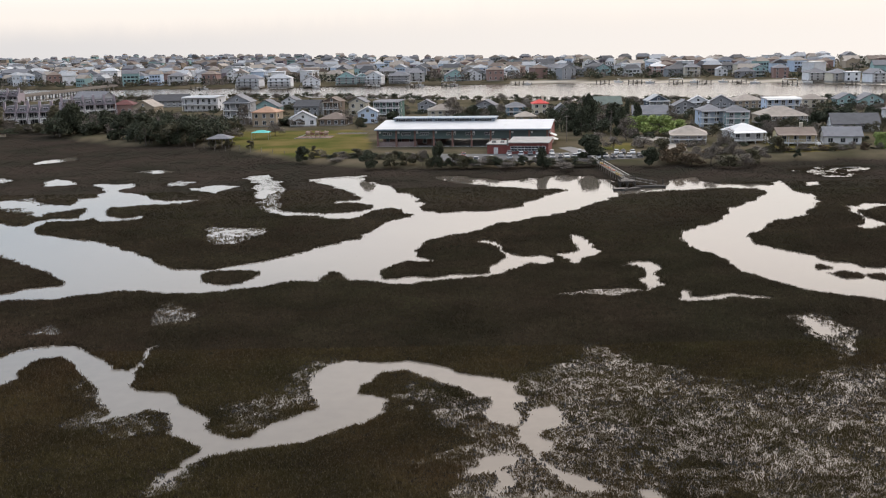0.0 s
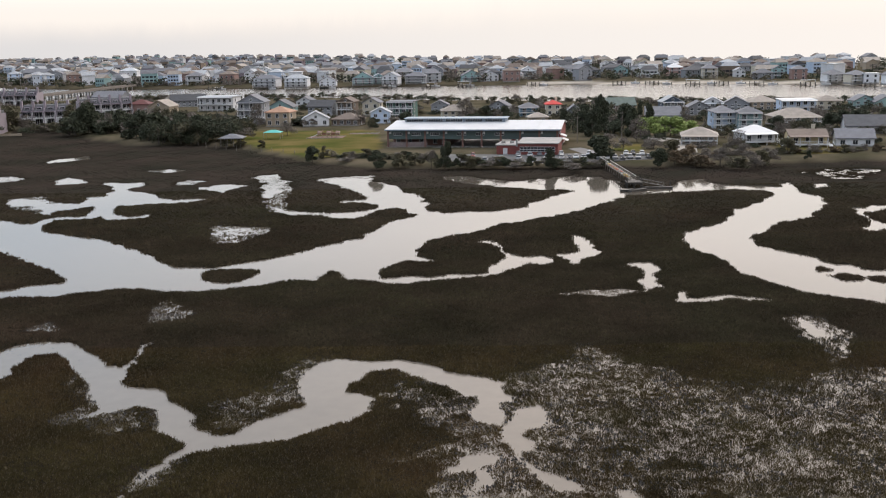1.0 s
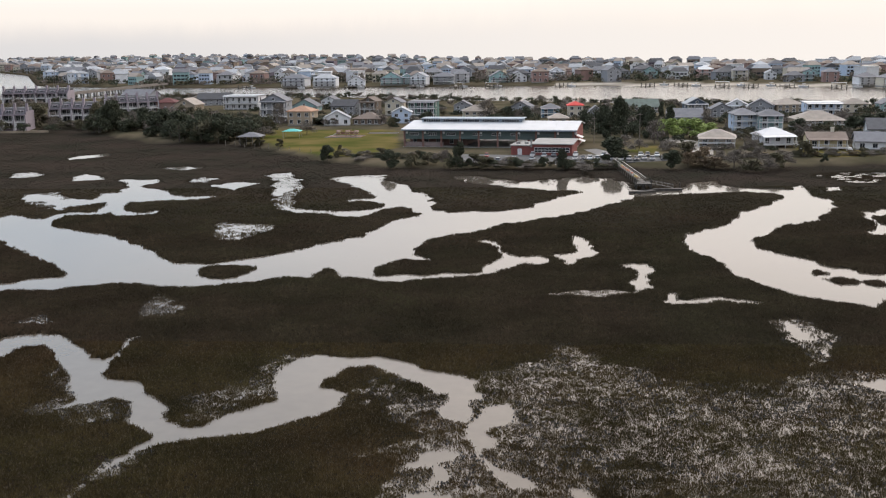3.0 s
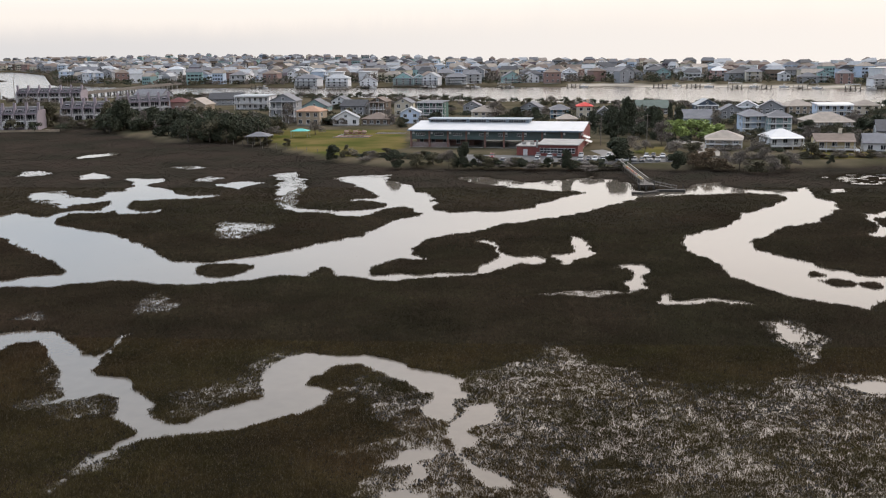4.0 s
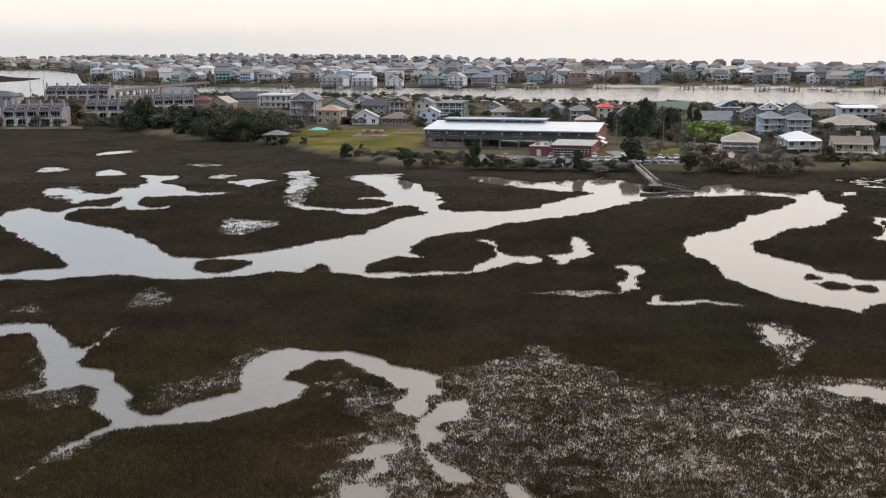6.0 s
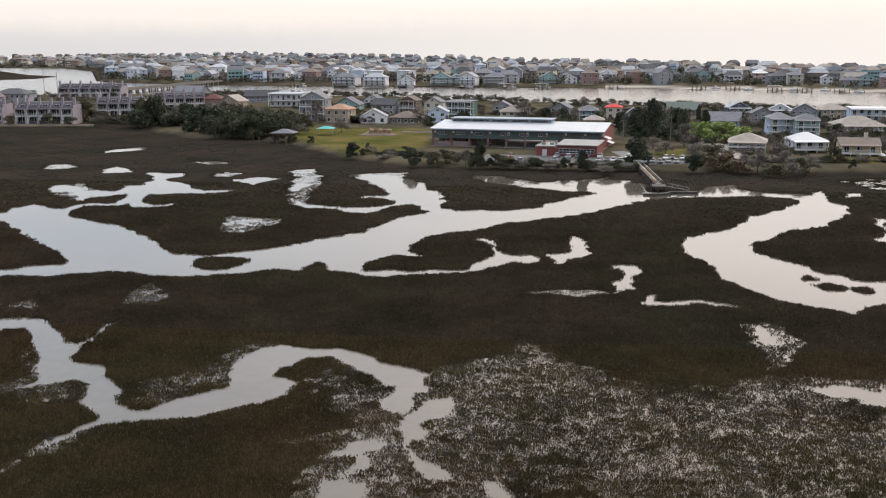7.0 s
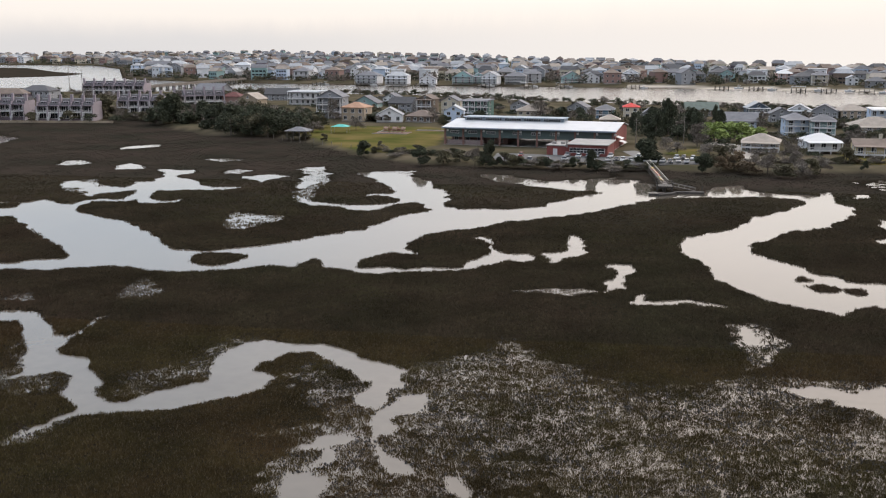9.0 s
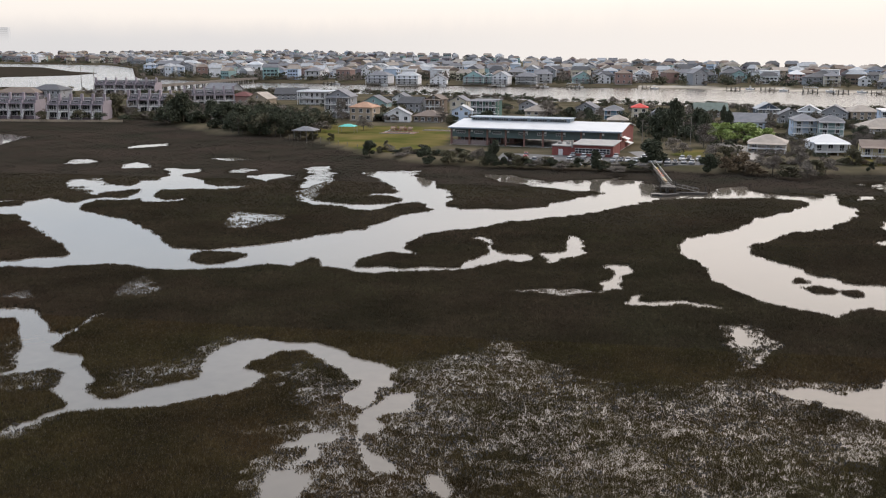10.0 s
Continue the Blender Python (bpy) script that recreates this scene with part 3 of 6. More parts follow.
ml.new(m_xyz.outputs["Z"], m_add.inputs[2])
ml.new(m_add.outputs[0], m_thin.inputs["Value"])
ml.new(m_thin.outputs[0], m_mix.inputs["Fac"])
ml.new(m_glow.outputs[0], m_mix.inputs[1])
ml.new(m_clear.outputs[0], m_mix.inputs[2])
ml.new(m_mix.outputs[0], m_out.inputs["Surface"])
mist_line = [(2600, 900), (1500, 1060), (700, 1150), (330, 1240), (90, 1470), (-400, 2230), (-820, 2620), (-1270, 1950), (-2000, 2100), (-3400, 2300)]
mist = bpy.data.meshes.new("mist_glow")
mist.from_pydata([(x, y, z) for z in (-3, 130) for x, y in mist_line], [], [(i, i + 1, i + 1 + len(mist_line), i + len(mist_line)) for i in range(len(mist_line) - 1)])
mist.materials.append(mist_glow_mat)
tagged(new("backdrop", mist), "glowing pale mist backdrop hiding the horizon", "mist", kind="structure")


# ---- marsh grass ----
def tufts(name, x, y, z, height, width, blades, spread, material, label):
    """Clumps of upright blades, all in one mesh."""
    rng = np.random.default_rng(len(x))
    n = len(x) * blades
    cx = np.repeat(x, blades) + rng.normal(0, spread, n)
    cy = np.repeat(y, blades) + rng.normal(0, spread, n)
    cz = np.repeat(z, blades) - 0.05
    h = np.repeat(height, blades) * rng.uniform(0.55, 1.1, n)
    w = np.repeat(width, blades) * rng.uniform(0.6, 1.3, n)
    a = rng.uniform(-0.9, 0.9, n)
    dx, dy = np.cos(a) * w / 2, np.sin(a) * w / 2
    lx, ly = rng.normal(0, 0.35, n) * h, rng.normal(0, 0.35, n) * h
    co = np.empty((n, 3, 3))
    co[:, 0] = np.stack([cx - dx, cy - dy, cz], -1)
    co[:, 1] = np.stack([cx + dx, cy + dy, cz], -1)
    co[:, 2] = np.stack([cx + lx, cy + ly, cz + h], -1)
    me = bpy.data.meshes.new(name)
    me.vertices.add(n * 3)
    me.vertices.foreach_set("co", co.ravel())
    me.loops.add(n * 3)
    me.loops.foreach_set("vertex_index", np.arange(n * 3))
    me.polygons.add(n)
    me.polygons.foreach_set("loop_start", np.arange(0, n * 3, 3))
    me.update(calc_edges=True)
    me.materials.append(material)
    return tagged(new(name, me), label, "grass", kind="stuff")


rng = np.random.default_rng(5)
for low, high, per_m2, tall, wide, blades, stand in ((60, 112, 30, 0.33, 0.08, 5, grass_mat), (112, 165, 10, 0.34, 0.12, 5, mid_marsh_mat), (165, 240, 4.2, 0.34, 0.18, 4, mid_marsh_mat),
                                              (240, 335, 3.0, 0.17, 0.3, 3, far_marsh_mat), (335, 440, 1.8, 0.17, 0.36, 3, far_marsh_mat)):
    # the fan of land that opens ahead
    count = int(per_m2 * (high - low) * (40 + 1.04 * (high + low) / 2))
    ty = rng.uniform(low, high, count)
    tx = rng.uniform(-1, 1, count) * (20 + 0.52 * ty) + 6 - 0.07 * ty
    tz, t_wet, t_up, t_lawn, t_sand = lie(tx, ty)
    grows = rng.uniform(0, 1, count) < cover(tx, ty, t_wet)
    keep = (t_up < 0.4) & grows & np.where(t_wet > 0.05, tz > WATER - 0.075, tz > WATER - 0.03)
    tx, ty, tz, t_wet = tx[keep], ty[keep], np.maximum(tz[keep], WATER - 0.02), t_wet[keep]
    patch = 0.5 * rough_noise(tx, ty, 6, 22) + 0.5 * rough_noise(tx, ty, 1.6, 24)
    ht = tall * np.where(t_wet > 0.1, 0.85, np.clip(1.35 - (tz - WATER) * 2.0, 0.9, 1.3)) * (0.6 + 0.7 * patch)
    tufts("marsh_grass", tx, ty, tz, ht, np.full(len(tx), wide), blades, 0.1 + wide * 0.6, stand, "dark olive-brown cordgrass on the tidal marsh")

# dark oyster clumps and sods that stand out of the shallows
count = 80000
ox, oy = rng.uniform(-62, 62, count), rng.uniform(62, 132, count)
oz, o_wet, o_up, o_lawn, o_sand = lie(ox, oy)
lumpy = rough_noise(ox, oy, 3.0, 31) * rough_noise(ox, oy, 0.9, 33)
keep = (oz < WATER + 0.015) & (oz > WATER - 0.12) & (lumpy > 0.24) & ((o_wet > 0.14) | (oz > WATER - 0.05))
ox, oy, oz = ox[keep], oy[keep], np.full(keep.sum(), WATER - 0.05)
n = len(ox)
r_out, r_up = rng.uniform(0.05, 0.2, n), rng.uniform(0.1, 0.28, n)
ring = rng.uniform(0.7, 1.3, (n, 5)) * r_out[:, None]
turn = np.arange(5) * math.tau / 5 + rng.uniform(0, 1, (n, 1))
co = np.empty((n, 6, 3))
co[:, :5, 0], co[:, :5, 1], co[:, :5, 2] = ox[:, None] + ring * np.cos(turn), oy[:, None] + ring * np.sin(turn), oz[:, None]
co[:, 5] = np.stack([ox + rng.normal(0, 0.03, n), oy + rng.normal(0, 0.03, n), oz + r_up], -1)
sides = np.array([(k, (k + 1) % 5, 5) for k in range(5)])
clumps = bpy.data.meshes.new("oyster_clumps")
clumps.from_pydata(co.reshape(-1, 3).tolist(), [], (np.arange(n)[:, None, None] * 6 + sides).reshape(-1, 3).tolist())
clumps.materials.append(mat("oyster_shell_mud", (0.02, 0.018, 0.015), (0.035, 0.03, 0.026), rough=0.8, scale=3, fine=20, islands=0.4))
tagged(new("oyster_clumps", clumps), "dark muddy oyster clumps in the tidal shallows", "oyster bed", kind="stuff")


# ---- small building kit ----
def shape():
    return [], [], []


def add_face(s, pts, m=0):
    k = len(s[0])
    s[0].extend(tuple(p) for p in pts)
    s[1].append(tuple(range(k, k + len(pts))))
    s[2].append(m)


def add_box(s, x0, y0, z0, x1, y1, z1, m=0):
    k = len(s[0])
    s[0].extend([(x0, y0, z0), (x1, y0, z0), (x1, y1, z0), (x0, y1, z0), (x0, y0, z1), (x1, y0, z1), (x1, y1, z1), (x0, y1, z1)])
    for f in ((0, 3, 2, 1), (4, 5, 6, 7), (0, 1, 5, 4), (1, 2, 6, 5), (2, 3, 7, 6), (3, 0, 4, 7)):
        s[1].append(tuple(k + i for i in f))
        s[2].append(m)


def add_solid(s, low, high, m=0):
    """A closed solid between two outlines with the same number of corners."""
    k, n = len(s[0]), len(low)
    s[0].extend(tuple(p) for p in low)
    s[0].extend(tuple(p) for p in high)
    s[1].append(tuple(reversed(range(k, k + n))))
    s[1].append(tuple(range(k + n, k + 2 * n)))
    s[2].extend((m, m))
    for i in range(n):
        j = (i + 1) % n
        s[1].append((k + i, k + j, k + n + j, k + n + i))
        s[2].append(m)


def add_rod(s, p, q, r, m=0, sides=6, r2=None):
    p, q = Vector(p), Vector(q)
    axis = (q - p).normalized()
    a = axis.orthogonal().normalized()
    b = axis.cross(a)
    ring = [(math.cos(i * math.tau / sides), math.sin(i * math.tau / sides)) for i in range(sides)]
    r2 = r if r2 is None else r2
    add_solid(s, [p + r * (c * a + d * b) for c, d in ring], [q + r2 * (c * a + d * b) for c, d in ring], m)


def mesh_of(name, s, mats):
    me = bpy.data.meshes.new(name)
    me.from_pydata(s[0], [], s[1])
    for m in mats:
        me.materials.append(m)
    me.polygons.foreach_set("material_index", s[2])
    me.update()
    return me


def part(name, s, mats, parent, label="", at=None):
    """One mesh object under a thing or under a part; s is a shape, or a mesh that alike parts share."""
    mats = mats if isinstance(mats, (list, tuple)) else [mats]
    ob = new(name, s if isinstance(s, bpy.types.Mesh) else mesh_of(name, s, mats))
    ob.parent = parent
    if at is not None:
        ob.matrix_basis = at
    return tagged(ob, label)


def thing(name, label, category, m=None, group=""):
    ob = new(name)
    ob.empty_display_size = 0.5
    if m is not None:
        ob.matrix_basis = m
    return tagged(ob, label, category, group)


# ---- finishes ----
glass = mat("window_glass", (0.012, 0.015, 0.02), (0.03, 0.035, 0.04), rough=0.1, bump=0, spec=0.4)
white = mat("white_paint", (0.62, 0.62, 0.62), (0.5, 0.5, 0.5), rough=0.6, scale=0.6)
concrete = mat("concrete", (0.3, 0.29, 0.27), (0.21, 0.2, 0.19), scale=0.5)
asphalt = mat("asphalt", (0.06, 0.06, 0.06), (0.095, 0.092, 0.09), rough=0.95, scale=0.15, fine=9)
weathered = mat("weathered_wood", (0.19, 0.17, 0.15), (0.12, 0.105, 0.09), scale=2)
dark_wood = mat("dark_wet_wood", (0.05, 0.045, 0.04), (0.03, 0.028, 0.025), scale=2)
bark = mat("bark", (0.09, 0.075, 0.06), (0.05, 0.042, 0.035), scale=3)
tyre_mat = mat("tyre_rubber", (0.02, 0.02, 0.02), (0.03, 0.03, 0.03), rough=0.9)
metal_white = mat("white_metal_roof", (0.42, 0.435, 0.45), (0.36, 0.375, 0.39), rough=0.45, scale=0.2, fine=3, bump=0.1)
siding = {k: mat("siding_" + k, c, tuple(v * 0.82 for v in c), rough=0.7, scale=0.5, fine=5, vary=0.12) for k, c in {
    "white": (0.66, 0.67, 0.69), "cream": (0.56, 0.51, 0.41), "grey": (0.25, 0.26, 0.28), "tan": (0.33, 0.27, 0.2), "brown": (0.17, 0.13, 0.1),
    "pale_blue": (0.46, 0.55, 0.68), "blue": (0.12, 0.25, 0.38), "navy": (0.05, 0.07, 0.1), "green": (0.06, 0.13, 0.11), "teal": (0.25, 0.38, 0.38),
    "aqua": (0.32, 0.5, 0.5), "yellow": (0.5, 0.42, 0.25), "pink": (0.5, 0.3, 0.26), "brick": (0.25, 0.16, 0.14), "mauve": (0.2, 0.165, 0.195), "party": (0.27, 0.235, 0.265)}.items()}
roofing = {k: mat("shingles_" + k, c, tuple(v * 0.7 for v in c), rough=0.85, scale=0.6, fine=7, vary=0.18) for k, c in {
    "grey": (0.16, 0.16, 0.17), "dark": (0.075, 0.075, 0.08), "brown": (0.17, 0.13, 0.105), "tan": (0.3, 0.26, 0.22), "light": (0.36, 0.37, 0.38),
    "white": (0.66, 0.67, 0.69), "red": (0.5, 0.06, 0.05), "maroon": (0.15, 0.05, 0.045), "orange": (0.34, 0.2, 0.13), "green": (0.12, 0.15, 0.13)}.items()}


# ---- houses ----
kept_meshes = {}


def window_mesh(w, h):
    """Frame with a sill, and the pane that sits in it, for a window in a wall that faces -y."""
    key = (round(w, 2), round(h, 2))
    if key not in kept_meshes:
        f, p = shape(), shape()
        t = 0.12
        add_box(f, -w / 2 - t, -0.09, -t, -w / 2, 0.02, h + t)
        add_box(f, w / 2, -0.09, -t, w / 2 + t, 0.02, h + t)
        add_box(f, -w / 2, -0.09, h, w / 2, 0.02, h + t)
        add_box(f, -w / 2 - t - 0.05, -0.16, -t - 0.06, w / 2 + t + 0.05, 0.02, -0.004)
        add_box(f, -0.04, -0.07, 0, 0.04, 0.02, h)
        add_box(p, -w / 2, -0.035, 0, w / 2, 0.0, h)
        kept_meshes[key] = (mesh_of("window", f, [white]), mesh_of("pane", p, [glass]))
    return kept_meshes[key]


def add_window(root, x, y, z, w, h, turn=0, near=True):
    if not near:
        key = ("far", round(w, 1), round(h, 1))
        if key not in kept_meshes:
            s = shape()
            add_box(s, -w / 2 - 0.14, -0.1, -0.14, w / 2 + 0.14, -0.02, h + 0.14, 0)
            add_box(s, -w / 2, -0.13, 0, w / 2, -0.1, h, 1)
            kept_meshes[key] = mesh_of("window", s, [white, glass])
        return part("window", kept_meshes[key], white, root, at=pose(x, y, z, 0, 0, turn))
    f, p = window_mesh(w, h)
    win = part("window", f, white, root, at=pose(x, y, z, 0, 0, turn))
    part("pane", p, glass, win)
    return win


def roof_solid(kind, w, d, z, rise, over=0.5, t=0.22):
    """A closed roof over a w by d plan that starts at height z. gable: ridge front to back; side: ridge across; hip; flat."""
    s = shape()
    a, b = w / 2 + over, d / 2 + over
    if kind == "flat":
        add_box(s, -a, -b, z, a, b, z + max(0.35, rise * 0.3))
    elif kind == "hip":
        r = max(0.3, (a - b)) if a > b else 0.3
        q = max(0.3, (b - a)) if b > a else 0.3
        base = [(-a, -b, z), (a, -b, z), (a, b, z), (-a, b, z)]
        lip = [(x, y, z + t) for x, y, _ in base]
        add_solid(s, base, lip)
        top = [(-r, -q, z + rise), (r, -q, z + rise), (r, q, z + rise), (-r, q, z + rise)]
        add_solid(s, [(x * 0.999, y * 0.999, zz - 0.01) for x, y, zz in lip], top)
    else:
        if kind == "gable":
            front = [(-a, -b, z - 0.1), (0, -b, z + rise - t), (a, -b, z - 0.1), (a, -b, z + t), (0, -b, z + rise + 0.05), (-a, -b, z + t)]
            back = [(x, b, zz) for x, _, zz in front]
        else:
            front = [(-a, -b, z - 0.1), (-a, 0, z + rise - t), (-a, b, z - 0.1), (-a, b, z + t), (-a, 0, z + rise + 0.05), (-a, -b, z + t)]
            back = [(a, y, zz) for _, y, zz in front]
        k = len(s[0])
        s[0].extend(front + back)
        for f in ((0, 1, 4, 5), (1, 2, 3, 4), (6, 11, 10, 7), (7, 10, 9, 8), (0, 6, 7, 1), (1, 7, 8, 2), (2, 8, 9, 3), (3, 9, 10, 4), (4, 10, 11, 5), (5, 11, 6, 0)):
            s[1].append(tuple(k + i for i in f))
            s[2].append(0)
    return s


def rail_shape(length, h=1.0, gap=0.5):
    s = shape()
    add_box(s, 0, -0.04, h - 0.1, length, 0.04, h)
    add_box(s, 0, -0.04, 0.1, length, 0.04, 0.18)
    n = max(2, int(length / gap))
    for i in range(n + 1):
        x = i * length / n
        add_box(s, x - 0.035, -0.035, 0.0, x + 0.035, 0.035, h - 0.1)
    return s


def house(label, m, w, d, h, roof="hip", wall="white", top="grey", storeys=2, porch=(), stilts=0.0, chimney=False, stairs=False, group="", rise=None, near=True):
    """A timber beach house with its front to -y: walls, roof, windows with panes, porches with posts and rails, perhaps stilts."""
    root = thing("house", label, "house", m, group)
    rise = rise if rise is not None else {"flat": 0.8, "hip": 0.26 * min(w, d), "gable": 0.3 * w, "side": 0.3 * d}[roof]
    eave = max(h - rise, stilts + 2.4)
    s = shape()
    add_box(s, -w / 2, -d / 2, stilts, w / 2, d / 2, eave)
    if roof == "gable":
        for y in (-d / 2, d / 2 - 0.2):
            add_solid(s, [(-w / 2, y, eave), (w / 2, y, eave), (0, y, eave + rise - 0.15)], [(-w / 2, y + 0.2, eave), (w / 2, y + 0.2, eave), (0, y + 0.2, eave + rise - 0.15)])
    if roof == "side":
        for x in (-w / 2, w / 2 - 0.2):
            add_solid(s, [(x, -d / 2, eave), (x, d / 2, eave), (x, 0, eave + rise - 0.15)], [(x + 0.2, -d / 2, eave), (x + 0.2, d / 2, eave), (x + 0.2, 0, eave + rise - 0.15)])
    part("wall", s, siding[wall], root)
    part("roof", roof_solid(roof, w, d, eave, rise), metal_white if top == "white" else roofing[top], root)
    if stilts:
        for i in range(3):
            for y in (-d / 2 + 0.4, d / 2 - 0.4):
                p = shape()
                x = (i - 1) * (w / 2 - 0.3)
                add_box(p, x - 0.18, y - 0.18, -0.8, x + 0.18, y + 0.18, stilts)
                part("piling", p, weathered, root)
    else:
        f = shape()
        add_box(f, -w / 2 - 0.05, -d / 2 - 0.05, -0.9, w / 2 + 0.05, d / 2 + 0.05, 0.35)
        part("foundation", f, concrete, root)
    fl = (eave - stilts) / storeys
    n = max(2, int(w / (2.9 if near else 4.2)))
    ww, wh = min(1.3, w / n * 0.45), min(1.55, fl * 0.52)
    for k in range(storeys):
        for i in range(n):
            x = (i + 0.5) * w / n - w / 2
            tall = k in porch and i % 2 == 0
            add_window(root, x, -d / 2, stilts + k * fl + (0.15 if tall else fl * 0.3), ww, fl * 0.68 if tall else wh, near=near)
        for side in (-1, 1) if near else ():
            add_window(root, side * w / 2, -d / 5, stilts + k * fl + fl * 0.3, ww, wh, turn=90 * side)
    if roof == "gable" and rise > 2.0:
        add_window(root, 0, -d / 2, eave + rise * 0.18, 0.9, 1.0)
    depth = 2.2
    for k in porch:
        z = stilts + k * fl
        p = shape()
        add_box(p, -w / 2, -d / 2 - depth, z - 0.28, w / 2, -d / 2 - 0.003, z - 0.02)
        part("deck", p, white, root)
        part("railing", rail_shape(w), white, root, at=pose(-w / 2, -d / 2 - depth + 0.08, z - 0.02))
        cols = max(3, int(w / 2.6)) if near else 2
        for i in range(cols + 1):
            p = shape()
            x = -w / 2 + 0.12 + i * (w - 0.24) / cols
            add_box(p, x - 0.1, -d / 2 - depth + 0.02, -0.8 if k == porch[0] else z - fl, x + 0.1, -d / 2 - depth + 0.22, z - 0.28)
            part("post", p, white, root)
            if k == porch[-1]:
                p = shape()
                add_box(p, x - 0.1, -d / 2 - depth + 0.02, z - 0.02, x + 0.1, -d / 2 - depth + 0.22, z + fl - 0.25)
                part("post", p, white, root)
    if porch:
        p = shape()
        z = stilts + porch[-1] * fl + fl - 0.25
        add_solid(p, [(-w / 2 - 0.2, -d / 2 - depth - 0.3, z), (w / 2 + 0.2, -d / 2 - depth - 0.3, z), (w / 2 + 0.2, -d / 2 - 0.01, z), (-w / 2 - 0.2, -d / 2 - 0.01, z)],
                  [(-w / 2 - 0.2, -d / 2 - depth - 0.3, z + 0.15), (w / 2 + 0.2, -d / 2 - depth - 0.3, z + 0.15), (w / 2 + 0.2, -d / 2 - 0.01, z + 0.55), (-w / 2 - 0.2, -d / 2 - 0.01, z + 0.55)])
        part("porch_roof", p, metal_white if top == "white" else roofing[top], root)
    if chimney:
        p = shape()
        add_box(p, w * 0.2 - 0.45, -0.1, eave + 0.2, w * 0.2 + 0.45, 0.8, eave + rise + 1.2)
        add_box(p, w * 0.2 - 0.55, -0.2, eave + rise + 1.2, w * 0.2 + 0.55, 0.9, eave + rise + 1.4)
        part("chimney", p, siding["cream"], root)
    if stairs:
        p = shape()
        z, n = stilts + (porch[0] * fl if porch else 0), 9
        for i in range(n):
            add_box(p, w / 2 + 0.1, -d / 2 - depth - 0.35 * (i + 1), z * (1 - i / n) - 0.3, w / 2 + 1.3, -d / 2 - depth - 0.35 * i, z * (1 - i / n) - 0.12)
        add_box(p, w / 2 + 0.1, -d / 2 - depth, z - 0.28, w / 2 + 1.3, -d / 2, z - 0.02)
        part("stairs", p, white, root)
        for x in (w / 2 + 0.1, w / 2 + 1.25):
            p = shape()
            add_solid(p, [(x, -d / 2 - depth - 0.35 * n, 0.7), (x + 0.06, -d / 2 - depth - 0.35 * n, 0.7), (x + 0.06, -d / 2 - depth, z + 0.8), (x, -d / 2 - depth, z + 0.8)],
                      [(x, -d / 2 - depth - 0.35 * n, 0.85), (x + 0.06, -d / 2 - depth - 0.35 * n, 0.85), (x + 0.06, -d / 2 - depth, z + 0.95), (x, -d / 2 - depth, z + 0.95)])
            part("handrail", p, white, root)
    return root


# ---- trees and shrubs ----
def leaf_mat(name, c, var=0.22):
    return mat(name, c, tuple(v * 0.6 for v in c), rough=0.75, scale=0.5, fine=3, bump=0, islands=var, vary=0.15, spec=0.2)


leaves = {"dark": leaf_mat("evergreen_leaves", (0.062, 0.07, 0.043)), "olive": leaf_mat("olive_leaves", (0.11, 0.1, 0.06)), "spring": leaf_mat("spring_leaves", (0.29, 0.36, 0.12)),
          "bare": leaf_mat("bare_twigs", (0.18, 0.155, 0.132)), "rust": leaf_mat("dry_reed_leaves", (0.16, 0.118, 0.075))}


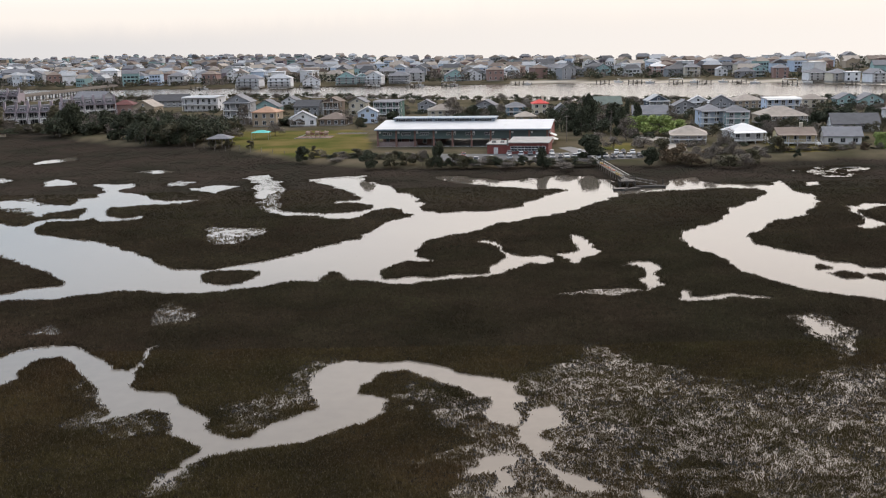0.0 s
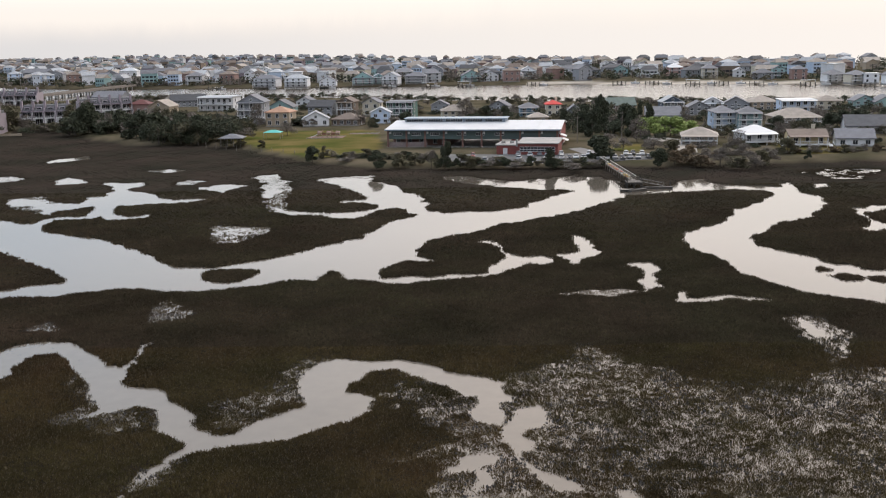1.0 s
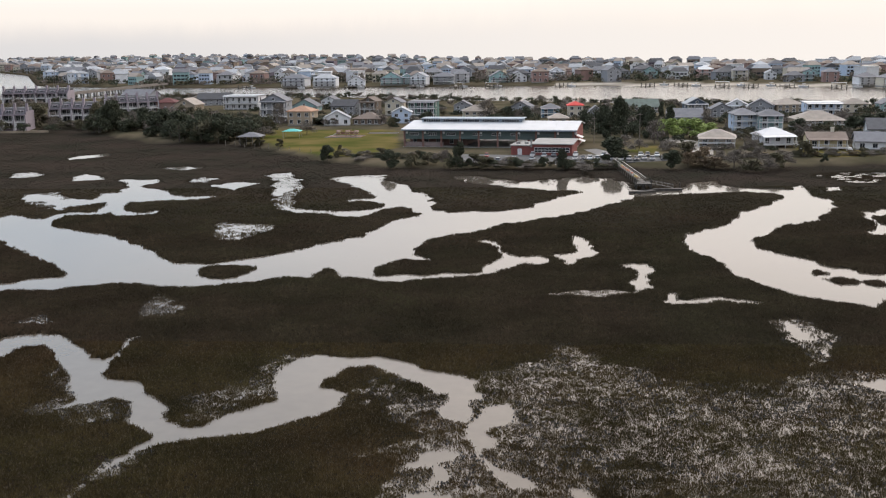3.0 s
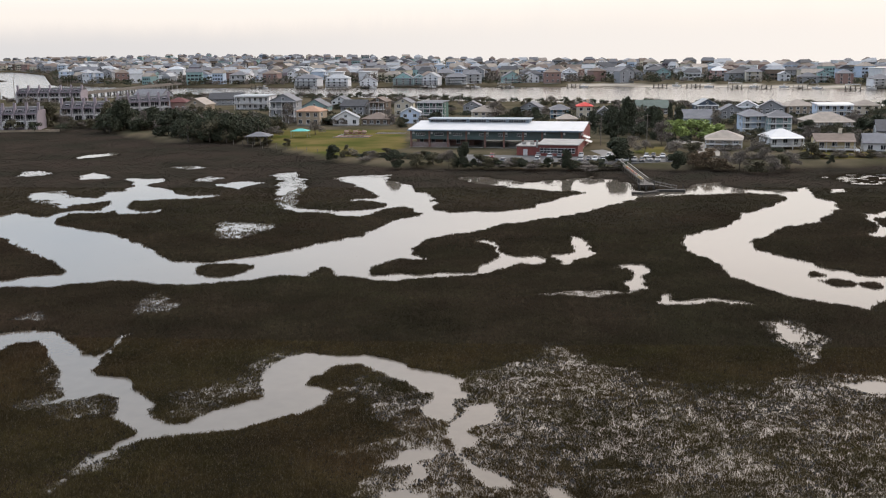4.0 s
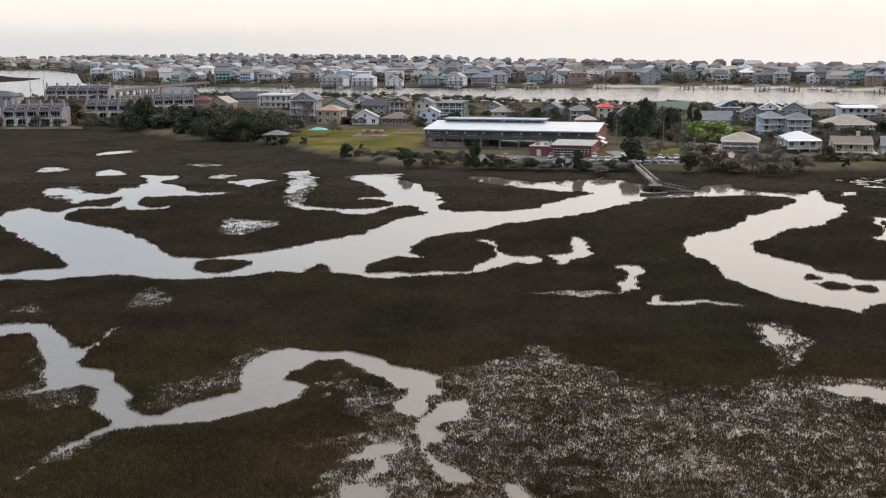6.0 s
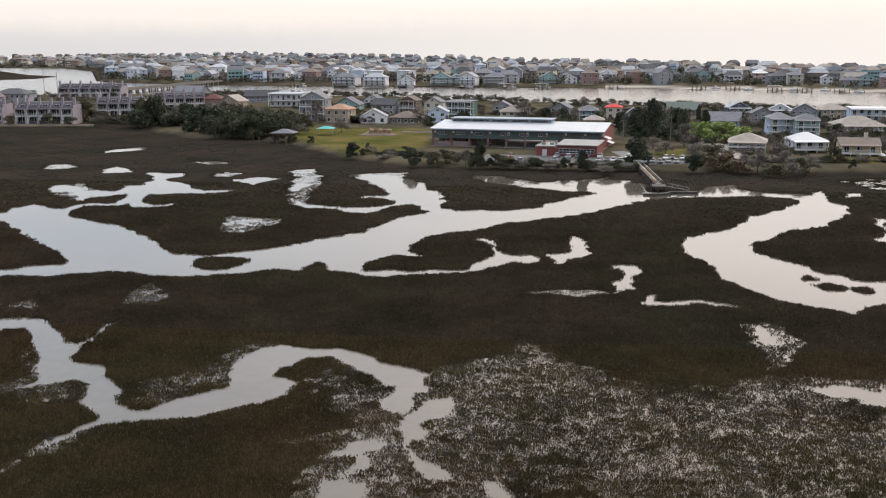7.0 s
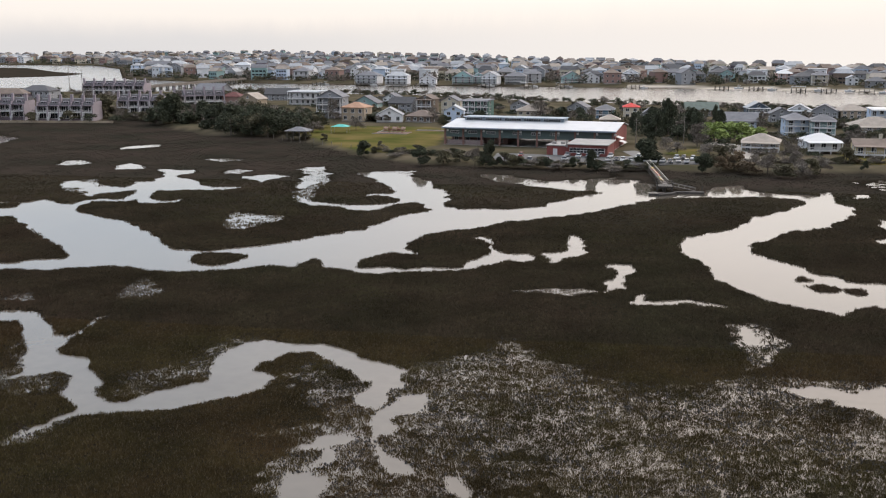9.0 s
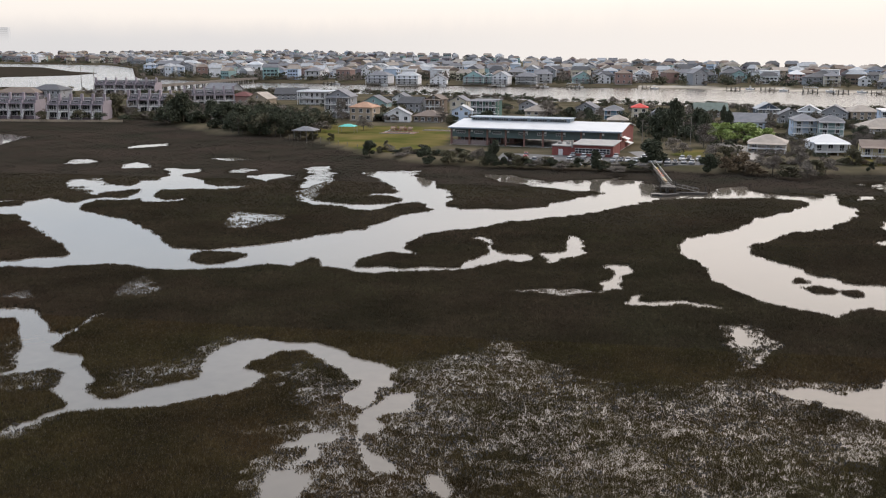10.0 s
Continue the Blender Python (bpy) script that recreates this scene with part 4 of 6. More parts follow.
def tree(name, label, kind, height, spread, seed, count=900, trunk=0.25, low=0.3):
    """A tapered trunk with limbs and an uneven crown of many small leaf clumps round the limb ends."""
    r = random.Random(seed)
    root = thing(name, label, "tree" if height > 3 else "shrub")
    t = shape()
    crown_base = height * low
    lean = Vector((r.uniform(-0.1, 0.1) * height, r.uniform(-0.1, 0.1) * height, height * 0.6))
    add_rod(t, (0, 0, -0.4), lean * 0.5, 0.045 * height * trunk * 4 * 0.5, 0, 7, 0.03 * height * trunk * 4 * 0.5)
    add_rod(t, lean * 0.5, lean, 0.03 * height * trunk * 2, 0, 6, 0.012 * height)
    ends = []
    for i in range(11):
        a, up = r.uniform(0, math.tau), r.uniform(0.0, 1.0)
        out = spread / 2 * r.uniform(0.35, 0.82) * (1.0 - 0.45 * up)
        e = Vector((math.cos(a) * out, math.sin(a) * out, crown_base + (height * 0.93 - crown_base) * (0.03 + 0.92 * up) * r.uniform(0.85, 1.0)))
        add_rod(t, lean * r.uniform(0.35, 0.95), e, 0.018 * height * 0.7, 0, 5, 0.005 * height)
        ends.append((e, spread * r.uniform(0.13, 0.24)))
        if kind == "bare":
            for _ in range(6):
                q = e + Vector((r.gauss(0, 1), r.gauss(0, 1), abs(r.gauss(0.6, 0.6)))) * spread * 0.12
                add_rod(t, e * 0.8 + lean * 0.2, q, 0.05, 0, 3, 0.015)
    part("trunk", t, bark, root)
    g = np.random.default_rng(seed)
    which = g.integers(0, len(ends), count)
    centre = np.array([tuple(e) for e, _ in ends])[which]
    size = np.array([q for _, q in ends])[which]
    way = g.normal(0, 1, (count, 3))
    way /= np.linalg.norm(way, axis=1)[:, None]
    place = centre + way * (size * g.uniform(0.35, 1.12, count) ** 0.7)[:, None] * (1, 1, 0.75)
    place[:, 2] = np.maximum(place[:, 2], 0.15)
    leaf = spread * (0.037 if kind != "bare" else 0.02) * g.uniform(0.6, 1.5, count)
    u, v = g.normal(0, 1, (count, 3)), g.normal(0, 1, (count, 3))
    u /= np.linalg.norm(u, axis=1)[:, None]
    v = np.cross(u, v)
    v /= np.linalg.norm(v, axis=1)[:, None]
    co = np.stack([place - u * leaf[:, None], place + v * leaf[:, None], place + u * leaf[:, None]], 1)
    me = bpy.data.meshes.new("crown")
    me.from_pydata(co.reshape(-1, 3).tolist(), [], np.arange(count * 3).reshape(-1, 3).tolist())
    me.materials.append(leaves[kind])
    part("crown", me, leaves[kind], root)
    return root


# ---- cars ----
def car(label, paint):
    """A parked hatchback with its nose to -y: body, glazed cabin, lamps and four wheels."""
    root = thing("car", label, "car", group="cars in the car park")
    s = shape()
    side = [(-2.15, 0.35), (2.1, 0.35), (2.15, 0.75), (2.05, 0.95), (-1.1, 0.95), (-2.05, 0.8)]
    add_solid(s, [(-0.88, y, z) for y, z in side], [(0.88, y, z) for y, z in side])
    part("body", s, paint, root)
    s = shape()
    add_solid(s, [(-0.8, -1.15, 0.93), (0.8, -1.15, 0.93), (0.8, 1.95, 0.95), (-0.8, 1.95, 0.95)], [(-0.66, -0.3, 1.46), (0.66, -0.3, 1.46), (0.66, 1.55, 1.46), (-0.66, 1.55, 1.46)])
    part("cabin_glass", s, glass, root)
    s = shape()
    add_box(s, -0.68, -0.32, 1.462, 0.68, 1.57, 1.52)
    part("car_roof", s, paint, root)
    for x in (-0.62, 0.62):
        s = shape()
        add_box(s, x - 0.18, -2.17, 0.62, x + 0.18, -2.08, 0.76)
        part("headlight", s, white, root)
    for x in (-0.86, 0.7):
        for y in (-1.35, 1.35):
            s = shape()
            add_rod(s, (x, y, 0.33), (x + 0.17, y, 0.33), 0.33, 0, 12)
            w = part("wheel", s, tyre_mat, root)
            s = shape()
            add_rod(s, (x - 0.015 if x < 0 else x + 0.17, y, 0.33), (x if x < 0 else x + 0.185, y, 0.33), 0.2, 0, 8)
            part("rim", s, concrete, w)
    return root


# ---- the school beside the marsh ----
panel_green = mat("green_cladding", (0.055, 0.085, 0.085), (0.075, 0.105, 0.1), rough=0.55, scale=0.3, fine=6, vary=0.1)
brick_red = mat("red_brick", (0.22, 0.065, 0.055), (0.16, 0.05, 0.045), scale=0.8, fine=9)
brick_grey = mat("grey_block", (0.23, 0.185, 0.175), (0.17, 0.135, 0.13), scale=0.8, fine=9)
brick_brown = mat("brown_brick", (0.2, 0.115, 0.095), (0.15, 0.085, 0.072), scale=0.8, fine=9)
trim_blue = mat("blue_grey_trim", (0.2, 0.25, 0.3), (0.16, 0.2, 0.24), rough=0.5)
G = 1.25


def ribbon(root, x, y, z, panes, pw, ph, turn=0):
    """A strip window of square panes in one frame."""
    f = shape()
    w = panes * pw + (panes + 1) * 0.1
    add_box(f, 0, -0.08, -0.1, w, 0.02, 0)
    add_box(f, 0, -0.08, ph, w, 0.02, ph + 0.1)
    for i in range(panes + 1):
        add_box(f, i * (pw + 0.1), -0.08, 0, i * (pw + 0.1) + 0.1, 0.02, ph)
    win = part("window", f, white, root, at=pose(x, y, z, 0, 0, turn))
    for i in range(panes):
        p = shape()
        add_box(p, i * (pw + 0.1) + 0.1, -0.04, 0, (i + 1) * (pw + 0.1), 0, ph)
        part("pane", p, glass, win)
    return win


school = thing("school_building", "long green-panelled school with a pale metal roof", "school", pose(-28.9, 326.6, G, 0, 0, -9))
L, D, EV, RID, RY = 56.0, 26.0, 5.6, 7.25, 16.0
s = shape()
add_box(s, -0.5, -0.5, -1.2, L + 0.5, D, 0.06)
part("floor_slab", s, concrete, school)
s = shape()
add_box(s, 0, 0.1, 2.6, L, D, EV)
part("upper_wall", s, trim_blue, school)
for i in range(9):
    s = shape()
    add_box(s, i * 6.22 + 0.3, -0.02, 2.62, i * 6.22 + 5.92, 0.1, EV - 0.35)
    part("cladding_panel", s, panel_green, school)
for i in range(10):
    s = shape()
    x = min(i * 6.22, L - 0.5)
    add_box(s, x - 0.3, -0.22, -0.5, x + 0.3, 0.3, EV - 0.3)
    part("column", s, brick_brown, school)
    s = shape()
    add_box(s, x + 0.5, -0.2, EV - 1.25, x + 1.15, 0.0, EV - 0.6)
    part("wall_lamp", s, white, school)
s = shape()
add_box(s, 0.3, 0.35, -0.5, 13.0, 0.8, 1.6)
part("lower_wall", s, brick_grey, school)
s = shape()
add_box(s, 0.3, 6.0, -0.5, 20.0, D - 0.3, 2.6)
part("lower_wall", s, brick_brown, school)
for i in range(4):
    s = shape()
    add_box(s, 22.0 + i * 5.2, D - 0.8, -0.5, 22.5 + i * 5.2, D - 0.3, 2.6)
    part("column", s, brick_brown, school)
s = shape()
add_box(s, 40.5, 2.0, -0.5, L, D - 0.3, 2.6)
part("lower_wall", s, brick_red, school)
s = shape()
add_box(s, L - 0.02, 0.05, -0.5, L + 0.25, D, EV)
add_solid(s, [(L - 0.02, 0.05, EV), (L - 0.02, D, EV), (L - 0.02, RY, RID - 0.3)], [(L + 0.25, 0.05, EV), (L + 0.25, D, EV), (L + 0.25, RY, RID - 0.3)])
part("end_wall", s, brick_red, school)
for x in (1.8, 8.0, 14.2, 23.0, 29.2, 35.4):
    ribbon(school, x, -0.03, 3.9, 4, 0.62, 0.7)
for x in (2.0, 6.0, 10.0, 14.6, 17.6):
    add_window(school, x, 5.98, 0.7, 1.1, 1.5)
# roof of long pale panels, ridge, fascia and eaves
for i in range(15):
    x0, x1 = -0.8 + i * (L + 1.6) / 15, -0.8 + (i + 1) * (L + 1.6) / 15 - 0.04
    s = shape()
    add_solid(s, [(x0, -1.6, EV + 0.02), (x1, -1.6, EV + 0.02), (x1, RY, RID), (x0, RY, RID)], [(x0, -1.6, EV + 0.24), (x1, -1.6, EV + 0.24), (x1, RY, RID + 0.22), (x0, RY, RID + 0.22)])
    part("roof_panel", s, metal_white, school)
    s = shape()
    add_solid(s, [(x0, RY + 0.02, RID), (x1, RY + 0.02, RID), (x1, D + 1.5, EV), (x0, D + 1.5, EV)], [(x0, RY + 0.02, RID + 0.22), (x1, RY + 0.02, RID + 0.22), (x1, D + 1.5, EV + 0.22), (x0, D + 1.5, EV + 0.22)])
    part("roof_panel", s, metal_white, school)
s = shape()
add_box(s, -0.8, -1.68, EV - 0.16, L + 0.8, -1.6, EV + 0.26)
part("gutter", s, trim_blue, school)
s = shape()
add_box(s, 3.0, 12.6, 6.2, 37.2, 19.5, RID + 0.95)
part("roof_monitor", s, trim_blue, school)
s = shape()
add_box(s, 2.5, 12.0, RID + 0.96, 37.7, 20.1, RID + 1.14)
part("monitor_roof", s, trim_blue, school)
for i in range(5):
    ribbon(school, 3.5 + i * 6.72, 12.58, RID - 0.02, 7, 0.72, 0.8)
for y, z in ((2.0, 3.8), (9.0, 1.8)):
    s = shape()
    add_solid(s, [(L + 0.25, y, z), (L + 2.2, y, z - 0.7), (L + 2.2, y + 5, z - 0.7), (L + 0.25, y + 5, z)], [(L + 0.25, y, z + 0.12), (L + 2.2, y, z - 0.58), (L + 2.2, y + 5, z - 0.58), (L + 0.25, y + 5, z + 0.12)])
    part("awning", s, white, school)

annex = thing("brick_annex", "low red brick school annex with a flat grey roof", "school", pose(6.2, 300.8, G, 0, 0, -11))
s = shape()
add_box(s, 0, 0, -0.8, 6.6, 11, 2.7)
part("wall", s, brick_red, annex)
s = shape()
add_box(s, 6.6, -0.6, -0.8, 18.6, 10.4, 3.3)
part("wall", s, brick_red, annex)
s = shape()
add_box(s, -0.3, -0.3, 2.7, 6.55, 11.2, 3.0)
part("roof", s, concrete, annex)
s = shape()
add_solid(s, [(6.4, -1.3, 3.3), (19.0, -1.3, 3.3), (19.0, 10.8, 3.9), (6.4, 10.8, 3.9)], [(6.4, -1.3, 3.55), (19.0, -1.3, 3.55), (19.0, 10.8, 4.15), (6.4, 10.8, 4.15)])
part("roof", s, concrete, annex)
s = shape()
add_box(s, 6.0, -0.4, 2.4, 6.5, 0.4, 4.6)
part("chimney", s, concrete, annex)
ribbon(annex, 7.2, -0.62, 1.7, 10, 0.95, 0.62)
ribbon(annex, 7.2, -0.62, 1.0, 10, 0.95, 0.55)
s = shape()
add_box(s, 2.0, -0.08, 0, 3.3, 0.02, 1.9)
door = part("door", s, white, annex, "pale grey double door")
s = shape()
add_rod(s, (2.6, -0.14, 1.0), (2.6, -0.14, 1.2), 0.03)
part("door_handle", s, concrete, door)
for x in (1.0, 3.6):
    s = shape()
    add_box(s, x, 3, 3.0, x + 1.2, 4.2, 3.7)
    part("roof_unit", s, concrete, annex)


def pavement(name, outline, z, material, label, category="car park"):
    s = shape()
    add_solid(s, [(x, y, z - 0.7) for x, y in outline], [(x, y, z) for x, y in outline])
    return tagged(new(name, mesh_of(name, s, [material])), label, category, kind="structure")


pavement("car_park", [(-9, 281), (33, 279.2), (36, 292), (31.5, 299.5), (7, 299.8), (-9, 303)], G + 0.05, asphalt, "worn grey asphalt car park by the marsh")
pavement("driveway", [(33.2, 279.4), (38, 282), (39, 300), (33, 316), (29, 313), (31.8, 299.6), (36.2, 292)], G + 0.055, mat("grey_drive", (0.15, 0.145, 0.14), (0.11, 0.105, 0.1), rough=0.9, scale=0.2), "worn grey concrete driveway beside the annex", "driveway")
pavement("small_car_park", [(38.5, 280.2), (50, 282.5), (52, 291), (38.5, 291)], G + 0.05, asphalt, "small asphalt car park beside the pier", "car park")
pavement("side_road", [(60, 296), (66, 298), (72, 330), (62, 350), (56, 348), (63, 326)], G + 0.05, mat("sandy_drive", (0.26, 0.23, 0.2), (0.2, 0.18, 0.15), scale=0.3), "pale sandy drive between the houses", "road")

# parking bay lines
for i in range(13):
    s = shape()
    add_box(s, -0.06, 0, 0, 0.06, 4.6, 0.006)
    ob = new("bay_line", mesh_of("bay_line", s, [white]))
    ob.matrix_basis = pose(-3 + i * 2.7, 277.2 - i * 0.22, G + 0.052)
    tagged(ob, "worn white painted parking bay line on asphalt", "road marking", "parking bay lines")

paints = {"white": mat("white_car_paint", (0.46, 0.47, 0.48), (0.42, 0.43, 0.44), rough=0.25, bump=0), "silver": mat("silver_car_paint", (0.2, 0.21, 0.22), (0.18, 0.18, 0.19), rough=0.3, bump=0, metal=0.4),
          "dark": mat("dark_car_paint", (0.03, 0.032, 0.036), (0.025, 0.026, 0.03), rough=0.25, bump=0), "red": mat("red_car_paint", (0.2, 0.03, 0.03), (0.17, 0.03, 0.03), rough=0.25, bump=0)}
cars = {k: car({"white": "white parked car on grey asphalt", "silver": "silver parked car on grey asphalt", "dark": "black parked car on grey asphalt", "red": "dark red parked car on grey asphalt"}[k], p) for k, p in paints.items()}
first_use = set()


def park(paint, x, y, turn):
    if paint in first_use:
        copy_thing(cars[paint], pose(x, y, G + 0.06, 0, 0, turn))
    else:
        first_use.add(paint)
        cars[paint].matrix_basis = pose(x, y, G + 0.06, 0, 0, turn) @ Matrix.Diagonal((0.82, 0.82, 0.82, 1))


park("white", 0.3, 282.7, 178)
park("silver", 2.5, 283.1, 175)
park("dark", 5.1, 283.6, -12)
park("white", 7.1, 284.0, -3)
park("red", -1.0, 293.9, 0)
park("white", 12.3, 286.4, 173)
park("silver", 12.6, 296.5, -5)
park("dark", 15.9, 284.3, -7)
park("white", 16.0, 294.2, 173)
park("silver", 18.8, 294.8, 178)
park("white", 20.4, 286.5, -13)
park("silver", 21.2, 295.2, -8)
park("white", 25.3, 296.0, -6)
park("silver", 24.6, 285.9, -6)
park("dark", 26.9, 286.4, -7)
park("white", 28.8, 286.8, -7)
park("white", 30.9, 285.8, -11)
park("white", 33.4, 294.7, -7)
park("white", 37.5, 284.4, -8)
park("silver", 39.7, 284.8, -10)
park("dark", 41.7, 283.8, -2)
park("silver", 44.1, 285.6, -2)
park("silver", 46.3, 284.7, -8)
park("white", 44.2, 293.9, -10)
park("dark", 46.2, 294.3, -8)
park("white", 48.8, 293.4, -6)
park("dark", 49.4, 285.3, 0)
park("silver", 35.2, 285.3, -7)

# ---- pier, landing and floating docks ----
pier = thing("pier", "timber boardwalk pier with handrails over the marsh", "pier", pose(35.4, 280, 1.45, 0, 0, -176.5) @ Matrix.Diagonal((0.66, 1, 1, 1)))
plank = shape()
add_box(plank, -0.95, 0.0, 0.0, 0.95, 0.55, 0.06)
plank_mesh = mesh_of("plank", plank, [weathered])
bright = {"orange": mat("orange_board", (0.6, 0.12, 0.03)), "yellow": mat("yellow_board", (0.6, 0.42, 0.08)), "pale": mat("pale_board", (0.6, 0.58, 0.52))}
for i in range(68):
    part("plank", plank_mesh, weathered, pier, at=pose(0, i * 0.6, 0))
mat_at = 2.0
lay = random.Random(17)
while mat_at < 36:
    key = lay.choice(("orange", "yellow", "pale", "yellow", "orange"))
    size, off = lay.uniform(0.5, 1.9), lay.uniform(-0.35, 0.2)
    s = shape()
    add_box(s, off - 0.3, mat_at, 0.07, off + lay.uniform(0.25, 0.6), mat_at + size, lay.uniform(0.15, 0.4))
    part("deck_mat", s, bright[key], pier, key + " mat on the boardwalk")
    mat_at += size + lay.uniform(0.1, 1.6)
for side in (-1, 1):
    for i in range(15):
        s = shape()
        add_box(s, side * 0.98 - 0.08, i * 2.9, -2.2, side * 0.98 + 0.08, i * 2.9 + 0.16, 1.05)
        part("post", s, weathered, pier)
    for z in (0.5, 1.0):
        s = shape()
        add_box(s, side * 0.98 - 0.06, 0, z, side * 0.98 + 0.06, 40.8, z + 0.1)
        part("handrail", s, bright["pale"] if z > 0.8 else weathered, pier)
landing = thing("landing_stage", "dark timber landing stage on piles at the creek", "landing stage", pose(37.7, 237.2, 1.45) @ Matrix.Diagonal((0.72, 0.8, 1, 1)))
for i in range(9):
    s = shape()
    add_box(s, -2.6, -2.2 + i * 0.55, 0, 2.6, -1.7 + i * 0.55, 0.07)
    part("plank", s, dark_wood if i % 3 else weathered, landing)
for x in (-2.4, 0, 2.4):
    for y in (-2.0, 0.2, 2.4):
        s = shape()
        add_rod(s, (x, y, -2.6), (x, y, 1.0 if abs(x) > 1 else -0.02), 0.14, 0, 8)
        part("piling", s, dark_wood, landing)
for y in (-2.0, 2.4):
    s = shape()
    add_box(s, -2.45, y - 0.04, 0.85, 2.45, y + 0.04, 0.95)
    part("handrail", s, weathered, landing)
s = shape()
add_box(s, -2.5, -2.1, -0.3, 2.5, 2.6, -0.01)
part("beam", s, dark_wood, landing)
ramp = thing("gangway", "narrow metal gangway down to a floating dock", "gangway", pose(39.55, 236.9, 0))
s = shape()
add_solid(s, [(0, -0.6, 1.35), (5.2, -0.6, 0.3), (5.2, 0.6, 0.3), (0, 0.6, 1.35)], [(0, -0.6, 1.45), (5.2, -0.6, 0.4), (5.2, 0.6, 0.4), (0, 0.6, 1.45)])
part("walkway", s, dark_wood, ramp)
for y in (-0.6, 0.6):
    s = shape()
    add_rod(s, (0, y, 2.1), (5.2, y, 1.1), 0.035)
    for k in range(5):
        add_rod(s, (k * 1.3, y, 1.4 - k * 0.25), (k * 1.3, y, 2.1 - k * 0.25), 0.025)
    part("handrail", s, concrete, ramp)
for x, y, w, turn in ((39.8, 234.8, 6.8, 2), (33.8, 231.5, 3.6, 0), (36.2, 230.2, 5.0, 35)):
    dock = thing("floating_dock", "dark low floating dock on the creek", "dock", pose(x, y, 0, 0, 0, turn))
    s = shape()
    add_box(s, 0, 0, -0.35, w, 1.5, 0.28)
    part("float", s, dark_wood, dock)
    s = shape()
    add_box(s, -0.05, -0.05, 0.28, w + 0.05, 1.55, 0.36)
    part("deck", s, weathered if x < 36 else dark_wood, dock)
    s = shape()
    add_rod(s, (w - 0.3, 1.7, -1.5), (w - 0.3, 1.7, 1.6), 0.12, 0, 8)
    part("piling", s, dark_wood, dock)

# ---- the school field ----
sail = thing("shade_sail", "turquoise shade canopy on steel posts over the field", "canopy", pose(-74, 361, G))
for x in (-3, 3):
    for y in (-2.2, 2.2):
        s = shape()
        add_rod(s, (x, y, -0.5), (x, y, 2.6), 0.07)
        part("post", s, concrete, sail)
s = shape()
add_solid(s, [(-3.3, -2.5, 2.5), (3.3, -2.5, 2.5), (3.3, 2.5, 2.5), (-3.3, 2.5, 2.5)], [(-0.8, -0.2, 3.3), (0.8, -0.2, 3.3), (0.8, 0.2, 3.3), (-0.8, 0.2, 3.3)])
part("canopy", s, mat("turquoise_canvas", (0.08, 0.42, 0.38), rough=0.7), sail)
mulch = mat("red_brown_mulch", (0.2, 0.1, 0.07), (0.13, 0.07, 0.05), scale=1, fine=12)
for x, y, w, d in ((-55, 364, 13, 7), (-42.5, 376.5, 11, 3)):
    bed = thing("play_bed", "mulch play bed edged with pale timber on the field", "play area", pose(x, y, G, 0, 0, -4))
    s = shape()
    add_box(s, -w / 2, -d / 2, -0.3, w / 2, d / 2, 0.06)
    part("mulch", s, mulch, bed)
    for k in (-1, 1):
        s = shape()
        add_box(s, -w / 2 - 0.2, k * d / 2 - 0.1, -0.3, w / 2 + 0.2, k * d / 2 + 0.1, 0.22)
        part("edging", s, concrete, bed)
play = thing("climbing_frame", "red-brown climbing frame with a pale slide on mulch", "play equipment", pose(-54.5, 364, G + 0.05, 0, 0, -4))
for i in range(5):
    s = shape()
    add_box(s, -3.6 + i * 1.7, -0.7, 0.9, -2.2 + i * 1.7, 0.9, 1.05)
    part("platform", s, mulch, play)
    for y in (-0.7, 0.8):
        s = shape()
        add_box(s, -3.6 + i * 1.7, y, 0, -3.45 + i * 1.7, y + 0.14, 2.3 + 0.4 * (i % 2))
        part("post", s, siding["brick"], play)
for i in range(5):
    s = shape()
    add_box(s, -3.6 + i * 1.7, -0.72, 1.05, -2.2 + i * 1.7, -0.66, 1.5 + 0.25 * (i % 2))
    part("side_panel", s, mulch if i % 2 else siding["brick"], play)
    s = shape()
    add_solid(s, [(-3.7 + i * 1.7, -0.8, 1.75), (-2.1 + i * 1.7, -0.8, 1.75), (-2.1 + i * 1.7, 1.0, 1.75), (-3.7 + i * 1.7, 1.0, 1.75)], [(-3.5 + i * 1.7, 0, 2.25 - 0.3 * (i % 2)), (-2.3 + i * 1.7, 0, 2.25 - 0.3 * (i % 2)), (-2.3 + i * 1.7, 0.2, 2.25 - 0.3 * (i % 2)), (-3.5 + i * 1.7, 0.2, 2.25 - 0.3 * (i % 2))])
    if i != 1:
        part("canopy", s, mulch if i % 2 else siding["brick"], play)
s = shape()
add_solid(s, [(-3.7, -0.4, 0.95), (-3.7, 0.4, 0.95), (-6.0, 0.4, 0.1), (-6.0, -0.4, 0.1)], [(-3.7, -0.4, 1.15), (-3.7, 0.4, 1.15), (-6.0, 0.4, 0.3), (-6.0, -0.4, 0.3)])
part("slide", s, white, play)
gazebo = thing("gazebo", "grey-roofed open gazebo on posts beside the field", "gazebo", pose(-84.5, 342.5, G))
part("roof", roof_solid("hip", 7.5, 6.0, 2.3, 1.5), roofing["grey"], gazebo)
for x in (-3.4, -1.1, 1.1, 3.4):
    for y in (-2.7, 2.7):
        s = shape()
        add_box(s, x - 0.1, y - 0.1, -0.6, x + 0.1, y + 0.1, 2.32)
        part("post", s, weathered, gazebo)
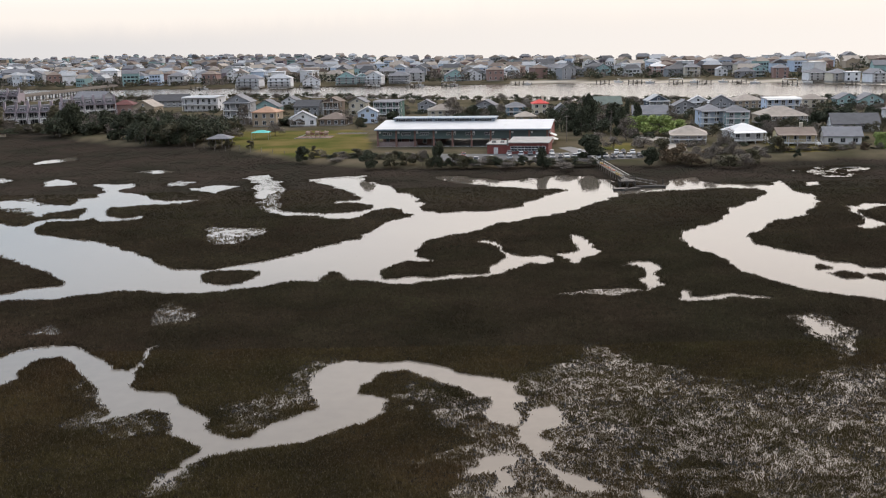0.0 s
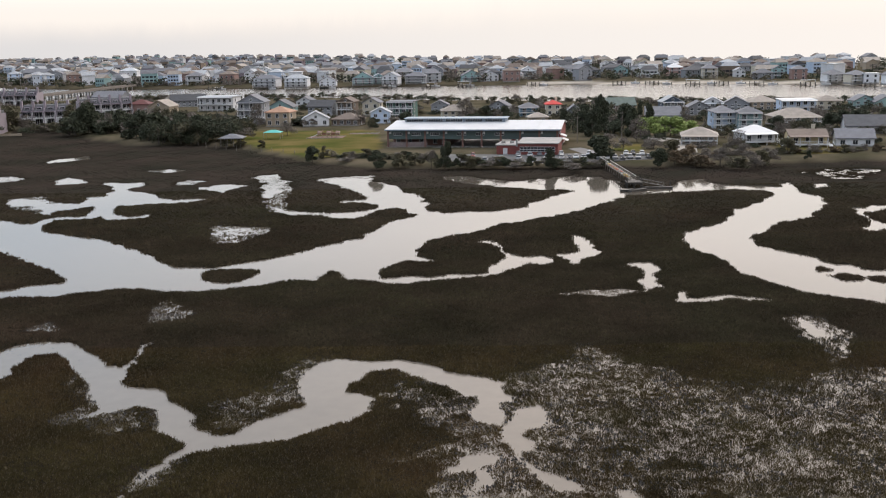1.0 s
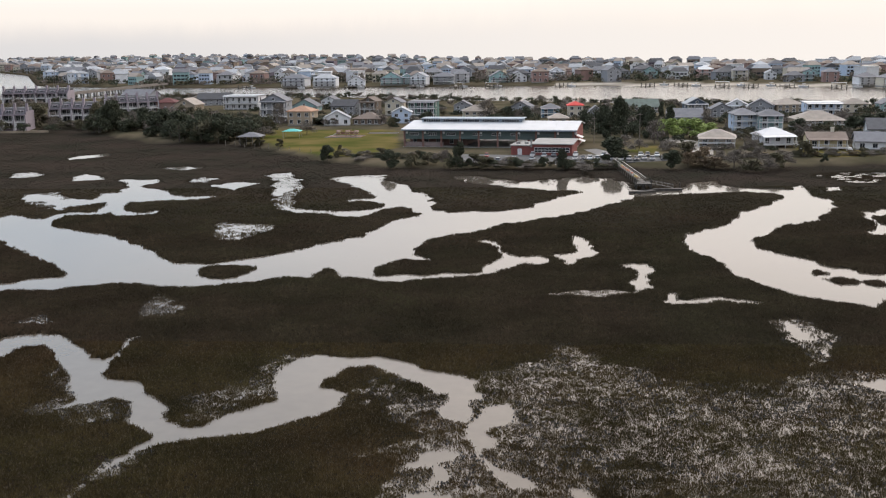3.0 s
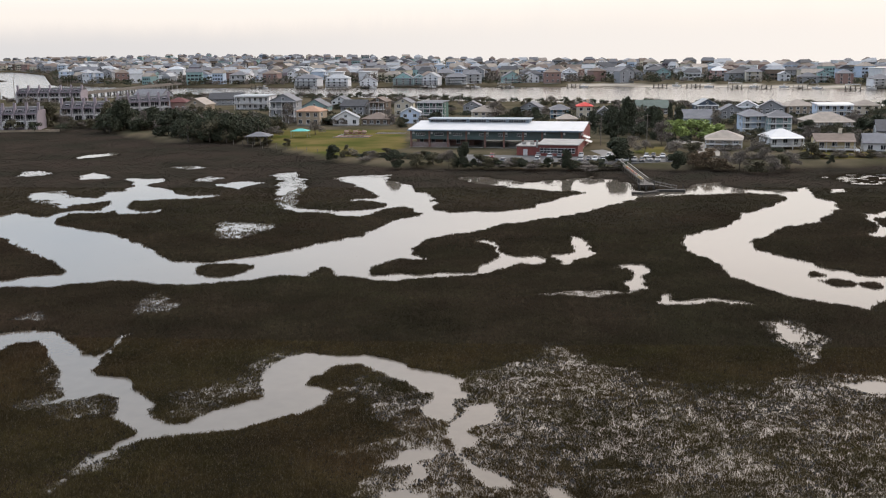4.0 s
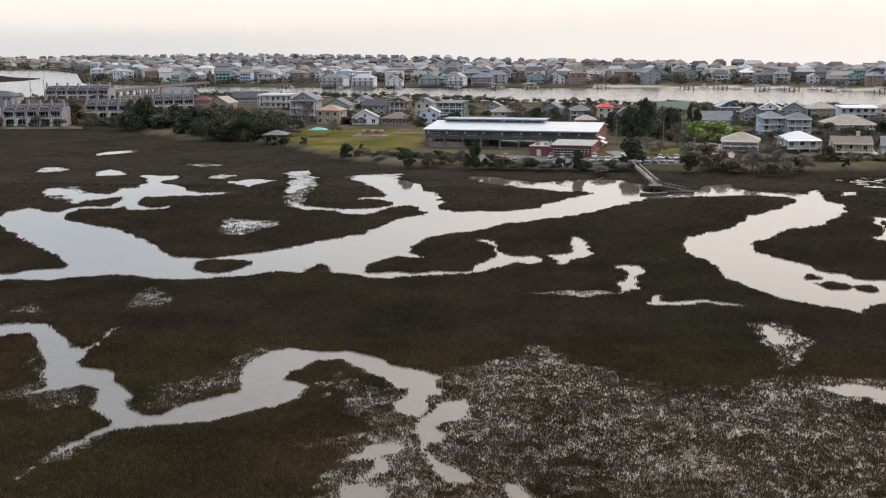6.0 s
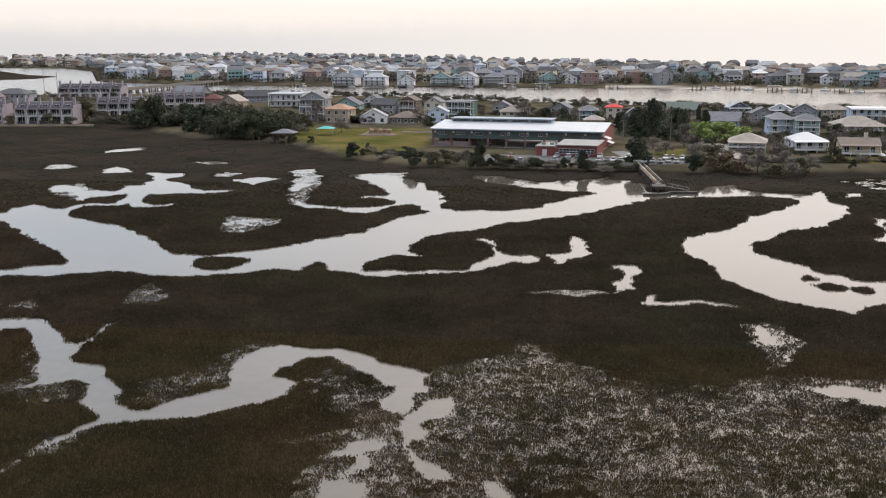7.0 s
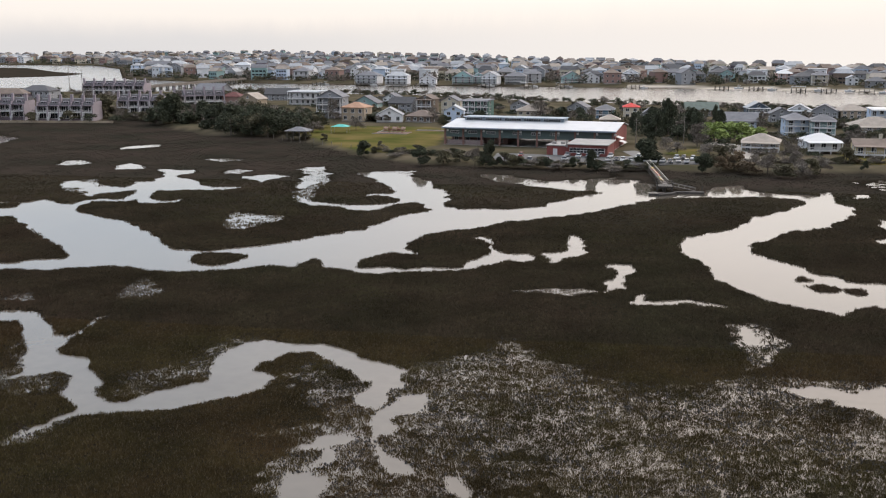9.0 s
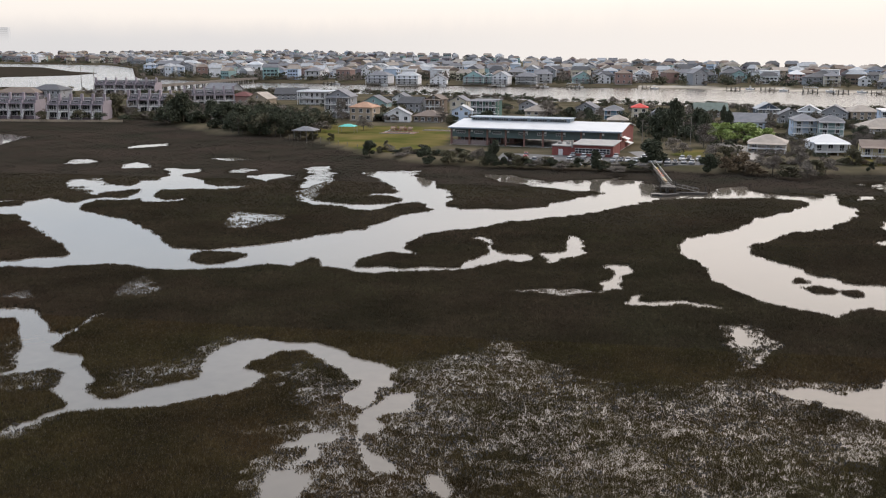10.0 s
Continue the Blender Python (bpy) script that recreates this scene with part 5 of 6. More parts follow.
for k in range(9):
    post = thing("fence_post", "grey timber fence post at the edge of the field", "fence post", pose(-94 + k * 4.6, 343 - k * 4.3 if k < 4 else 331 - (k - 4) * 5.0, G - 0.3), "field fence posts")
    s = shape()
    add_box(s, -0.07, -0.07, -0.6, 0.07, 0.07, 1.3)
    part("stake", s, weathered, post)
for x, y, h in ((49.5, 340, 9.5), (33.5, 331, 9.0), (-330, 640, 16), (-348, 655, 19), (-300, 655, 15), (-415, 905, 16)):
    pole = thing("utility_pole", "slim grey pole with a crossarm", "pole", pose(x, y, G if x > -200 else 0))
    s = shape()
    add_rod(s, (0, 0, -1.5), (0, 0, h), 0.14 if h < 12 else 0.24, 0, 8, 0.09 if h < 12 else 0.15)
    part("shaft", s, weathered, pole)
    s = shape()
    add_box(s, -0.9, -0.06, h - 0.7, 0.9, 0.06, h - 0.55)
    part("crossarm", s, weathered, pole)


# ---- terraced townhouses ----
def terrace(x, y, units, unit, turn, h=10.7):
    """A row of three-storey townhouses with raised party walls, balconies and stairs."""
    root = thing("townhouse_row", "mauve-grey three-storey townhouses with white balconies on the shore", "townhouses", pose(x, y, G, 0, 0, turn), "townhouse rows")
    n = units * unit
    s = shape()
    add_box(s, 0, 0, -1, n, 11, 6.2)
    part("wall", s, siding["mauve"], root)
    for i in range(units):
        x0 = i * unit
        s = shape()
        add_solid(s, [(x0 + 0.3, -0.4, 6.2), (x0 + unit - 0.3, -0.4, 6.2), (x0 + unit - 0.3, 10.6, 6.2), (x0 + 0.3, 10.6, 6.2)], [(x0 + 0.3, 3.2, 8.7), (x0 + unit - 0.3, 3.2, 8.7), (x0 + unit - 0.3, 10.6, 8.7), (x0 + 0.3, 10.6, 8.7)])
        part("roof", s, roofing["dark"], root)
        s = shape()
        add_box(s, x0 + 1.2, 0.9, 6.4, x0 + unit - 1.2, 3.0, 7.9)
        part("dormer", s, siding["mauve"], root)
        add_window(root, x0 + unit / 2, 0.88, 6.6, 2.0, 1.0)
        for k in range(2):
            z = 0.2 + k * 3.0
            for q in (0.3, 0.7):
                add_window(root, x0 + unit * q, 0, z + 0.3, 1.7, 2.1)
            s = shape()
            add_box(s, x0 + 0.3, -2.4, z + 2.7, x0 + unit - 0.3, -0.003, z + 2.95)
            part("balcony", s, white if k == 0 else siding["mauve"], root)
            part("railing", rail_shape(unit - 0.6, 0.9, 1.2), white if k == 0 else siding["mauve"], root, at=pose(x0 + 0.3, -2.3, z + 2.95))
        for q in (0.35, unit - 0.35):
            s = shape()
            add_box(s, x0 + q - 0.08, -2.45, -1, x0 + q + 0.08, -2.3, 5.9)
            part("post", s, white, root)
        s = shape()
        for k in range(7):
            add_box(s, x0 + 0.6, -2.4 - 0.4 * (k + 1), 2.6 - k * 0.4, x0 + 1.7, -2.4 - 0.4 * k, 2.8 - k * 0.4)
        part("stairs", s, white, root)
    for i in range(units + 1):
        s = shape()
        add_box(s, i * unit - 0.2, -2.5, -1, i * unit + 0.2, 11.2, 6.0)
        add_box(s, i * unit - 0.22, -0.9, 6.0, i * unit + 0.22, 11.0, 7.4)
        add_box(s, i * unit - 0.5, 1.0, 7.4, i * unit + 0.5, 2.4, h)
        part("party_wall", s, siding["party"], root)
    return root


terrace(-222.5, 405, 5, 4.9, 11)
terrace(-205, 445, 4, 5.0, 11)
terrace(-196, 489, 5, 5.0, 28)
terrace(-257, 409, 4, 6.0, 11)
terrace(-306, 598, 6, 6.6, 6)
wallm = thing("bulkhead", "low pale timber bulkhead along the marsh edge", "retaining wall", pose(-262, 396, 0.2, 0, 0, 6))
for i in range(18):
    s = shape()
    add_box(s, i * 4.2, 0, -0.6, i * 4.2 + 4.12, 0.3, 0.9)
    part("panel", s, siding["tan"], wallm)

# ---- low road bridge over the sound ----
bridge = thing("road_bridge", "low concrete road bridge on rows of piles", "bridge", pose(-300, 668, -0.6, 0, 0, 86))
s = shape()
add_box(s, 0, -4.5, 3.2, 165, 4.5, 3.9)
part("deck", s, weathered, bridge)
for y in (-4.5, 4.2):
    s = shape()
    add_box(s, 0, y, 3.9, 165, y + 0.3, 4.6)
    part("parapet", s, weathered, bridge)
for i in range(17):
    for y in (-3.5, 3.5):
        s = shape()
        add_box(s, i * 9.8 + 1.6, y - 0.5, -2, i * 9.8 + 2.6, y + 0.5, 3.2)
        part("pier_column", s, concrete, bridge)


# ---- houses on the near island ----
house("white modern beach house with a flat pale roof", pose(-135.1, 526.0, G, 0, 0, -7), 18.6, 12.0, 8.0, "flat", "white", "light", 2, (1,))
house("weathered grey three-storey beach house with porches", pose(-96.9, 434.8, G, 0, 0, -3), 11.3, 9.6, 12.7, "gable", "grey", "grey", 3, (1, 2))
house("pale teal gabled house among trees", pose(-98.2, 505.7, G, 0, 0, -2), 13.3, 11.3, 6.1, "gable", "teal", "grey", 2, ())
house("tan house with an orange-brown hipped roof", pose(-82.2, 419.4, G, 0, 0, -10), 10.4, 8.9, 8.1, "hip", "tan", "orange", 2, ())
house("tall white gabled house with a grey roof", pose(-90.7, 534.0, G, 0, 0, -8), 8.7, 8.0, 6.2, "gable", "white", "grey", 2, ())
house("low white gabled house behind a dark hedge", pose(-67.0, 416.6, G, 0, 0, 8), 10.8, 9.2, 6.2, "gable", "white", "light", 1, ())
house("grey house with a long dark roof", pose(-72.6, 475.1, G, 0, 0, -13), 11.9, 10.1, 7.4, "side", "grey", "dark", 2, ())
house("brown gabled house with white trim", pose(-60.6, 474.0, G, 0, 0, -12), 7.6, 8.0, 8.7, "gable", "brown", "brown", 2, (1,))
house("low brown house with a hipped roof", pose(-53.7, 420.0, G, 0, 0, -10), 11.8, 10.0, 5.0, "hip", "brown", "brown", 1, ())
house("cream gabled house with arched windows", pose(-48.4, 469.0, G, 0, 0, -7), 8.1, 8.0, 8.5, "gable", "cream", "grey", 2, ())
house("pale blue-grey gabled house beside the school", pose(-40.4, 424.0, G, 0, 0, 2), 8.2, 8.0, 7.0, "gable", "pale_blue", "light", 2, ())
house("dark green three-storey house with white porches", pose(-32.6, 444.9, G, 0, 0, -8), 11.6, 9.8, 8.7, "flat", "green", "grey", 3, (1, 2))
house("grey gabled house with white trim", pose(-17.1, 480.0, G, 0, 0, -2), 8.0, 8.0, 6.2, "gable", "grey", "grey", 2, ())
house("cream house with a broad hipped roof behind the school", pose(-9.1, 445.3, G, 0, 0, 6), 12.5, 10.7, 6.2, "hip", "cream", "tan", 2, ())
house("grey gabled house above the channel", pose(11.3, 472.0, G, 0, 0, -14), 9.2, 8.0, 6.1, "gable", "grey", "grey", 2, ())
house("bright blue house with white porches", pose(23.5, 450.0, G, 0, 0, 0), 8.2, 8.0, 6.2, "hip", "blue", "grey", 2, (1,))
house("low tan house with a hipped roof", pose(25.4, 413.0, G, 0, 0, 1), 7.9, 8.0, 3.9, "hip", "tan", "tan", 1, ())
house("cream house with a bright red hipped roof", pose(34.8, 454.0, G, 0, 0, 0), 6.7, 8.0, 6.7, "hip", "cream", "red", 2, (), chimney=True)
house("grey-green house with a steep gable", pose(41.8, 429.0, G, 0, 0, -2), 8.7, 8.0, 6.4, "gable", "grey", "grey", 2, (), rise=4.0)
house("long house with a dark olive roof among trees", pose(67.1, 476.0, G, 0, 0, 1), 14.5, 12.0, 6.2, "side", "brown", "green", 2, ())
house("navy gabled house with white trim and a round vent", pose(92.9, 482.2, G, 0, 0, 4), 9.9, 8.4, 6.3, "gable", "navy", "light", 2, (1,))
house("long pale blue house behind the green tree", pose(76.1, 410.8, G, 0, 0, -8), 13.7, 11.6, 6.1, "side", "pale_blue", "grey", 2, ())
house("grey house with several gables", pose(96.9, 442.0, G, 0, 0, -2), 9.0, 8.0, 6.2, "gable", "grey", "grey", 2, ())
house("white gabled house with an upper deck", pose(109.5, 468.1, G, 0, 0, -12), 9.5, 8.1, 6.2, "gable", "white", "light", 2, (1,))
house("pale blue three-storey house with white porches", pose(90.0, 370.0, G, 0, 0, 1), 8.0, 8.0, 8.8, "hip", "pale_blue", "grey", 3, (1, 2))
house("teal three-storey house with stacked white porches", pose(98.2, 364.0, G, 0, 0, -7), 8.0, 8.0, 8.8, "hip", "teal", "grey", 3, (1, 2))
house("grey house with a red awning", pose(120.4, 468.9, G, 0, 0, -14), 11.6, 9.9, 6.3, "gable", "grey", "grey", 2, ())
house("tan house with a broad hipped roof", pose(131.8, 469.4, G, 0, 0, 8), 12.7, 10.8, 6.3, "hip", "tan", "tan", 2, ())
house("pale blue house with a low white roof", pose(141.9, 450.0, G, 0, 0, -6), 14.6, 12.0, 6.2, "flat", "pale_blue", "white", 2, (1,))
house("large beige house with white balconies", pose(121.5, 388.0, G, 0, 0, 2), 16.7, 12.0, 6.3, "hip", "tan", "tan", 2, (1,))
house("cream house with a hipped roof", pose(159.7, 462.6, G, 0, 0, -1), 10.9, 9.3, 6.3, "hip", "cream", "tan", 2, ())
house("pale teal house with a grey gable", pose(177.6, 468.0, G, 0, 0, 1), 9.5, 8.1, 6.2, "gable", "teal", "grey", 2, ())
house("pale teal house with twin gables", pose(185.9, 462.6, G, 0, 0, -2), 10.9, 9.3, 6.3, "gable", "teal", "grey", 2, ())
house("beige house with a hipped roof and shaded porch", pose(72.2, 325.0, G, 0, 0, -11), 11.1, 9.4, 5.2, "hip", "tan", "tan", 2, (1,), stilts=0.0)
house("white cottage on stilts with a white metal roof", pose(88.9, 321.5, G, 0, 0, 7), 10.2, 8.7, 5.4, "hip", "white", "white", 1, (0,), stilts=1.1, stairs=True, rise=2.4)
house("yellow house with a brown roof and white stairs", pose(102.4, 313.0, G, 0, 0, -6), 11.0, 8.1, 4.6, "side", "yellow", "brown", 1, (0,), stilts=0.9, stairs=True, chimney=True, rise=1.8)
house("long low white house with a dark roof", pose(136.4, 353.0, G, 0, 0, -11), 15.4, 12.0, 3.9, "side", "white", "dark", 1, ())
house("low white house with a long grey roof", pose(116.6, 311.6, G, 0, 0, -12), 10.8, 9.2, 3.9, "side", "white", "grey", 1, ())
house("grey hipped house beside the sound", pose(-299.5, 536.0, G, 0, 0, -2), 19.1, 12.0, 8.9, "hip", "grey", "dark", 2, ())
house("brown-roofed house beside the sound", pose(-312.8, 526.0, G, 0, 0, 5), 23.9, 12.0, 7.6, "hip", "mauve", "brown", 2, ())
house("low brick house with a dull red roof", pose(-169.9, 504.5, G, 0, 0, -2), 10.5, 8.9, 7.5, "hip", "brick", "maroon", 1, ())
house("low tan gabled house among trees", pose(-152.6, 484.7, G, 0, 0, -11), 11.1, 9.5, 8.4, "gable", "tan", "tan", 1, ())
house("long grey house with a dark roof by the channel", pose(-163.3, 566.0, G, 0, 0, 7), 18.9, 12.0, 6.9, "side", "grey", "dark", 2, ())
house("grey house with a long roof near the bridge", pose(-222.2, 606.0, G, 0, 0, -13), 19.6, 12.0, 7.6, "side", "grey", "grey", 2, ())
house("white house with a grey hipped roof", pose(167.5, 388.2, G, 0, 0, -4), 9.8, 8.4, 6.3, "hip", "white", "grey", 2, (1,))

# ---- first row on the far shore ----
house("white beach house with a white hipped roof on the far shore", pose(-333, 962, 1.6, 0, 0, 2), 16.4, 12.0, 13.5, "hip", "white", "white", 2, (), group="far shore houses", near=False)
house("white beach house with a light hipped roof and porches", pose(-426, 1016, 1.6, 0, 0, 7), 19.6, 12.0, 13.5, "hip", "white", "light", 2, (1,), group="far shore houses", near=False)
house("grey beach house with a grey gabled roof on the far shore", pose(-431, 981, 1.6, 0, 0, -1), 24.5, 12.0, 13.5, "side", "grey", "grey", 2, (), group="far shore houses", near=False)
house("grey beach house with a dark gabled roof on the far shore", pose(-304, 925, 1.6, 0, 0, -4), 24.1, 12.0, 6.2, "side", "grey", "dark", 1, (), group="far shore houses", near=False)
house("grey beach house with a dark hipped roof on the far shore", pose(-275, 913, 1.6, 0, 0, -8), 20.7, 12.0, 10.1, "hip", "grey", "dark", 2, (), group="far shore houses", near=False)
house("white beach house with a light gabled roof on the far shore", pose(-250, 901, 1.6, 0, 0, -7), 17.3, 12.0, 11.5, "side", "white", "light", 2, (), group="far shore houses", near=False)
house("pale blue beach house with a grey gabled roof and porches", pose(-231, 893, 1.6, 0, 0, 9), 17.2, 12.0, 6.9, "gable", "pale_blue", "grey", 3, (1, 2), group="far shore houses", near=False)
house("white beach house with a grey hipped roof and porches", pose(-166, 798, 1.6, 0, 0, -12), 18.9, 12.0, 9.5, "hip", "white", "grey", 3, (1,), group="far shore houses", near=False)
house("white beach house with a light hipped roof and porches", pose(-140, 787, 1.6, 0, 0, -2), 17.8, 12.0, 9.7, "hip", "white", "light", 3, (1,), group="far shore houses", near=False)
house("white beach house with a grey gabled roof on the far shore", pose(-117, 795, 1.6, 0, 0, 4), 13.4, 12.0, 7.7, "gable", "white", "grey", 2, (), group="far shore houses", near=False)
house("aqua beach house with a grey gabled roof and porches", pose(-91, 812, 1.6, 0, 0, 2), 16.5, 12.0, 10.1, "gable", "aqua", "grey", 3, (1, 2), group="far shore houses", near=False)
house("aqua beach house with a light gabled roof and porches", pose(-79, 817, 1.6, 0, 0, 7), 10.1, 12.0, 8.4, "gable", "aqua", "light", 3, (1, 2), group="far shore houses", near=False)
house("white beach house with a light gabled roof and porches", pose(-67, 802, 1.6, 0, 0, -10), 12.6, 12.0, 10.0, "gable", "white", "light", 3, (1,), group="far shore houses", near=False)
house("grey beach house with a grey hipped roof and porches", pose(-48, 813, 1.6, 0, 0, -2), 16.5, 12.0, 9.2, "hip", "grey", "grey", 3, (1, 2), group="far shore houses", near=False)
house("white beach house with a grey hipped roof and porches", pose(-35, 827, 1.6, 0, 0, 5), 12.1, 12.0, 10.8, "hip", "white", "grey", 3, (1, 2), group="far shore houses", near=False)
house("teal beach house with a grey gabled roof and porches", pose(-4, 824, 1.6, 0, 0, 7), 15.7, 12.0, 9.8, "gable", "teal", "grey", 3, (1,), group="far shore houses", near=False)
house("white beach house with a grey gabled roof on the far shore", pose(11, 827, 1.6, 0, 0, 10), 13.0, 12.0, 8.9, "gable", "white", "grey", 2, (), group="far shore houses", near=False)
house("white beach house with a grey hipped roof and porches", pose(30, 840, 1.6, 0, 0, -11), 17.9, 12.0, 8.2, "hip", "white", "grey", 3, (1,), group="far shore houses", near=False)
house("white beach house with a white gabled roof and porches", pose(44, 855, 1.6, 0, 0, 0), 13.4, 12.0, 11.2, "gable", "white", "white", 3, (1, 2), group="far shore houses", near=False)
house("white beach house with a grey hipped roof and porches", pose(82, 859, 1.6, 0, 0, -7), 23.1, 12.0, 11.2, "hip", "white", "grey", 3, (1,), group="far shore houses", near=False)
house("grey beach house with a dark hipped roof on the far shore", pose(118, 865, 1.6, 0, 0, 10), 19.4, 12.0, 11.3, "hip", "grey", "dark", 3, (), group="far shore houses", near=False)
house("white beach house with a white flat roof on the far shore", pose(146, 863, 1.6, 0, 0, 2), 19.3, 12.0, 5.0, "flat", "white", "white", 1, (), group="far shore houses", near=False)
house("pink beach house with a white hipped roof and porches", pose(164, 841, 1.6, 0, 0, 1), 11.3, 12.0, 11.4, "hip", "pink", "white", 3, (1, 2), group="far shore houses", near=False)
house("white beach house with a grey gabled roof and porches", pose(176, 835, 1.6, 0, 0, -7), 9.3, 12.0, 9.0, "gable", "white", "grey", 2, (1,), group="far shore houses", near=False)
house("cream beach house with a grey hipped roof and porches", pose(185, 808, 1.6, 0, 0, -7), 11.7, 12.0, 11.3, "hip", "cream", "grey", 3, (1, 2), group="far shore houses", near=False)
house("white beach house with a light gabled roof on the far shore", pose(211, 817, 1.6, 0, 0, -5), 8.2, 12.0, 7.9, "gable", "white", "light", 2, (), group="far shore houses", near=False)
house("grey beach house with a grey hipped roof on the far shore", pose(217, 771, 1.6, 0, 0, -11), 14.6, 12.0, 8.2, "hip", "grey", "grey", 2, (), group="far shore houses", near=False)
house("teal beach house with a grey gabled roof and porches", pose(232, 784, 1.6, 0, 0, -9), 8.7, 12.0, 10.0, "gable", "teal", "grey", 3, (1,), group="far shore houses", near=False)
house("brick beach house with a grey hipped roof on the far shore", pose(240, 760, 1.6, 0, 0, -8), 11.0, 12.0, 10.5, "hip", "brick", "grey", 3, (), group="far shore houses", near=False)
house("white beach house with a grey hipped roof and porches", pose(251, 718, 1.6, 0, 0, 4), 12.8, 12.0, 8.6, "hip", "white", "grey", 3, (1, 2), group="far shore houses", near=False)
house("cream beach house with a grey hipped roof and porches", pose(259, 697, 1.6, 0, 0, 6), 11.6, 12.0, 8.7, "hip", "cream", "grey", 3, (1, 2), group="far shore houses", near=False)
house("white beach house with a white flat roof on the far shore", pose(267, 693, 1.6, 0, 0, -10), 10.0, 12.0, 7.1, "flat", "white", "white", 2, (), group="far shore houses", near=False)
house("white beach house with a grey gabled roof and porches", pose(275, 673, 1.6, 0, 0, 10), 10.5, 12.0, 9.0, "gable", "white", "grey", 3, (1, 2), group="far shore houses", near=False)

# ---- the rest of the far island, house behind house ----
stock = []
for n, (w, h, roof, wall, top, st, porch) in enumerate((
        (14, 9.5, "hip", "white", "grey", 2, (1,)), (12, 11.0, "gable", "grey", "grey", 3, ()), (16, 9.0, "side", "cream", "brown", 2, ()), (12, 10.5, "hip", "pale_blue", "light", 3, (1,)),
        (15, 8.5, "side", "tan", "tan", 2, ()), (11, 10.5, "gable", "white", "light", 3, (1,)), (17, 8.0, "hip", "grey", "dark", 2, ()), (13, 9.0, "gable", "teal", "grey", 2, ()),
        (15, 9.0, "flat", "white", "white", 2, ()), (13, 10.0, "hip", "brick", "brown", 2, ()))):
    stock.append(house("%s house with a %s roof in a dense beach town" % (wall.replace("_", " "), top), pose(-60 + n * 26, 855 + 9 * (n % 3), 2.2), w, 11, h * 1.12, roof, wall, top, st, porch if n < 4 else (), group="beach town houses", near=False))
pick = random.Random(21)
town_trees = []


def on_far_island(x, y, margin):
    return inside(far_island, np.array([x]), np.array([y]), 60.0)[0] > margin


built = 0
for row in range(26):
    y = 812 + row * 34 + (row * row) * 0.9
    x = -0.62 * y + pick.uniform(0, 20)
    while x < 0.42 * y:
        px, py = x + pick.uniform(-6, 6), y + pick.uniform(-9, 9)
        if on_far_island(px, py, 24) and built < 165 and px > -430:
            if pick.random() < (0.62 if row < 9 else 0.4):
                copy_thing(stock[pick.randrange(len(stock))], pose(px, py, 2.0 if px > -300 else 1.8, 0, 0, pick.uniform(-25, 25) + 90 * pick.randrange(2)))
                built += 1
            else:
                town_trees.append((px, py))
        x += pick.uniform(23, 31) * (1 + 0.02 * row)

taken = [tuple(o.matrix_basis.translation[:2]) for o in scene.objects if o.name.startswith("house") and o.parent is None]
built = 0
while built < 115:
    y = pick.uniform(900, 1700)
    px, py = pick.uniform(-0.66, -0.36) * y, y
    if on_far_island(px, py, 14):
        if pick.random() < (0.6 if on_far_island(px, py, 55) else 0.85):
            copy_thing(stock[pick.randrange(len(stock))], pose(px, py, 1.8, 0, 0, pick.uniform(-30, 30)))
            taken.append((px, py))
            built += 1
        else:
            town_trees.insert(0, (px, py))

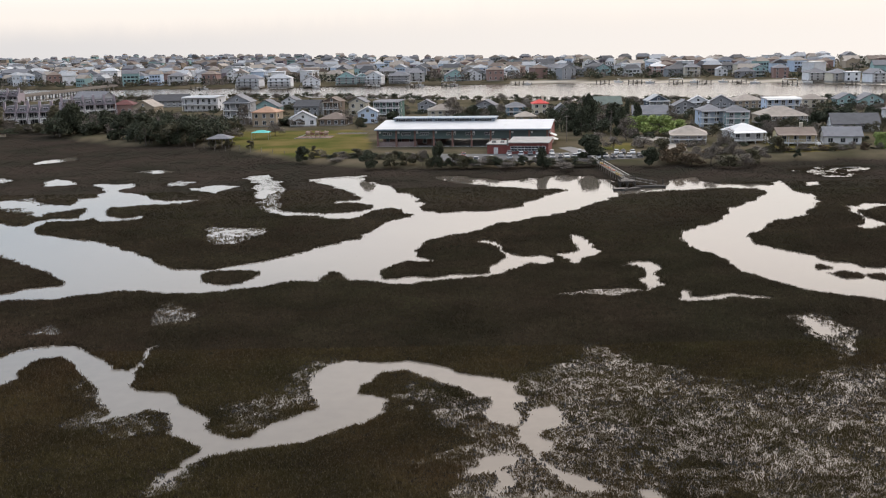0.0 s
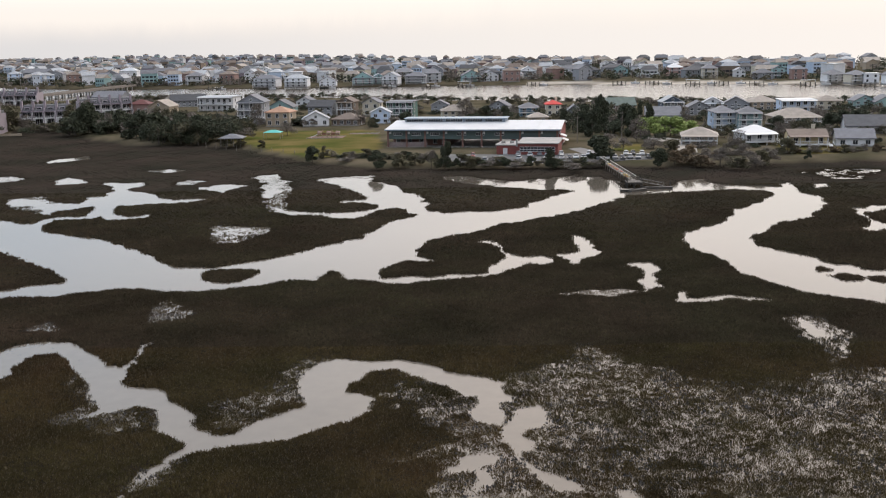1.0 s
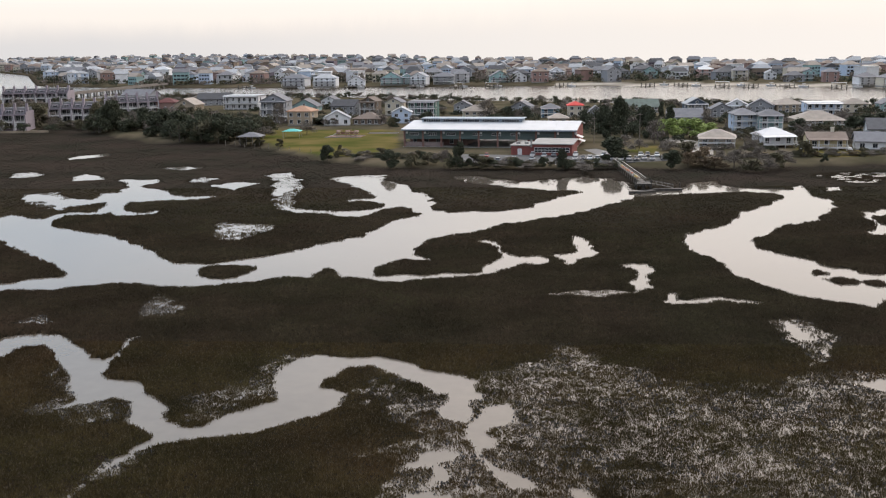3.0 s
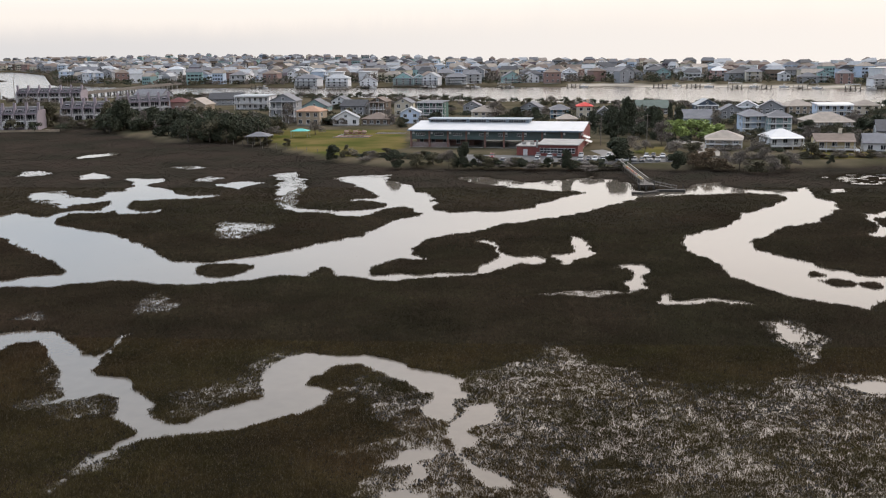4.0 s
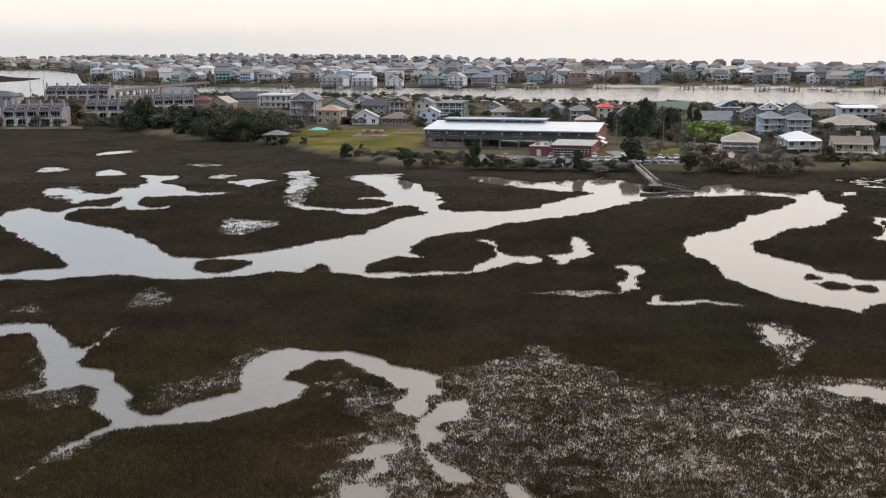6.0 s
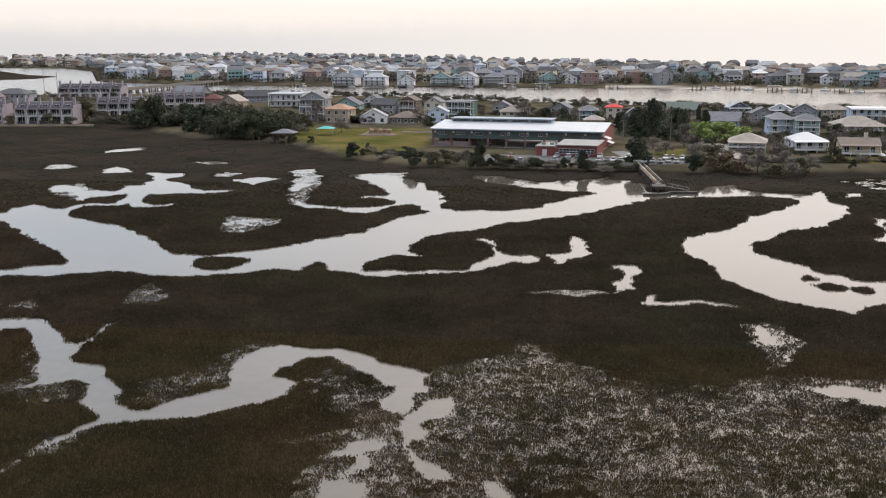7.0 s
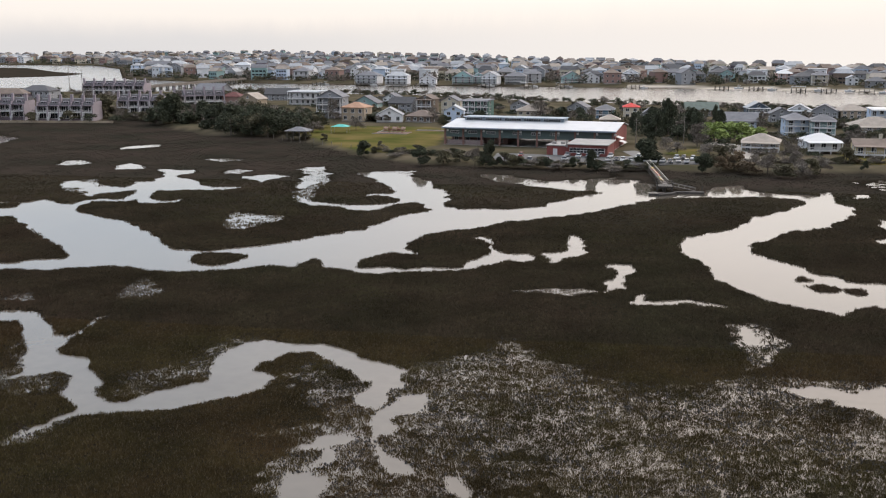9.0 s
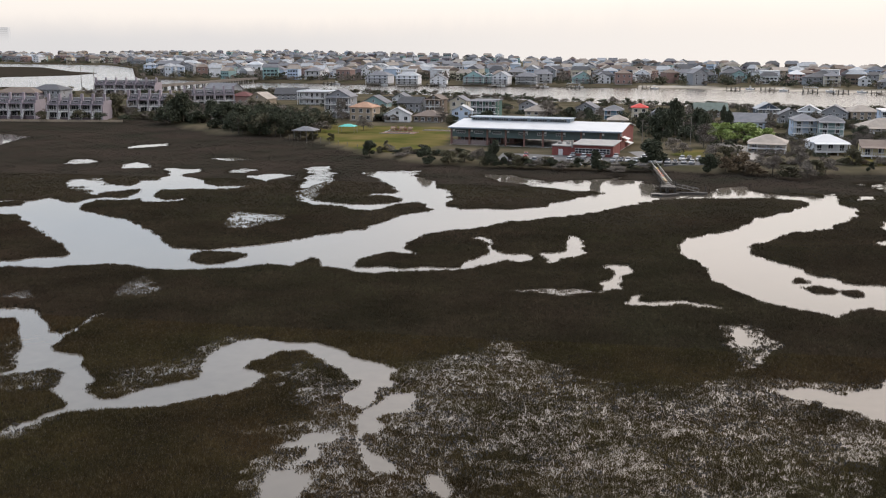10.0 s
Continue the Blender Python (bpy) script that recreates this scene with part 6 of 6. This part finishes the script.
# roofs beyond roofs, too many to count
town_walls = [siding[k] for k in ("white", "grey", "tan", "pale_blue", "mauve", "teal", "brown", "cream")]
town_roofs = [roofing[k] for k in ("grey", "dark", "brown", "light", "tan", "grey")]
town = shape()
spread_x, spread_y = np.random.default_rng(77).uniform(-0.72, 0.36, 9000), np.random.default_rng(78).uniform(0, 1, 9000)
spread_y = 840 + 2000 * spread_y ** 1.5
ok = inside(far_island, spread_x * spread_y, spread_y, 60.0) > 22
made = 0
for px, py in zip((spread_x * spread_y)[ok], spread_y[ok]):
    if made >= 640:
        break
    if any(abs(px - qx) < 15 and abs(py - qy) < 15 for qx, qy in taken):
        continue
    taken.append((px, py))
    made += 1
    w, d, h = pick.uniform(8, 15), pick.uniform(8, 12), pick.uniform(6.5, 10.5)
    a, wall, top = radians(pick.uniform(-25, 25)), pick.randrange(len(town_walls)), len(town_walls) + pick.randrange(len(town_roofs))
    ca, sa = math.cos(a), math.sin(a)

    def at(u, v, z):
        return px + u * ca - v * sa, py + u * sa + v * ca, z + 1.6
    base = [(-w / 2, -d / 2), (w / 2, -d / 2), (w / 2, d / 2), (-w / 2, d / 2)]
    add_solid(town, [at(u, v, -1) for u, v in base], [at(u, v, h) for u, v in base], wall)
    ridge = pick.choice(((0.3, 0.02), (0.02, 0.5), (0.5, 0.02), (0.1, 0.1)))
    add_solid(town, [at(u * 1.08, v * 1.08, h + 0.01) for u, v in base], [at(math.copysign(ridge[0] * w, u), math.copysign(ridge[1] * d, v), h + pick.uniform(2.0, 2.2) + 1.0) for u, v in base], top)
    for k in range(int(h / 3)):
        # porch recess and a row of windows on the side that faces the water
        add_solid(town, [at(u * w, v, 0.9 + k * 3) for u, v in ((-0.42, -d / 2 - 0.06), (0.42, -d / 2 - 0.06), (0.42, -d / 2 - 0.01), (-0.42, -d / 2 - 0.01))],
                  [at(u * w, v, 2.3 + k * 3) for u, v in ((-0.42, -d / 2 - 0.06), (0.42, -d / 2 - 0.06), (0.42, -d / 2 - 0.01), (-0.42, -d / 2 - 0.01))], len(town_walls) + len(town_roofs))
        for u in (-0.25, 0.0, 0.25):
            add_solid(town, [at(u * w + q, v, 0.7 + k * 3) for q, v in ((-0.35, -d / 2 - 0.16), (0.35, -d / 2 - 0.16), (0.35, -d / 2 - 0.07), (-0.35, -d / 2 - 0.07))],
                      [at(u * w + q, v, 2.5 + k * 3) for q, v in ((-0.35, -d / 2 - 0.16), (0.35, -d / 2 - 0.16), (0.35, -d / 2 - 0.07), (-0.35, -d / 2 - 0.07))], wall)
tagged(new("town_houses", mesh_of("town_houses", town, town_walls + town_roofs + [glass])), "crowded beach houses with hipped and gabled roofs far across the water", "houses", kind="stuff")


# ---- trees and shrubs ----
seeds = {"dark": "dark evergreen tree with a dense low crown", "olive": "olive-brown evergreen coastal shrub with dense leaves", "spring": "tree in fresh light green leaf", "bare": "bare grey-brown tree before leafing", "rust": "rust-coloured dry reeds and scrub"}
grown = {}
for k, label in seeds.items():
    for v in range(3):
        grown[k, v] = tree("tree" if k in ("dark", "spring", "bare") else "shrub", label, k, 6.0, 6.0, 31 + v * 7 + len(k), {"bare": 2600, "dark": 4400, "spring": 3800}.get(k, 2800), low={"dark": 0.08, "spring": 0.15, "bare": 0.25}.get(k, 0.05))
planted = set()
chance = random.Random(40)


def plant(kind, x, y, height, width):
    v = chance.randrange(3)
    low = height < 3.2 and kind in ("dark", "bare", "spring")
    root = grown[kind, v]
    m = pose(x, y, G - 0.35, 0, 0, chance.uniform(0, 360)) @ Matrix.Diagonal((width / 6.0, width / 6.0, height / 6.0, 1))
    if (kind, v) in planted:
        root = copy_thing(root, Matrix())
    planted.add((kind, v))
    root.matrix_basis = m
    if low:
        tagged(root, "low " + seeds[kind].replace("tree", "shrub"), "shrub")


plant("dark", -128.6, 373.9, 10.9, 12.8)
plant("dark", -118.1, 367.6, 10.9, 12.6)
plant("dark", -107.8, 357.4, 11.2, 11.2)
plant("dark", -99.2, 351.8, 11.0, 10.0)
plant("dark", -143.1, 399.8, 7.3, 9.1)
plant("bare", -155.2, 417.7, 7.4, 7.2)
plant("olive", -175.2, 427.6, 13.8, 11.2)
plant("dark", -162.8, 404.0, 9.7, 10.6)
plant("dark", -166.0, 433.8, 6.9, 9.9)
plant("dark", -103.2, 382.1, 7.9, 8.7)
plant("bare", -98.2, 392.8, 7.6, 8.9)
plant("bare", -84.6, 361.0, 5.0, 10.3)
plant("bare", -151.0, 460.5, 6.8, 15.8)
plant("bare", -71.1, 373.3, 5.8, 7.2)
plant("olive", -72.1, 331.9, 2.9, 3.4)
plant("dark", -48.7, 293.4, 4.7, 5.3)
plant("olive", -48.2, 314.3, 2.4, 2.5)
plant("olive", -33.5, 299.5, 3.0, 5.1)
plant("dark", -27.9, 275.6, 5.0, 6.3)
plant("olive", -21.8, 278.5, 4.8, 6.3)
plant("olive", -17.2, 280.3, 3.5, 5.4)
plant("bare", -12.6, 277.1, 5.0, 4.7)
plant("dark", -8.5, 273.9, 7.5, 4.7)
plant("olive", -4.4, 275.8, 3.8, 5.6)
plant("olive", -1.3, 272.8, 3.3, 4.6)
plant("dark", 20.2, 269.6, 5.8, 4.3)
plant("dark", 35.3, 285.5, 7.6, 9.6)
plant("dark", 46.2, 369.0, 14.8, 8.7)
plant("dark", 39.6, 370.5, 11.1, 7.5)
plant("dark", 52.3, 361.0, 11.8, 9.8)
plant("dark", 54.5, 349.8, 11.1, 7.1)
plant("dark", 41.1, 352.5, 10.2, 8.0)
plant("dark", 34.7, 388.5, 7.9, 5.3)
plant("bare", 53.3, 330.4, 8.7, 9.3)
plant("bare", 44.9, 306.1, 4.6, 6.9)
plant("bare", 43.0, 323.3, 4.5, 6.6)
plant("bare", 55.0, 309.2, 4.2, 8.0)
plant("spring", 60.3, 346.6, 8.2, 11.5)
plant("spring", 67.7, 349.3, 7.6, 11.5)
plant("spring", 74.7, 356.3, 5.3, 8.0)
plant("dark", 49.3, 270.1, 5.2, 6.1)
plant("olive", 54.8, 282.3, 5.9, 6.4)
plant("rust", 58.3, 276.4, 5.3, 7.2)
plant("rust", 54.5, 274.4, 4.1, 5.6)
plant("bare", 63.3, 274.3, 4.5, 6.2)
plant("bare", 66.0, 270.0, 5.4, 7.0)
plant("bare", 76.6, 295.9, 7.5, 7.7)
plant("bare", 74.6, 279.1, 5.1, 6.3)
plant("olive", 76.3, 268.4, 4.3, 6.0)
plant("bare", 79.5, 271.7, 4.9, 6.7)
plant("bare", 103.5, 339.8, 7.0, 8.8)
plant("olive", 90.0, 290.6, 5.2, 6.5)
plant("dark", 92.3, 278.9, 2.8, 2.2)
plant("dark", 119.2, 367.1, 4.6, 8.2)
plant("dark", 108.2, 364.8, 6.0, 8.6)
plant("dark", 98.5, 374.1, 4.5, 6.3)
plant("dark", 127.1, 360.6, 7.0, 9.3)
plant("dark", 150.7, 395.7, 5.6, 13.3)
plant("dark", 141.8, 389.6, 5.7, 8.7)
plant("dark", 156.6, 386.0, 6.6, 8.6)
plant("bare", 110.6, 319.4, 6.6, 7.2)
plant("spring", 123.1, 296.9, 6.3, 6.0)
plant("bare", 70.4, 323.5, 4.0, 5.5)
plant("dark", 66.1, 381.4, 9.9, 5.2)
plant("dark", 66.3, 407.9, 10.1, 3.2)
plant("bare", -4.8, 434.2, 10.0, 10.8)
plant("olive", -68.3, 431.4, 6.6, 5.9)
plant("bare", -91.3, 414.3, 11.0, 7.1)
plant("dark", -29.1, 428.0, 5.1, 9.7)
plant("dark", 5.1, 444.3, 6.0, 9.0)
plant("dark", 12.5, 442.4, 6.0, 7.5)
plant("bare", -48.2, 415.3, 7.8, 5.7)
plant("dark", -74.0, 421.3, 4.3, 14.4)
plant("dark", -41.5, 405.7, 4.6, 6.9)
plant("bare", 90.2, 383.5, 6.1, 6.5)
plant("bare", 83.8, 403.7, 6.0, 5.9)
plant("olive", -200.9, 425.7, 10.6, 14.0)
plant("bare", -225.5, 455.8, 12.4, 12.1)
plant("dark", -156.5, 397.8, 13.6, 11.2)
plant("dark", -161.3, 396.8, 9.3, 10.2)
plant("bare", -177.1, 449.5, 12.3, 8.6)
plant("bare", -245.1, 435.6, 8.8, 7.1)
plant("bare", -197.8, 430.1, 6.5, 8.4)
plant("olive", -184.3, 422.1, 4.1, 8.2)
plant("olive", -175.9, 413.4, 5.3, 8.0)
plant("dark", -142.7, 400.6, 10.0, 11.7)
plant("dark", -147.5, 393.6, 5.7, 10.0)
plant("olive", -199.4, 438.3, 3.0, 10.0)
plant("olive", -188.3, 435.9, 2.8, 10.0)
plant("olive", -153.4, 401.9, 2.8, 9.2)
plant("olive", -86.4, 341.7, 2.6, 5.8)
plant("olive", -81.3, 340.8, 2.8, 5.0)
plant("bare", -37.6, 290.2, 1.5, 6.6)
plant("bare", 3.4, 273.4, 1.9, 6.2)
plant("bare", 11.0, 269.7, 1.7, 6.1)
plant("bare", 25.9, 266.3, 1.7, 6.6)
plant("rust", 61.0, 270.8, 3.1, 7.6)
plant("olive", 69.3, 264.6, 2.9, 6.5)
plant("bare", 73.5, 263.9, 3.6, 5.9)

for i in range(48):
    x = -46 + i * 1.75
    plant(("olive", "bare", "olive", "dark")[i % 4], x, 277.5 - 0.05 * (x + 46) + chance.uniform(-2, 1.5) + (18 - x * 0.5 if x < -12 else 0) * 0.55, chance.uniform(1.3, 3.0), chance.uniform(3.0, 5.6))
for i in range(40):
    x = 52 + i * 2.4
    plant(("olive", "bare", "rust", "olive", "bare")[i % 5], x, 285 + 0.14 * (x - 52) + chance.uniform(-1.5, 3), chance.uniform(1.2, 3.4), chance.uniform(3.0, 6.0))


# ---- woods and gardens too thick to count ----
def thicket(name, label, kind, spots, seed, count=640):
    """Many small trees grown into one another: leaf clumps heaped in uneven crowns, over thin trunks, all in one mesh."""
    g = np.random.default_rng(seed)
    s = np.array(spots, float)
    n = len(s)
    lobes = 13
    lx, ly = g.uniform(-0.33, 0.33, (n, lobes)), g.uniform(-0.33, 0.33, (n, lobes))
    lz = g.uniform(0.22, 0.82, (n, lobes)) * (1.1 - 0.9 * np.hypot(lx, ly))
    which = g.integers(0, lobes, (n, count))
    pick_row = np.arange(n)[:, None]
    way = g.normal(0, 1, (n, count, 3))
    way /= np.linalg.norm(way, axis=2)[..., None]
    way *= (g.uniform(0.2, 1.1, (n, count)) ** 0.6)[..., None] * g.uniform(0.09, 0.2, (n, lobes))[pick_row, which][..., None]
    place = np.stack([lx[pick_row, which], ly[pick_row, which], lz[pick_row, which]], -1) + way
    place *= np.stack([s[:, 3], s[:, 3], s[:, 2]], -1)[:, None]
    place[..., 2] = np.maximum(place[..., 2], 0.1)
    place += np.stack([s[:, 0], s[:, 1], s[:, 4]], -1)[:, None]
    size = (s[:, 3] * (0.04 if count > 200 else 0.06))[:, None] * g.uniform(0.5, 1.4, (n, count))
    place, size = place.reshape(-1, 3), size.ravel()
    u, v = g.normal(0, 1, place.shape), g.normal(0, 1, place.shape)
    u /= np.linalg.norm(u, axis=1)[:, None]
    v = np.cross(u, v)
    v /= np.linalg.norm(v, axis=1)[:, None]
    co = np.stack([place - u * size[:, None], place + v * size[:, None], place + u * size[:, None]], 1)
    verts, faces, which_mat = co.reshape(-1, 3).tolist(), np.arange(len(co) * 3).reshape(-1, 3).tolist(), [0] * len(co)
    body = (verts, [tuple(f) for f in faces], which_mat)
    for x, y, h, w, z in spots:
        add_rod(body, (x, y, z - 0.4), (x, y, z + h * 0.6), 0.03 * h, 1, 5, 0.012 * h)
    return tagged(new(name, mesh_of(name, body, [leaves[kind], bark])), label, "woods", kind="stuff")


spots = {"dark": [], "olive": [], "bare": []}
mix = ("dark", "bare", "olive", "bare", "dark", "olive")
shore_x, shore_y = [-330, -234, -95, -20, 40, 170, 300], [648, 660, 640, 592, 566, 522, 505]
for i in range(470):
    x = chance.uniform(-240, 230)
    back = float(np.interp(x, shore_x, shore_y))
    y = chance.uniform(395, back - 4)
    tall = chance.uniform(2.5, 5.5) if y < 480 else chance.uniform(2.2, 4.2)
    spots[mix[i % 6]].append((x, y, tall, chance.uniform(4.5, 9), G - 0.1))
for i in range(70):
    x = -250 + i * 7
    spots[("dark", "olive", "dark", "bare")[i % 4]].append((x, float(np.interp(x, shore_x, shore_y)) - chance.uniform(5, 14), chance.uniform(2.2, 4.5), chance.uniform(6, 10), G - 0.2))
for i in range(80):
    x = chance.uniform(54, 178)
    spots[("bare", "olive", "bare", "dark", "bare")[i % 5]].append((x, chance.uniform(306, 316) + (x - 54) * 0.05 + (i % 3) * 27, chance.uniform(1.8, 4.0), chance.uniform(3.5, 7), G - 0.1))
for i in range(34):
    spots[("dark", "dark", "bare", "dark", "olive")[i % 5]].append((chance.uniform(34, 62), chance.uniform(352, 430), chance.uniform(5.5, 9.5), chance.uniform(6, 10), G - 0.1))
for i in range(110):
    x = chance.uniform(62, 190)
    spots[("bare", "olive", "bare", "dark", "bare", "olive")[i % 6]].append((x, chance.uniform(334, 430), chance.uniform(2.8, 5.5), chance.uniform(4.5, 8), G - 0.1))
for i in range(46):
    spots[("dark", "dark", "olive")[i % 3]].append((chance.uniform(-122, -86), chance.uniform(350, 392), chance.uniform(6.5, 10.5), chance.uniform(8, 12), G - 0.1))
for i in range(40):
    spots[("dark", "bare", "olive")[i % 3]].append((chance.uniform(-165, -122), chance.uniform(390, 445), chance.uniform(5.0, 8.5), chance.uniform(7, 11), G - 0.1))
for i in range(90):
    x = chance.uniform(-345, -175)
    spots[mix[i % 6]].append((x, chance.uniform(515, 640), chance.uniform(2.5, 5.0), chance.uniform(6, 11), G - 0.1))
for kind, wood in spots.items():
    thicket("garden_woods", {"dark": "dark evergreen trees and hedges between houses", "olive": "olive-brown scrub and hedges between houses", "bare": "leafless grey-brown trees between the houses"}[kind], kind, wood, 50 + len(kind))
far_spots = {"dark": [], "olive": [], "bare": []}
for i, (x, y) in enumerate(town_trees):
    for k in range(2):
        far_spots[("dark", "bare", "dark", "olive")[(i + k) % 4]].append((x + chance.uniform(-9, 9), y + chance.uniform(-9, 9), chance.uniform(6, 10.5), chance.uniform(9, 16), 1.8))
for i in range(620):
    y = 830 + 1700 * chance.random() ** 1.6
    x = chance.uniform(-0.7, 0.36) * y
    if on_far_island(x, y, 12):
        far_spots[("dark", "bare", "olive", "bare", "dark")[i % 5]].append((x, y, chance.uniform(6, 11), chance.uniform(9, 17), 1.7))
for i in range(150):
    x = chance.uniform(-330, 330)
    y = 806 + chance.uniform(0, 60) - max(0, x - 60) * 0.45
    if on_far_island(x, y, 17):
        far_spots[("dark", "olive", "bare")[i % 3]].append((x, y, chance.uniform(3, 6.5), chance.uniform(7, 13), 1.7))
shore_trees = 0
while shore_trees < 170:
    y = chance.uniform(840, 1600)
    x = chance.uniform(-0.64, -0.3) * y
    if on_far_island(x, y, 5) and not on_far_island(x, y, 48):
        far_spots[("dark", "olive", "bare")[shore_trees % 3]].append((x, y, chance.uniform(3.5, 7), chance.uniform(8, 14), 1.2))
        shore_trees += 1
for kind, wood in far_spots.items():
    thicket("far_woods", {"dark": "dark evergreen trees across a distant beach town", "olive": "olive scrub across a distant beach town", "bare": "leafless trees across a distant beach town"}[kind], kind, wood, 60 + len(kind), 170)
for key, root in grown.items():
    if key not in planted:
        plant(key[0], -120 + 9 * key[1], 470, 4.5, 7)
        root.matrix_basis = pose(-110 - 8 * key[1], 500 + 3 * len(key[0]), G - 0.3)


# ---- private docks and boats along the channel ----
def jetty(x, y, length, turn):
    root = thing("jetty", "grey timber private jetty on piles in the channel", "jetty", pose(x, y, 0, 0, 0, turn), "private jetties")
    s = shape()
    add_box(s, -1.0, -length, 1.3, 1.0, 4, 1.55)
    part("walkway", s, weathered, root)
    s = shape()
    add_box(s, -5, -length - 4, 1.3, 5, -length - 0.003, 1.55)
    part("platform", s, weathered, root)
    for px in (-4.8, -1.5, 1.5, 4.8):
        for py in (-length - 3.8, -length - 0.4):
            s = shape()
            add_rod(s, (px, py, -2), (px, py, 2.7), 0.2, 0, 6)
            part("piling", s, dark_wood, root)
    s = shape()
    add_box(s, -4.9, -length - 3.9, 4.0, 4.9, -length - 0.2, 4.2)
    if length > 19:
        part("shelter_roof", s, metal_white, root)
        for px in (-4.7, 4.7):
            p = shape()
            add_box(p, px - 0.1, -length - 2.2, 1.55, px + 0.1, -length - 2.0, 4.0)
            part("post", p, white, root)
    return root


def boat(x, y, turn, z=0.0):
    root = thing("motor_boat", "small white motor boat moored at a jetty", "boat", pose(x, y, z, 0, 0, turn), "moored boats")
    s = shape()
    low = [(-0.9, -3, -0.3), (0.9, -3, -0.3), (0.9, 1.5, -0.3), (0.15, 3.2, -0.1), (-0.15, 3.2, -0.1), (-0.9, 1.5, -0.3)]
    add_solid(s, low, [(px * 1.35, py * 1.1, 0.85 + max(0, py) * 0.1) for px, py, _ in low])
    part("hull", s, white, root)
    s = shape()
    add_box(s, -0.6, -0.6, 0.86, 0.6, 0.6, 1.7)
    part("console", s, white, root)
    s = shape()
    add_box(s, -1.0, -1.4, 2.5, 1.0, 0.9, 2.6)
    part("top", s, white, root)
    for px in (-0.9, 0.9):
        p = shape()
        add_rod(p, (px, -1.2, 0.8), (px, -1.2, 2.5), 0.04)
        part("post", p, concrete, root)
    s = shape()
    add_box(s, -0.3, -3.7, 0.1, 0.3, -3.2, 1.3)
    part("outboard", s, dark_wood, root)
    return root


for x, y, length, turn in ((-168, 800, 14, -4), (-120, 794, 12, 0), (-72, 790, 18, 6), (-38, 788, 24, 4), (-12, 786, 20, 8), (44, 782, 12, 0), (112, 774, 16, -14), (135, 764, 10, -18), (163, 752, 20, -16),
                           (182, 743, 18, -18), (203, 733, 14, -14), (232, 716, 22, -12), (268, 696, 18, -10), (-210, 805, 12, 8)):
    jetty(x, y + 4, length, turn)
    boat(x + 7.5, y + 3 - length, turn + 80, 0.1 if length < 15 else 0.8)

# ---- a tower block in the far haze, and a long white-roofed marina shed ----
tower = thing("tower_block", "pale concrete tower block far across the sound", "building", pose(-1308, 2010, 1.5, 0, 0, 20))
s = shape()
add_box(s, -24, -10, -2, 24, 10, 62)
part("wall", s, siding["white"], tower)
for k in range(15):
    s = shape()
    add_box(s, -25, -12, 3 + k * 4, 25, -10.003, 4.1 + k * 4)
    part("balcony", s, white, tower)
    s = shape()
    add_box(s, -22, -10.15, 4.8 + k * 4, 22, -10.05, 5.6 + k * 4)
    part("window", s, glass, tower)
